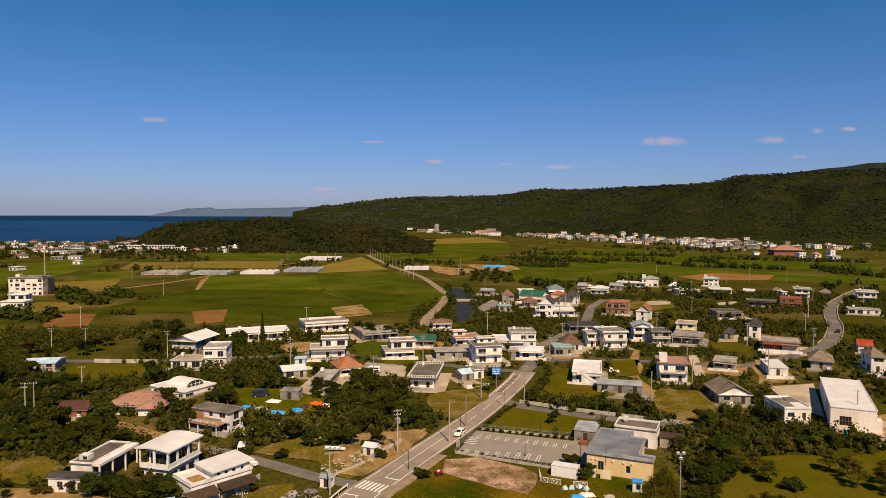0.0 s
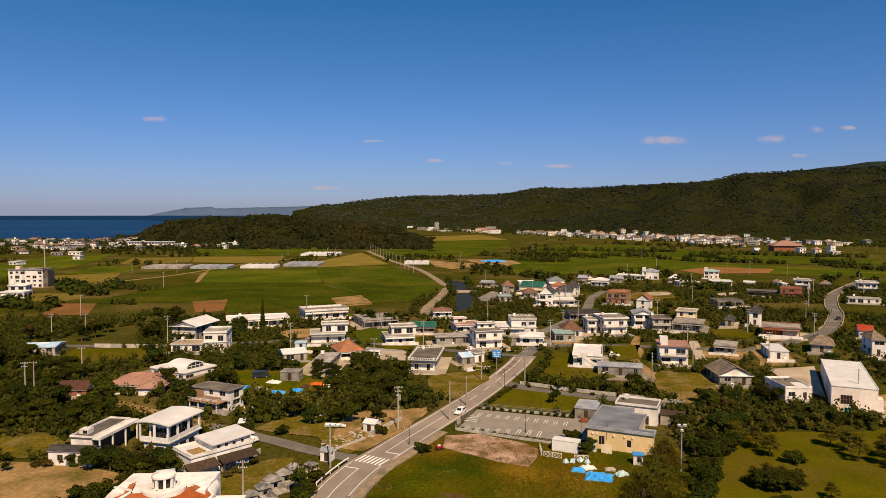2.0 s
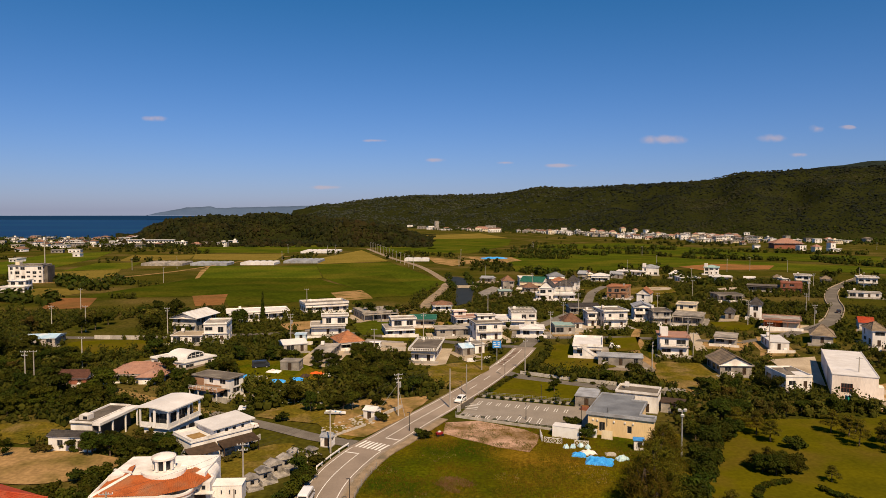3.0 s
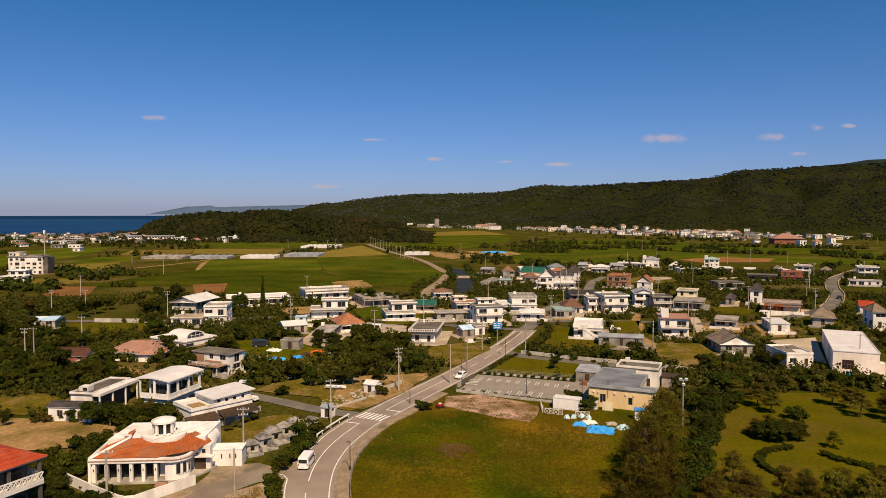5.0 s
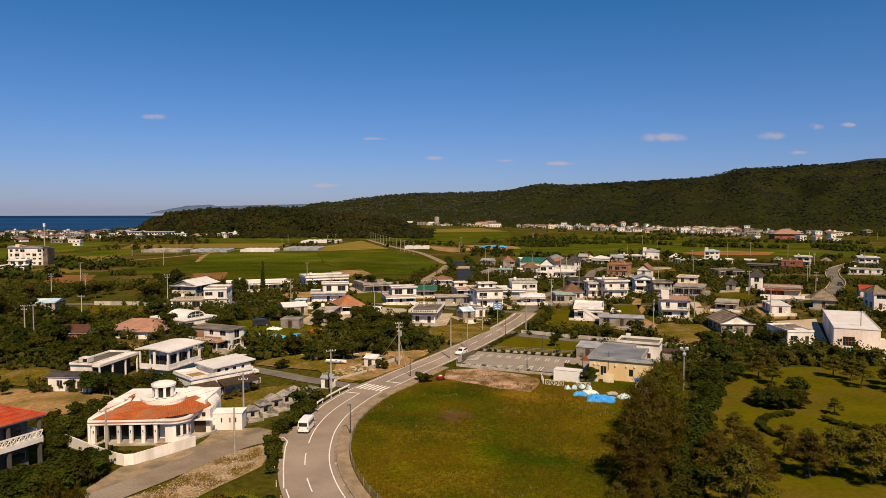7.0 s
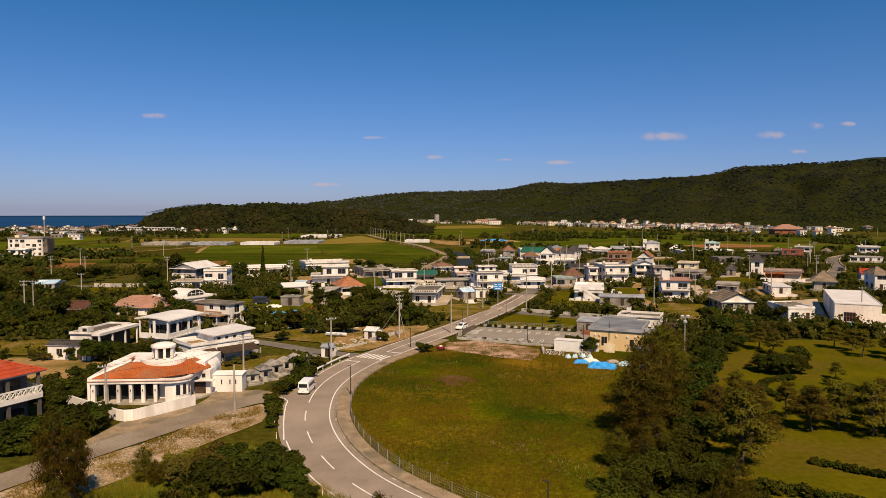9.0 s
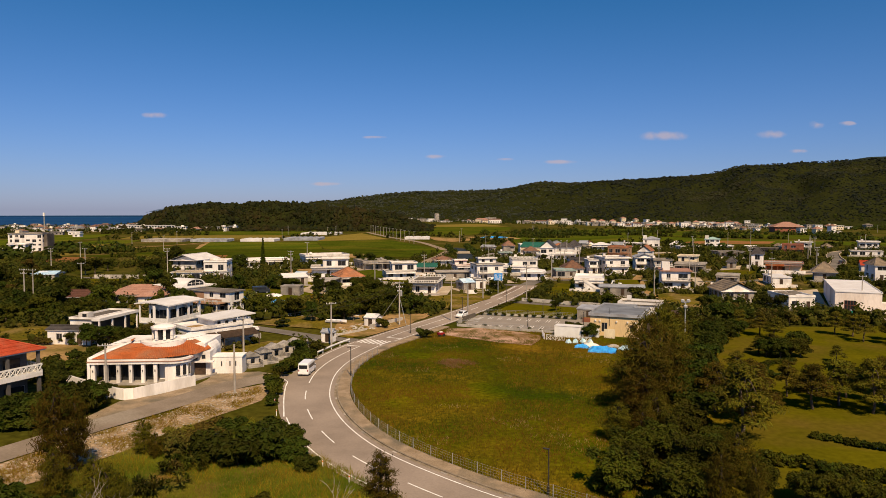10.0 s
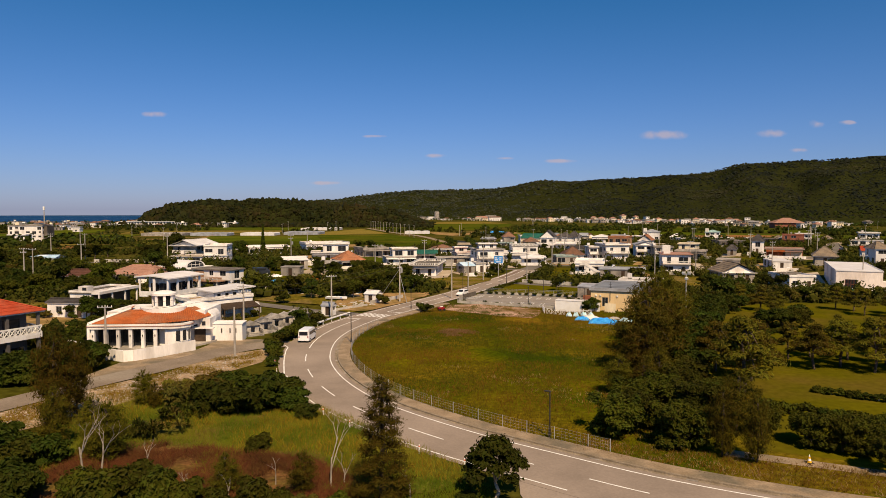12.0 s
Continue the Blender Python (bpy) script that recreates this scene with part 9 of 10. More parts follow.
# ---- the closely built part of the far villages, too many houses to count ----
def crowded_village(name, regions, label, seed):
    r = random.Random(seed)
    vs, fs, mi = [], [], []
    mats = [WHITE, CONC, CREAM, WHITEROOF, ROSETILE, BROWNTILE, GLASS, DARKCONC]

    def add(m, pts, faces, k):
        b = len(vs)
        vs.extend((m @ Vector(p))[:] for p in pts)
        fs.extend([i + b for i in f] for f in faces)
        mi.extend([k] * len(faces))

    cube = ((0, 3, 2, 1), (4, 5, 6, 7), (0, 1, 5, 4), (1, 2, 6, 5), (2, 3, 7, 6), (3, 0, 4, 7))

    def blk(m, x0, x1, y0, y1, z0, z1, k):
        add(m, [(x0, y0, z0), (x1, y0, z0), (x1, y1, z0), (x0, y1, z0), (x0, y0, z1), (x1, y0, z1), (x1, y1, z1), (x0, y1, z1)], cube, k)

    for n, a0, a1, d0, d1 in regions:
        for _ in range(n):
            a = r.uniform(a0, a1)
            d = lerp_tab(FOOT_D, a) + r.uniform(d0, d1) if d1 < 100 else r.uniform(d0, d1)
            x = a * d
            z = ground_far(x, d)
            m = pose(x, d, z, 0, 0, r.uniform(-25, 20))
            w, dp = r.uniform(7, 15), r.uniform(7, 11)
            h = r.choice((3.2, 3.4, 5.8, 6.0))
            wk = r.choice((0, 0, 1, 1, 2))
            blk(m, -w / 2, w / 2, -dp / 2, dp / 2, -2, h, wk)
            if r.random() < 0.78:
                rk = r.choice((3, 3, 1, 7, 7))
                blk(m, -w / 2 - 0.5, w / 2 + 0.5, -dp / 2 - 0.6, dp / 2 + 0.5, h + 0.004, h + 0.4, rk)
                if r.random() < 0.6:
                    q = r.uniform(-w / 4, w / 4)
                    blk(m, q - 1.5, q + 1.5, -1, 2, h + 0.404, h + 2.4, wk)
            else:
                rk = r.choice((4, 5, 5, 5, 7))
                X, Y = w / 2 + 0.7, dp / 2 + 0.7
                add(m, [(-X, -Y, h + 0.004), (X, -Y, h + 0.004), (X, Y, h + 0.004), (-X, Y, h + 0.004), (-X + Y * 0.9, 0, h + 2.2), (X - Y * 0.9, 0, h + 2.2)] if X > Y else
                    [(-X, -Y, h + 0.004), (X, -Y, h + 0.004), (X, Y, h + 0.004), (-X, Y, h + 0.004), (-0.3, 0, h + 2.2), (0.3, 0, h + 2.2)],
                    ((0, 1, 5, 4), (1, 2, 5), (2, 3, 4, 5), (3, 0, 4), (0, 3, 2, 1)), rk)
            for f in range(1 if h < 4 else 2):
                k = -w / 2 + 0.8
                while k < w / 2 - 1.6:
                    ww = r.uniform(1.0, 2.4)
                    if k + ww < w / 2 - 0.3:
                        blk(m, k, k + ww, -dp / 2 - 0.08, -dp / 2 - 0.004, 0.9 + 2.9 * f, 2.3 + 2.9 * f, 6)
                    k += ww + r.uniform(0.7, 1.8)
    me = bpy.data.meshes.new(name)
    me.from_pydata(vs, [], fs)
    for mt in mats:
        me.materials.append(mt)
    me.polygons.foreach_set("material_index", mi)
    tagged(new(name, me), label, "houses", kind="stuff")


crowded_village("far_village", [(60, 0.12, 0.24, -130, 10), (95, 0.22, 0.40, -190, 0), (40, 0.36, 0.46, -270, -40), (8, 0.46, 0.64, -240, -60), (12, 0.02, 0.12, -120, 10)], "closely built white and tiled houses at the ridge's foot", 5)
crowded_village("far_village", [(45, -0.64, -0.40, 900, 1200), (10, -0.42, -0.30, 900, 1010)], "low white and tiled houses along the coast", 6)
# ---- clouds low over the hills ----
CLOUDM = bpy.data.materials.new("thin_glowing_cloud")
CLOUDM.use_nodes = True
cn, cl = CLOUDM.node_tree.nodes, CLOUDM.node_tree.links
ct = cn.new("ShaderNodeBsdfTransparent")
# the clouds' sunlit brightness is emitted by the sheet itself
cd = cn.new("ShaderNodeEmission")
cd.inputs["Color"].default_value = (0.36, 0.29, 0.31, 1)
cx = cn.new("ShaderNodeMixShader")
ctc = cn.new("ShaderNodeTexCoord")
cmp_ = cn.new("ShaderNodeMapping")
cmp_.inputs["Location"].default_value = (-1, 0, -1)
cmp_.inputs["Scale"].default_value = (2, 0, 2)
cl.new(ctc.outputs["Generated"], cmp_.inputs[0])
cgr = cn.new("ShaderNodeTexGradient")
cgr.gradient_type = "SPHERICAL"
cl.new(cmp_.outputs[0], cgr.inputs[0])
cnz = cn.new("ShaderNodeTexNoise")
cnz.inputs["Scale"].default_value = 0.009
cnz.inputs["Detail"].default_value = 8
cgeo = cn.new("ShaderNodeNewGeometry")
cl.new(cgeo.outputs["Position"], cnz.inputs["Vector"])
cml = cn.new("ShaderNodeMath")
cml.operation = "MULTIPLY"
cl.new(cgr.outputs["Fac"], cml.inputs[0])
cl.new(cnz.outputs["Fac"], cml.inputs[1])
cmr = cn.new("ShaderNodeMapRange")
cmr.interpolation_type = "SMOOTHSTEP"
cmr.inputs["From Min"].default_value, cmr.inputs["From Max"].default_value = 0.15, 0.46
cmr.inputs["To Max"].default_value = 0.62
cl.new(cml.outputs[0], cmr.inputs["Value"])
cl.new(cmr.outputs[0], cx.inputs[0])
cl.new(ct.outputs[0], cx.inputs[1])
cl.new(cd.outputs[0], cx.inputs[2])
cl.new(cx.outputs[0], cn["Material Output"].inputs[0])


def cloud(a, el, w, h, n, seed):
    """A thin bank of cloud by bearing and height over the horizon (x / y, z / y), w wide and h high in the same measure."""
    D = 4550
    bm = bmesh.new()
    bmesh.ops.create_grid(bm, x_segments=12, y_segments=6, size=1)
    for v in bm.verts:
        x, z = v.co.x, v.co.y
        v.co = Vector((x * w * D * 0.72, 40 * (x * x + z * z) + 12 * noise.noise(Vector((x * 2, z * 2, seed))), z * h * D * (0.62 + 0.008 * n)))
    ob = new("backdrop_cloud", mesh_of("backdrop_cloud", bm, CLOUDM, True))
    ob.matrix_basis = pose(a * D, D, el * D + 40)
    tagged(ob, "small thin pinkish white cloud", "cloud", kind="structure")


for a, el, w, h, n, sd in ((-0.421, 0.139, 0.045, 0.010, 16, 1), (0.322, 0.109, 0.085, 0.014, 30, 2), (0.48, 0.111, 0.05, 0.014, 24, 3), (0.545, 0.125, 0.03, 0.014, 20, 4), (0.17, 0.071, 0.06, 0.008, 10, 5),
                            (0.09, 0.075, 0.03, 0.006, 7, 6), (-0.01, 0.079, 0.035, 0.008, 8, 7), (-0.10, 0.107, 0.04, 0.006, 5, 8), (-0.17, 0.039, 0.06, 0.008, 6, 9), (0.52, 0.087, 0.03, 0.008, 8, 10), (0.59, 0.127, 0.03, 0.008, 8, 11)):
    cloud(a, el, w, h, n, sd)

bridge = thing("footbridge", 13.4, 412.3, 0, "small pale concrete bridge over the river", "bridge")
part("deck", boxes((-7.5, 7.5, -1.6, 1.6, 0.3, 0.7)), YARDM, bridge)
for yy in (-1.6, 1.45):
    part("parapet", boxes((-7.5, 7.5, yy, yy + 0.15, 0.704, 1.5)), YARDM, bridge)
for xx in (-5.4, 5.0):
    part("pier", boxes((xx, xx + 0.5, -1.4, 1.4, -0.5, 0.296)), CONC, bridge)


# ---- plants near the road, the golf lawn and the bank ----
# row of dark trees between meadow and lawn
NR = random.Random(5)
for x, y, s in ((15.6, 60.6, 0.86), (17.8, 62.6, 0.80), (20.2, 57.4, 0.86), (21.6, 60.4, 0.80), (18.4, 66.0, 0.78), (23.8, 63.6, 0.82), (26.6, 66.6, 0.84), (22.0, 69.2, 0.78), (28.4, 70.6, 0.8), (25.6, 72.6, 0.8), (28.6, 78.0, 0.9),
                (30.4, 83.0, 1.0), (31.6, 89.0, 1.05), (34.6, 94.4, 1.05), (37.4, 100.0, 1.05), (40.6, 106.0, 1.05), (43.6, 112.0, 1.0), (46.4, 118.0, 1.05), (49.0, 124.5, 1.05), (52.0, 130.5, 1.0), (56.0, 135.0, 0.85), (60, 139, 0.8)):
    plant(NEARBIG if y < 74 else NR.choice(BIG), x, y, s * NR.uniform(0.92, 1.08), NR.uniform(0, 360), -1.5 * s, group="trees along the meadow")
for x, y, s, w in ((24.4, 85.0, 1.05, 1.75), (27.6, 88.6, 1.12, 1.6), (22.8, 80.2, 0.72, 1.6), (29.6, 95.0, 1.05, 1.5), (32.8, 101.0, 1.08, 1.5), (35.4, 107.0, 1.1, 1.5), (37.6, 112.6, 1.0, 1.5), (40.0, 119.0, 0.85, 1.4), (42.8, 126.0, 0.7, 1.3),
                   (19.2, 74.4, 0.42, 1.9), (21.6, 73.4, 0.40, 1.8), (24.0, 75.6, 0.5, 1.6), (22.8, 55.0, 0.70, 0.85), (25.0, 53.6, 0.62, 0.85), (26.8, 61.6, 0.66, 1.2)):
    ob = plant(NR.choice(CASUS), x + (1.0 if 76 < y < 92 else -0.8 if y >= 92 else 0), y, s, NR.uniform(0, 360), group="casuarinas along the meadow")
    ob.matrix_basis = ob.matrix_basis @ Matrix.Diagonal((w, w, 1, 1))
for x, y, s in ((32.9, 74.1, 1.42), (36.6, 80.4, 1.15), (34.4, 85.5, 1.05), (39.6, 87.0, 1.1), (38.2, 93.5, 1.0), (43.0, 91.5, 0.95), (42.6, 98.5, 1.0), (51.7, 88.0, 1.12), (54.0, 84.6, 1.12), (51.0, 94.0, 0.9), (47.2, 92.5, 1.0), (58.0, 88.5, 1.0), (61.0, 93.5, 0.95), (65.5, 90.0, 0.95), (55.0, 92.0, 1.1), (47.5, 86.5, 1.0), (58.5, 84.0, 1.0),
                (65.1, 139.6, 0.85), (66.0, 134.8, 0.8), (62.0, 142.0, 0.8), (81.4, 140.8, 0.85), (83.4, 138.0, 0.8), (82.4, 132.6, 0.8), (86.0, 129.6, 0.85), (88.5, 134.0, 0.8), (92, 130.0, 0.85), (97, 138, 0.9), (101, 133, 0.9), (66.6, 114.4, 0.5)):
    plant(NR.choice(PINES), x, y, s * (0.74 if 90 < y < 105 else 0.95), NR.uniform(0, 360), group="pines on the golf lawn")
for x, y, s in ((56.4, 121.0, 0.62), (56.8, 118.8, 0.62), (58.6, 117.4, 0.66), (60.6, 118.4, 0.66), (62.6, 118.4, 0.62), (58.6, 120.6, 0.66), (61.0, 121.0, 0.62)):
    plant(NR.choice(BIG + PINES[:1]), x, y, s, NR.uniform(0, 360), -1.0 * s, group="island of trees on the lawn")
for x, y, s in ((31.4, 57.6, 0.66), (33.4, 56.2, 0.68), (35.6, 55.4, 0.7), (37.8, 54.2, 0.66), (28.6, 60.4, 0.6), (40.0, 53.0, 0.66)):
    plant(NEARBIG, x, y, s, NR.uniform(0, 360), -1.5 * s, group="bushes by the footpath")
plant(SHRUBS[1], 68.3, 131.0, 1.3, group="lawn bushes")
plant(SHRUBS[0], 70.0, 131.6, 1.1, group="lawn bushes")
line_of([(30.6, 67.8), (33.5, 67.4), (36.0, 66.0), (37.2, 64.6), (41.2, 63.1), (47, 60)], 0.85, SHRUBS[:2], 0.62, 0.74, 12, 0.25, "clipped lawn hedge")
line_of([(41.7, 75.4), (43.4, 73.7), (46, 71.7), (50, 69.5), (58, 64)], 0.8, SHRUBS[:2], 0.42, 0.50, 13, 0.12, "low hedge on the lawn")
line_of([(59.2, 113.8), (56.0, 113.3), (52.9, 111.1), (51.1, 108.0), (50.6, 105.0), (51.2, 102.7)], 0.85, SHRUBS[:2], 0.48, 0.56, 14, 0.15, "curved low hedge on the lawn")
line_of([(62.9, 111.1), (64.3, 108.0), (66.6, 105.5), (70.3, 103.3), (76, 101)], 0.9, SHRUBS[:2], 0.48, 0.56, 15, 0.15, "low hedge on the lawn")
line_of([(70, 152), (84, 154), (92, 156)], 2.6, TREES, 0.7, 0.9, 16, 0.8, "trees behind the lawn")
line_of([(94, 157), (97, 156), (100, 155.5)], 2.6, TREES, 0.55, 0.7, 17, 0.6, "trees before the warehouse")
line_of([(52, 136), (58, 142), (66, 150)], 2.6, TREES + BIG[:1], 0.8, 1.0, 18, 1.0, "trees behind the lawn")
for i in range(11):
    ob = thing("marker_stake", 42.6 + i * 0.95, 75.2 - i * 0.85, 0, "short white stake beside the hedge", "post", "lawn stakes")
    bm = bmesh.new()
    tube(bm, (0, 0, 0), (0, 0, 0.5), 0.05, n=6)
    part("stake", bm, PLASTICW, ob)
# meadow edge bushes
plant(SHRUBS[0], -4.4, 137.6, 1.0, group="meadow bushes")
plant(SHRUBS[1], -3.4, 136.6, 1.0, group="meadow bushes")
plant(TREES[1], 30.6, 137.6, 0.6, group="meadow bushes")
line_of([(4.5, 152.2), (14, 147.8), (23, 143.2)], 2.1, SHRUBS[:2], 0.28, 0.42, 20, 0.2, "low hedge along the car park")
line_of([(9.5, 167.4), (22, 163.6), (34.6, 159.6)], 1.7, SHRUBS, 0.36, 0.5, 21, 0.2, "low hedge behind the car park")
line_of([(11, 170), (16, 180), (20, 186.5)], 2.4, SHRUBS[:2], 0.45, 0.6, 22, 0.2, "round bushes by the lane")
line_of([(24, 186.6), (30, 184.2), (40, 179.6)], 4.0, SHRUBS[:2], 0.45, 0.6, 23, 0.2, "round bushes by the lane")
plant(TREES[1], 28.6, 172.4, 0.72)
# dark garden trees before the white houses
for k, x, y, sc in ((1, -66.5, 127.6, 0.95), (3, -62.6, 126.4, 1.05), (1, -58.4, 125.4, 0.9), (3, -64.4, 131.2, 0.8), (0, -54.6, 123.6, 0.75), (3, -71.0, 128.8, 0.6)):
    plant(TREES[k], x, y, sc, x * 37 % 360, group="garden trees before the houses")
# greenery and clutter beside the tan building
plant(SHRUBS[0], 27.6, 145.2, 1.1, 20)
plant(SHRUBS[1], 29.0, 145.9, 0.9, 80)
plant(TREES[1], 28.6, 135.4, 0.62, 140)
plant(SHRUBS[0], 48.6, 131.0, 0.8, 50)
planter = thing("brick_planter", 33.2, 157.0, -20, "low orange-red brick planter beside the car park", "planter")
part("wall", bevel(boxes((-0.9, 0.9, -0.6, 0.6, 0, 1.0)), 0.04), BRICKRED, planter)
part("soil", boxes((-0.75, 0.75, -0.45, 0.45, 1.004, 1.06)), SOILM, planter)
# hedge and trees in the lane mouth
line_of([(-23.6, 93.4), (-24.4, 96.4), (-25.2, 98.6)], 1.1, SHRUBS[:2], 0.8, 0.95, 24, 0.2, "dense hedge in the lane mouth")
line_of([(-22.9, 88.5), (-23.1, 90.5), (-23.3, 92)], 1.2, SHRUBS[:2], 0.6, 0.8, 25, 0.2, "dense hedge beside the road")
line_of([(-25.4, 104.6), (-24.6, 108.5), (-23.6, 112.6), (-23.2, 116)], 1.2, SHRUBS[:2], 0.95, 1.2, 26, 0.5, "dense hedge beside the road")
plant(TREES[1], -25.0, 117.4, 0.85)
plant(TREES[3], -24.8, 113.6, 0.55)
# the overgrown bank before the camera
for x, y, s in ((-18.6, 68.4, 1.35), (-21.0, 70.4, 1.4), (-23.4, 68.4, 1.3), (-17.0, 71.2, 1.15), (-20.6, 66.6, 1.2), (-25.4, 70.8, 1.2), (-27.4, 69.4, 1.0), (-15.4, 68.6, 0.95), (-23.0, 73.6, 1.25), (-28.8, 72.5, 0.9), (-19.6, 73.4, 1.2), (-25.6, 74.6, 1.1), (-18.6, 76.0, 0.7)):
    plant(BUSHES[2 if x < -25 else NR.choice((0, 1, 1))], x, y, s, NR.uniform(0, 360), group="dense bushes on the bank")
c = [(0, 0, 3.6, 1.0, 0.6)] + [(1.6 * math.cos(k * 2.4) * (0.45 + 0.55 * (k % 3) / 2), 1.6 * math.sin(k * 2.4) * (0.45 + 0.55 * (k % 3) / 2), 3.5 - 0.62 * (k % 3) - 0.5 * ((k * 7) % 5) / 4, 0.62 + 0.2 * math.sin(k * 3), 0.5) for k in range(20)]
UMBRELLA = plant_kind("broadleaf_tree", leaf_mesh("crown", c, 3600, 0.19, LEAFDARK, 201, aspect=1.6, spread=0.5, core=0.5), limbs("trunk", 2.3, 0.10, [q[:3] for q in c[1:14]], 52, 0.9, DEADWOOD), "small spreading tree with pale forked trunk", "tree")
plant(UMBRELLA, 3.3, 46.6, 1.05, 40)
plant(BUSHES[1], -13.4, 65.4, 0.62)
plant(NEARBIG, 34.2, 51.4, 0.55, 100, group="trees along the meadow")
plant(BUSHES[0], -15.9, 56.5, 0.66)
ob = plant(NEARCASU, -4.5, 46.2, 0.9, 30, group="casuarinas on the bank")
ob.matrix_basis = ob.matrix_basis @ Matrix.Diagonal((1.35, 1.35, 1, 1))
for k, x, y, s, w in ((1, -37.0, 63.6, 0.94, 1.05), (2, -36.0, 65.4, 0.74, 0.9), (1, -31.6, 70.3, 0.38, 1.4), (0, -29.8, 69.0, 0.30, 1.4), (2, -27.3, 53.8, 0.58, 1.25), (0, -29.2, 55.4, 0.5, 1.2), (2, -10.3, 47.4, 0.36, 1.3), (1, -15.8, 47.6, 0.30, 1.6), (1, -33.4, 57.0, 0.55, 1.2), (0, -42.0, 58.0, 0.8, 1.1)):
    ob = plant(CASUS[k], x, y, s, 40 * x, group="casuarinas on the bank")
    ob.matrix_basis = ob.matrix_basis @ Matrix.Diagonal((w, w, 1, 1))
for k, x, y, s in ((0, -22.7, 46.4, 1.15), (0, -20.2, 46.2, 1.0), (0, -25.4, 46.2, 1.0), (0, -18.0, 45.2, 0.8), (0, -23.6, 44.4, 1.1), (0, -13.4, 45.8, 0.8), (0, -11.2, 44.8, 0.7), (0, -15.4, 44.4, 0.7), (1, -36.2, 54.4, 1.3), (0, -33.8, 50.6, 1.2), (1, -31.0, 47.4, 1.15), (1, -37.4, 50.6, 1.4), (0, -34.4, 46.4, 1.2), (1, -29.2, 45.0, 1.0), (0, -39.6, 57.0, 1.3), (1, -40.6, 53.0, 1.4),
                    (1, -31.8, 53.6, 0.9), (0, -43.4, 61.0, 1.2), (0, -7.4, 44.2, 0.6), (2, -9.4, 43.6, 0.6), (1, 1.6, 45.4, 0.5), (0, -1.0, 44.4, 0.45), (1, -38.4, 46.6, 1.3)):
    plant(BUSHES[k], x, y, s, NR.uniform(0, 360), group="low bushes on the bank")
patch("bare_bank", [(-30, 59), (-24, 58.4), (-17, 56.4), (-11, 54.6), (-8, 52), (-5.6, 48), (-5.6, 43), (-14, 43), (-22, 43), (-32, 45)], BROWNSOIL, "reddish-brown bare earth on the bank", wobble=1.6, z=0.075, keep=False)
for i in range(26):
    u, v = (i + NR.random()) / 26, NR.random()
    plant(BUSHES[NR.choice((1, 1, 0))], -45.0 - 5.6 * u - 2.2 * v, 87.6 - 9.0 * u + 1.2 * v, NR.uniform(1.25, 1.5), NR.uniform(0, 360), group="dense hedge beside the lane")
for i in range(14):
    plant(SHRUBS[NR.choice((0, 1, 3))], NR.uniform(-63, -55), NR.uniform(105, 118.5), NR.uniform(1.0, 1.4), NR.uniform(0, 360), group="bushes before the sandy plot")
for i in range(16):
    plant(SHRUBS[NR.choice((0, 1, 3))], NR.uniform(-66, -55.5), NR.uniform(99.5, 108), NR.uniform(1.0, 1.4), NR.uniform(0, 360), group="bushes before the sandy plot")
c = [(0.25 * math.sin(k * 2), 0.25 * math.cos(k * 2.3), 0.7 + 0.5 * k, 1.55 * math.sin(math.pi * (0.22 + 0.66 * k / 8)), 0.8) for k in range(9)]
OVAL = plant_kind("clipped_bush", leaf_mesh("crown", c, 2600, 0.17, LEAFDARK, 171, spread=0.15, sub=2, core=0.85), limbs("trunk", 3.0, 0.09, [], 4, 0.1), "tall dark clipped oval bush", "shrub")
plant(OVAL, -53.6, 93.0, 1.05, 20)
line_of([(-49.5, 97.6), (-46, 95.2), (-43.4, 94.0)], 1.1, SHRUBS[:2], 0.4, 0.55, 47, 0.25, "shrubs in the villa forecourt")
# shrubs behind the villa's wall and in the gardens
line_of([(-57.5, 101.5), (-52, 97.2), (-47, 93.6)], 1.3, SHRUBS[:2], 0.4, 0.55, 27, 0.2, "hedge behind the garden wall")
line_of([(-54, 112), (-53, 116), (-52, 119)], 2.6, TREES[:4], 0.55, 0.7, 30, 1.2, "garden trees behind the villa")
line_of([(-66, 128), (-60, 127), (-54, 124.5), (-50, 123)], 2.4, TREES[:4], 0.75, 1.05, 31, 1.2, "garden trees below the white houses")
line_of([(-77, 129), (-71, 129.5)], 2.0, SHRUBS, 0.7, 1.0, 32, 0.6, "garden bushes")
line_of([(-39.5, 123.5), (-36.5, 130)], 1.8, SHRUBS, 0.6, 0.8, 33, 0.4, "garden bushes")
plant(SHRUBS[0], -13.4, 147.4, 1.1)
plant(SHRUBS[1], -34.8, 146.6, 1.1)
line_of([(-30, 153), (-21, 154.6), (-15, 155.2)], 2.2, TREES[:2] + SHRUBS[:2], 0.7, 0.95, 34, 0.6, "bushes behind the boat")
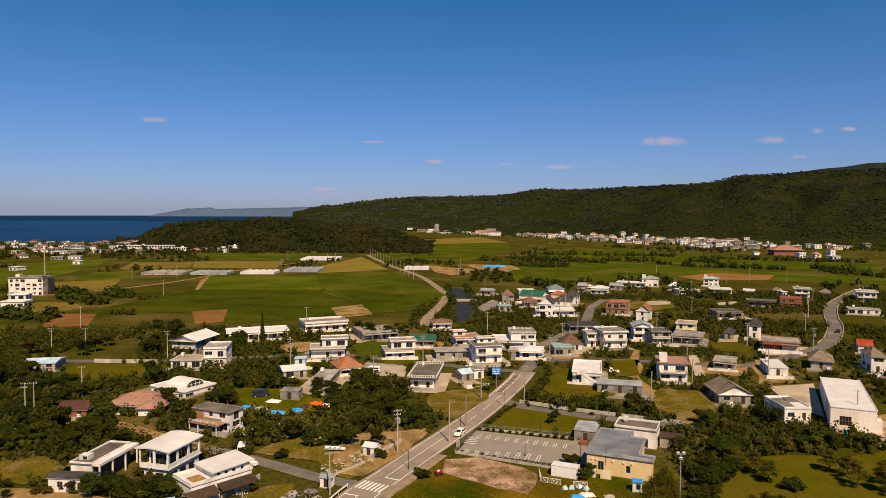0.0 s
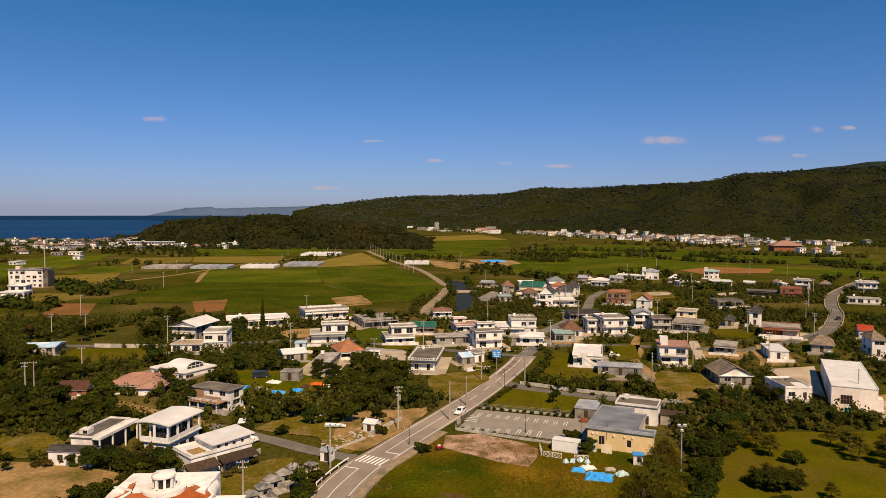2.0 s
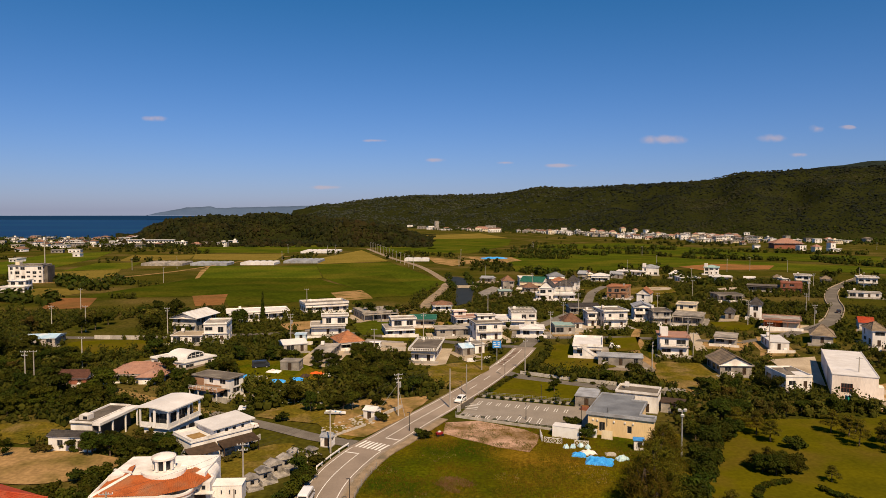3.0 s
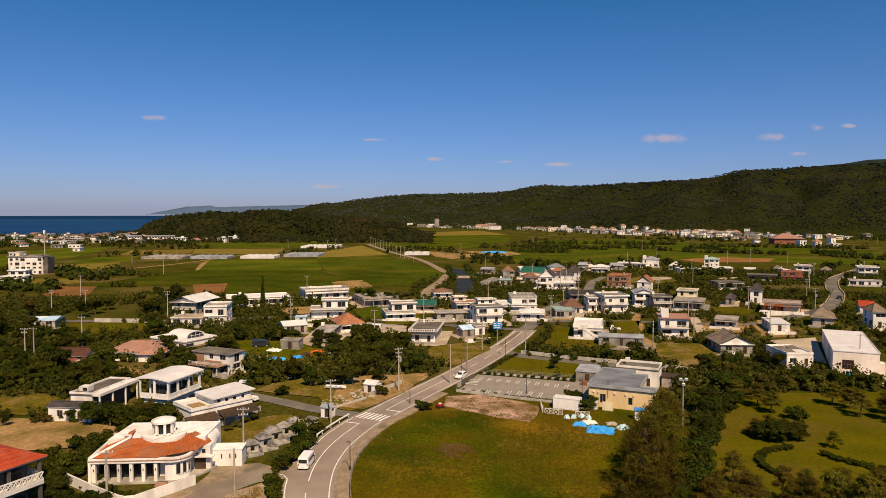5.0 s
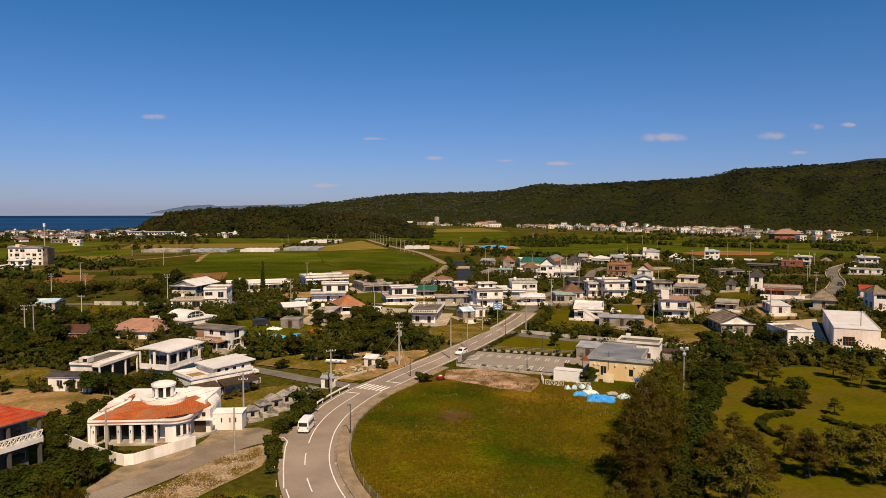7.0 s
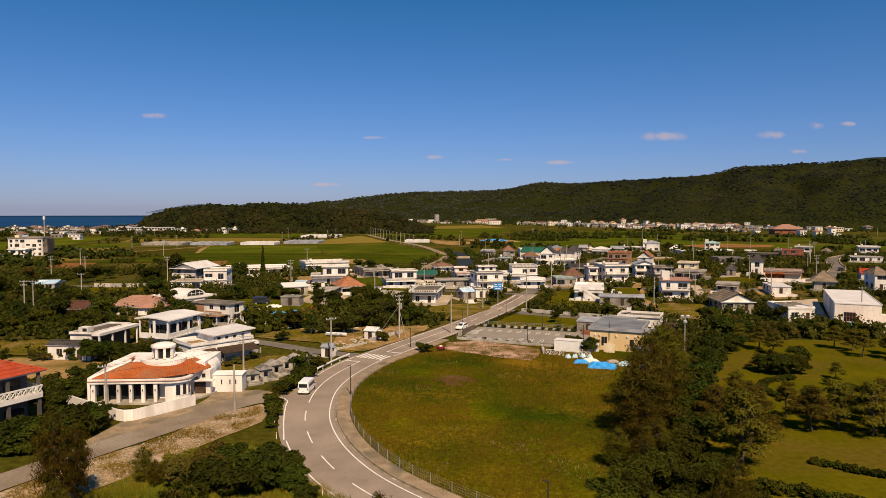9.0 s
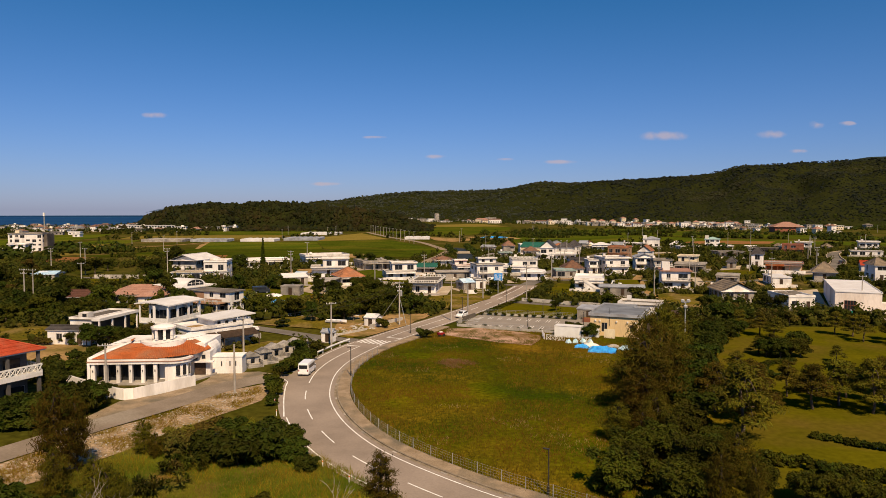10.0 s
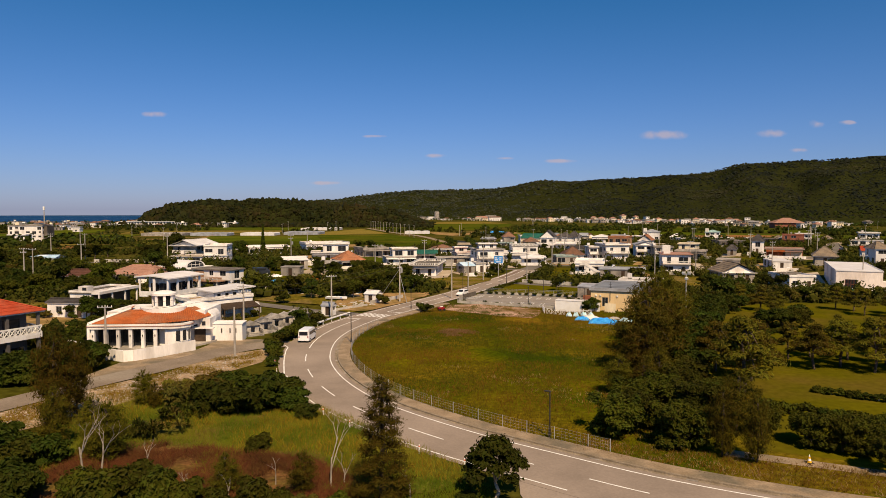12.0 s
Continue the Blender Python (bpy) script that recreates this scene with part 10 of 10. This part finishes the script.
for poly, n, s0, s1, sd in (([(-128, 196), (-104, 198), (-86, 172), (-92, 158), (-110, 162)], 34, 0.9, 1.35, 61), ([(-66, 176), (-56, 205), (-30, 228), (-12, 214), (-10, 172), (-30, 172)], 56, 0.8, 1.25, 62), ([(-112, 150), (-101, 158), (-96, 150), (-104, 138)], 14, 0.8, 1.2, 63), ([(-106, 150), (-84, 150.5), (-74, 157), (-77, 168), (-106, 166)], 24, 0.9, 1.35, 64)):
    tr = random.Random(sd)
    for _ in range(n * 3):
        x, y = tr.uniform(min(p[0] for p in poly), max(p[0] for p in poly)), tr.uniform(min(p[1] for p in poly), max(p[1] for p in poly))
        if n > 0 and inside(poly, x, y) and clear_of(x, y, 0.8):
            plant(tr.choice(TREES[:4]), x, y, tr.uniform(s0, s1) * 0.74, tr.uniform(0, 360), group="garden woods")
            n -= 1
plant(SPIRE, -69.5, 262, 1.25, 0)
for x, y, s in ((-104, 262, 1.9), (-98, 258, 1.5), (-30, 284, 1.4), (-22, 282, 1.4), (-36, 290, 1.2)):
    plant(TREES[NR.choice((0, 1))], x, y, s)


def bare_tree(x, y, h, seed, label="leafless pale dead tree"):
    ob = thing("dead_tree", x, y, 0, label + " with forked branches", "tree", "dead trees")
    r = random.Random(seed)
    bm = bmesh.new()

    def grow(p, d, length, rad, depth):
        q = p + d * length
        tube(bm, p, q, rad, rad * 0.62, 6 if depth > 1 else 4)
        if depth:
            for _ in range(2 if depth > 1 else 3):
                e = (d + Vector((r.uniform(-0.6, 0.6), r.uniform(-0.6, 0.6), r.uniform(-0.1, 0.35)))).normalized()
                grow(p.lerp(q, r.uniform(0.6, 1.0)), e, length * r.uniform(0.5, 0.78), rad * 0.55, depth - 1)

    grow(Vector((0, 0, -0.2)), Vector((r.uniform(-0.15, 0.15), 0, 1)).normalized(), h * 0.4, 0.035 * h ** 0.5, 4)
    part("branch", bm, DEADWOOD, ob)


for x, y, h, sd in ((-26.8, 49.4, 7.6, 1), (-25.9, 49.8, 6.4, 2), (-23.5, 52.7, 3.0, 3), (-17.8, 46.6, 3.2, 4), (-8.5, 49.0, 6.0, 5), (-7.6, 49.4, 3.6, 6), (-2.5, 46.8, 3.4, 7), (-30.4, 47.6, 2.6, 8), (-1.2, 54.6, 1.8, 9), (-12.6, 49.2, 2.6, 10), (-15.4, 47.0, 2.4, 12)):
    bare_tree(x, y, h, sd)


def spiky(x, y, s, seed):
    ob = thing("pandanus_bush", x, y, 0, "spiky pandanus bush with yellowing strap leaves", "shrub", "pandanus bushes")
    r = random.Random(seed)
    for k in range(7):
        bm = bmesh.new()
        c = Vector((r.uniform(-1.3, 1.3) * s, r.uniform(-0.9, 0.9) * s, r.uniform(0.3, 1.0) * s))
        for i in range(34):
            a, e = r.uniform(0, 6.28), r.uniform(0.1, 1.4)
            d = Vector((math.cos(a) * math.cos(e), math.sin(a) * math.cos(e), math.sin(e)))
            sd = d.cross(Vector((0, 0, 1))).normalized() * 0.055 * s
            l = r.uniform(0.7, 1.1) * s
            mid, tip = c + d * l * 0.6 + Vector((0, 0, 0.05)), c + d * l + Vector((0, 0, -0.25 * s))
            v = [bm.verts.new(p) for p in (c - sd, c + sd, mid + sd, mid - sd, tip)]
            bm.faces.new(v[:4])
            bm.faces.new((v[3], v[2], v[4]))
        part("leaf_rosette", bm, (LEAF, LEAFGOLD, LEAFDARK)[k % 3], ob)


for i, (x, y, s) in enumerate(((-26.9, 58.6, 1.15), (-28.2, 60.0, 1.0), (-25.4, 61.4, 1.1), (-26.2, 64.6, 1.1), (-24.6, 65.6, 0.9), (-26.4, 68.0, 0.9), (-52.0, 100.8, 0.8), (-84, 127, 1.5), (-86, 131, 1.3))):
    spiky(x, y, s, i)

# grass blades: meadow, bank, verges


def grass_spots(poly, n, seed, test=None):
    r = random.Random(seed)
    xs, ys = [p[0] for p in poly], [p[1] for p in poly]
    out = []
    while len(out) < n:
        x, y = r.uniform(min(xs), max(xs)), r.uniform(min(ys), max(ys))
        if inside(poly, x, y) and (test is None or test(x, y)):
            out.append((x, y, gz(x, y) + 0.03))
    return out


def patchy(sc, thr, off):
    return lambda x, y: noise.noise(Vector((x * sc, y * sc, off))) > thr


PLOTS = [[(2.2, 147.0), (6.1, 148.6), (12.1, 145.6), (18.2, 142.6), (20.0, 138.4), (19.0, 133.6), (15.2, 130.4), (10.8, 131.0), (7.8, 134.6), (3.5, 136.9), (2.0, 141.4)]]


def off_plots(f):
    return lambda x, y: x < 24 + (y - 62) * 0.30 and f(x, y) and not any(inside(p, x, y) for p in PLOTS)


blades("meadow_grass", grass_spots(MEADOW, 15000, 1, off_plots(patchy(0.09, -0.42, 2))), GRASSB, "tufts of green meadow grass", 1, 0.34, 0.035, 5, 0.5, 0.3)
blades("meadow_straw", grass_spots(MEADOW, 5600, 2, off_plots(patchy(0.10, -0.12, 6))), STRAW, "tufts of dry straw-coloured grass", 2, 0.36, 0.03, 5, 0.5, 0.3)
blades("plot_tufts", grass_spots(PLOTS[0], 700, 12, patchy(0.35, 0.02, 3)), GRASSB, "sparse grass tufts on the bare patch", 12, 0.3, 0.035, 6, 0.5, 0.35)
blades("straw_patch", grass_spots([(-2, 113), (0.5, 116.5), (4, 116), (5.5, 113), (3, 110), (-0.5, 110)], 260, 14, patchy(0.4, -0.15, 5)), PALESTRAW, "patch of bleached dry grass", 14, 0.3, 0.04, 6, 0.6, 0.3)
blades("straw_patch", grass_spots(MEADOW, 260, 15, off_plots(patchy(0.13, 0.28, 11))), PALESTRAW, "patches of bleached dry grass", 15, 0.32, 0.035, 5, 0.6, 0.3)
BRUSH = [(-30, 58.6), (-24, 58), (-17, 56), (-11, 54.2), (-8, 51.6), (-6, 48), (-6, 43), (-14, 43), (-22, 43), (-32, 45)]
BANK = [(-17, 74), (-24, 82), (-30, 80), (-36, 66), (-36, 52), (-12, 43), (4, 45), (1, 53), (-5, 60), (-10, 66)]
blades("bank_grass", grass_spots(BANK, 8000, 3, lambda x, y: (not inside(BRUSH, x, y) or patchy(0.3, 0.18, 2)(x, y)) and patchy(0.12, -0.3, 4)(x, y)), BANKB, "long green grass on the bank", 3, 0.42, 0.024, 6, 0.5, 0.35)
blades("bank_straw", grass_spots(BANK, 1700, 4, lambda x, y: not inside(BRUSH, x, y) and patchy(0.16, -0.02, 7)(x, y)), STRAW, "dry grass on the bank", 4, 0.55, 0.035, 5, 0.5, 0.3)
blades("dry_brush", grass_spots(BRUSH, 5200, 5, patchy(0.2, -0.2, 9)), REDBRUSH, "reddish dry brush on the bank", 5, 0.5, 0.03, 7, 0.8, 0.25)
VERGE = [(12, 60), (26, 54.5), (46, 47), (46, 41.6), (26, 48.6), (11, 56.8)]
blades("verge_straw", grass_spots(VERGE, 420, 16), PALESTRAW, "bleached grass on the verge", 16, 0.26, 0.03, 6, 0.6, 0.25)
blades("verge_straw", grass_spots(VERGE, 1200, 6), STRAW, "dry yellow grass on the verge", 6, 0.3, 0.03, 6, 0.6, 0.25)
RUBBLE = [(-26, 98), (-30.4, 95), (-34, 87.4), (-38, 80), (-42.6, 71.5), (-47, 62), (-41, 60), (-36, 68), (-30, 80), (-26, 90)]
blades("rubble_weeds", grass_spots(RUBBLE, 1200, 7, patchy(0.25, 0.0, 1)), STRAW, "dry weeds among rubble", 7, 0.35, 0.03, 6, 0.7, 0.3)


def rubble(name, poly, n, seed, label, s0=0.06, s1=0.28):
    r = np.random.default_rng(seed)
    bm = bmesh.new()
    bmesh.ops.create_icosphere(bm, subdivisions=1, radius=1)
    bv = np.array([v.co[:] for v in bm.verts])
    bf = np.array([[v.index for v in f.verts] for f in bm.faces])
    bm.free()
    vs, fs = [], []
    for k, (x, y, z) in enumerate(grass_spots(poly, n, seed)):
        s = r.uniform(s0, s1)
        vs.append(bv * r.uniform(0.7, 1.2, (len(bv), 1)) * s * np.array((1.2, 1, 0.6)) + (x, y, z + s * 0.25))
        fs.append(bf + k * len(bv))
    me = bpy.data.meshes.new(name)
    me.from_pydata(np.concatenate(vs).tolist(), [], np.concatenate(fs).tolist())
    me.materials.append(BLOCKWALL)
    tagged(new(name, me), label, "rubble", kind="stuff")


rubble("rubble_stones", RUBBLE, 1300, 8, "pale broken stones and concrete rubble", 0.03, 0.13)
rubble("rubble_stones", [(-22, 137), (-15, 146), (-11, 152), (-18, 152), (-26, 142)], 260, 9, "scattered pale stones beside the road", 0.08, 0.35)
rubble("rubble_stones", [(-48, 158), (-20, 158), (-20, 166), (-48, 168)], 160, 10, "scattered rubbish and stones on the grass", 0.15, 0.5)


keep_out([(104, 140), (128, 150), (126, 165), (102, 158)])
keep_out([(-46, 130), (-20, 128), (-16, 140), (-40, 147)])
keep_out([(-71, 178), (-61, 174), (-61, 188), (-68, 190)])
# ---- yards round the village houses ----
yr = random.Random(41)
GROUNDS = ((YARDM, "pale concrete yard round a house"), (CONC, "grey concrete yard round a house"), (LAWNM, "green grass garden round a house"), (SANDM, "bare sandy yard round a house"), (LANEM, "worn asphalt forecourt of a house"))
for i, (x, y, rot, w, d) in enumerate(YARDS):
    if not (-75 < x < 190 and 185 < y < 470):
        continue
    m, lab = yr.choice((GROUNDS[0], GROUNDS[0], GROUNDS[1], GROUNDS[2], GROUNDS[2], GROUNDS[3], GROUNDS[4]))
    a, b, f, k = yr.uniform(1.0, 4.0), yr.uniform(1.0, 4.0), yr.uniform(3.5, 8.0), yr.uniform(0.6, 2.0)
    co, si = math.cos(math.radians(rot)), math.sin(math.radians(rot))
    q = [(-w / 2 - a, -d / 2 - f), (w / 2 + b, -d / 2 - f * 0.9), (w / 2 + b * 0.9, d / 2 + k), (-w / 2 - a * 0.9, d / 2 + k)]
    wall = [(-w / 2 - a + (w + a + b) * k / 6, -d / 2 - f - 0.1) for k in range(7)]
    if yr.random() < 0.8 and all(clear_of(x + u * co - v * si, y + u * si + v * co, 0.2) for u, v in wall):
        ob = thing("garden_wall", x, y, rot, "low pale concrete block wall before a village house", "wall", "garden walls", z=gz(x, y))
        g, u0, u1, v0 = yr.uniform(-w / 2, w / 2 - 3), -w / 2 - a, w / 2 + b, -d / 2 - f
        for p0, p1 in ((u0, g), (g + 3.0, u1)):
            part("wall_run", boxes((p0, p1, v0 - 0.16, v0, -0.9, 0.95)), yr.choice((WHITE, BLOCKWALL, BLOCKWALL)), ob)
    patch("yard", [(x + u * co - v * si, y + u * si + v * co) for u, v in q], m, lab, soft=False, z=0.052 + 0.00015 * i)


# ---- woods and gardens between the houses ----
scatter((-150, -60, 150, 290), 56, TREES, 0.9, 1.5, 53, 1.6, group="garden trees behind the houses")
scatter((-30, 165, 196, 345), 66, TREES, 0.55, 0.95, 52, 1.3, group="garden trees in the village")
rr = random.Random(77)
spots = {"a": [], "b": [], "c": []}
tried = 0
while tried < 22000:
    tried += 1
    y = rr.uniform(120, 460)
    x = rr.uniform(-0.74, 0.74) * y
    n = noise.noise(Vector((x * 0.028, y * 0.02, 3.0)))
    wild = -0.55 if y < 235 else -0.26
    if n < wild or not clear_of(x, y, 0.25):
        continue
    if y < 205 and abs(x) < 130 and rr.random() < 0.04:
        kind = rr.choice(TREES + SHRUBS[:2])
        plant(kind, x, y, rr.uniform(0.7, 1.15), rr.uniform(0, 360))
        continue
    village = -45 < x < 175 and y > 190
    if x < -15 and y > 292 and n < 0.30:
        continue
    if village and (rr.random() < 0.05 or rr.random() < 0.60 and not (clear_of(x, y + 4, 0.4) and clear_of(x, y + 8, 0.4))):
        continue
    if not village and rr.random() < 0.5 and not clear_of(x, y + 3.5, 0.4):
        continue
    r = (0.65 if village else 0.8) + 0.85 * rr.random() ** 1.6
    tall = 1 + (0.9 if rr.random() < 0.18 else 0)
    spots[rr.choice("aabc")].append((x, y, gz(x, y) + r * tall * rr.uniform(0.3, 1.0), r))
leafy_cover("thicket", spots["a"], THICKET, "mixed green thicket and garden trees", 1, 28, 0.265)
leafy_cover("thicket", spots["b"], THICKET, "dark green thicket and garden trees", 2, 28, 0.265)
leafy_cover("thicket", spots["c"], LEAFDARK, "green bushes between houses and fields", 3, 28, 0.265)
# hedges along the lane behind the car park
hedge = []
for line in ([(26, 196), (25.4, 192.6), (34, 187.4), (46, 181.8), (60, 175.4)], [(26, 196), (29, 203), (33, 212)], [(70, 204), (80, 202.5), (86, 199)], [(84, 191), (94, 188), (97, 186)]):
    for q in catmull(line, 0.8):
        r = rr.uniform(0.8, 1.3)
        hedge.append((q.x + rr.uniform(-0.7, 0.7), q.y + rr.uniform(-0.6, 0.6), gz(q.x, q.y) + r * 0.75, r))
leafy_cover("hedge", hedge, THICKET, "dense dark green hedge beside the lane", 21, 34, 0.24)
# hedgerows and tree lines far out on the plain
far = []
for _ in range(4600):
    y = rr.uniform(460, 1250)
    x = rr.uniform(-0.72, 0.72) * y
    n = noise.noise(Vector((x * 0.012, y * 0.0065, 8.0)))
    if n < (0.20 if x < 40 else 0.16) or not clear_of(x, y, 2):
        continue
    r = rr.uniform(1.2, 2.7)
    far.append((x, y, r * 0.6, r))
leafy_cover("far_trees", far, LEAFDARK, "lines and clumps of trees across the plain", 4, per=18, leaf=0.55)

edge = []
for _ in range(1700):
    a = rr.uniform(-0.66, 0.68)
    d = rr.uniform(-200, 60) + lerp_tab(FOOT_D, a) if a > -0.02 else rr.uniform(880, 1250)
    if a < -0.02 and a > -0.36:
        continue
    x = a * d
    if clear_of(x, d, 0.5):
        r = rr.uniform(1.3, 2.6)
        edge.append((x, d, ground_far(x, d) + r * 0.6, r))
leafy_cover("village_trees", edge, LEAFDARK, "trees between the far village houses", 6, per=16, leaf=0.5)
bank = []
for _ in range(60):
    y = rr.uniform(395, 505)
    x = (5 if rr.random() < 0.4 else 19) + rr.uniform(-2.5, 2.5) + (y - 400) * -0.01
    r = rr.uniform(0.8, 1.7)
    bank.append((x, y, gz(x, y) + r * 0.7, r))
leafy_cover("bank_trees", bank, LEAFDARK, "dark bushes along the river bank", 8, per=30, leaf=0.4)

belt = []
for x0, y0, x1, y1, w in ((79, 817, 177, 745, 8), (72, 710, 122, 681, 5), (185, 780, 239, 764, 5), (280, 774, 301, 748, 5), (361, 646, 377, 578, 9), (367, 673, 385, 646, 5), (43, 786, 63, 768, 4), (-223, 444, -194, 426, 4), (-257, 459, -196, 381, 7),
                          (-217, 333, -183, 319, 6), (-714, 1099, -483, 1070, 14), (161, 477, 170, 420, 8), (65, 534, 84, 487, 6), (120, 900, 300, 860, 6), (310, 820, 470, 760, 5), (250, 700, 330, 660, 4)):
    n = int(math.hypot(x1 - x0, y1 - y0) / 2.2) + 6
    for i in range(n):
        k = rr.random()
        x, y = x0 + (x1 - x0) * k + rr.uniform(-w, w), y0 + (y1 - y0) * k + rr.uniform(-w, w)
        r = rr.uniform(1.3, 3.4)
        belt.append((x, y, gz(x, y) + r * 0.5, r))
leafy_cover("hedgerows", belt, LEAFDARK, "dark tree belts and hedgerows between the fields", 9, per=22, leaf=0.42)
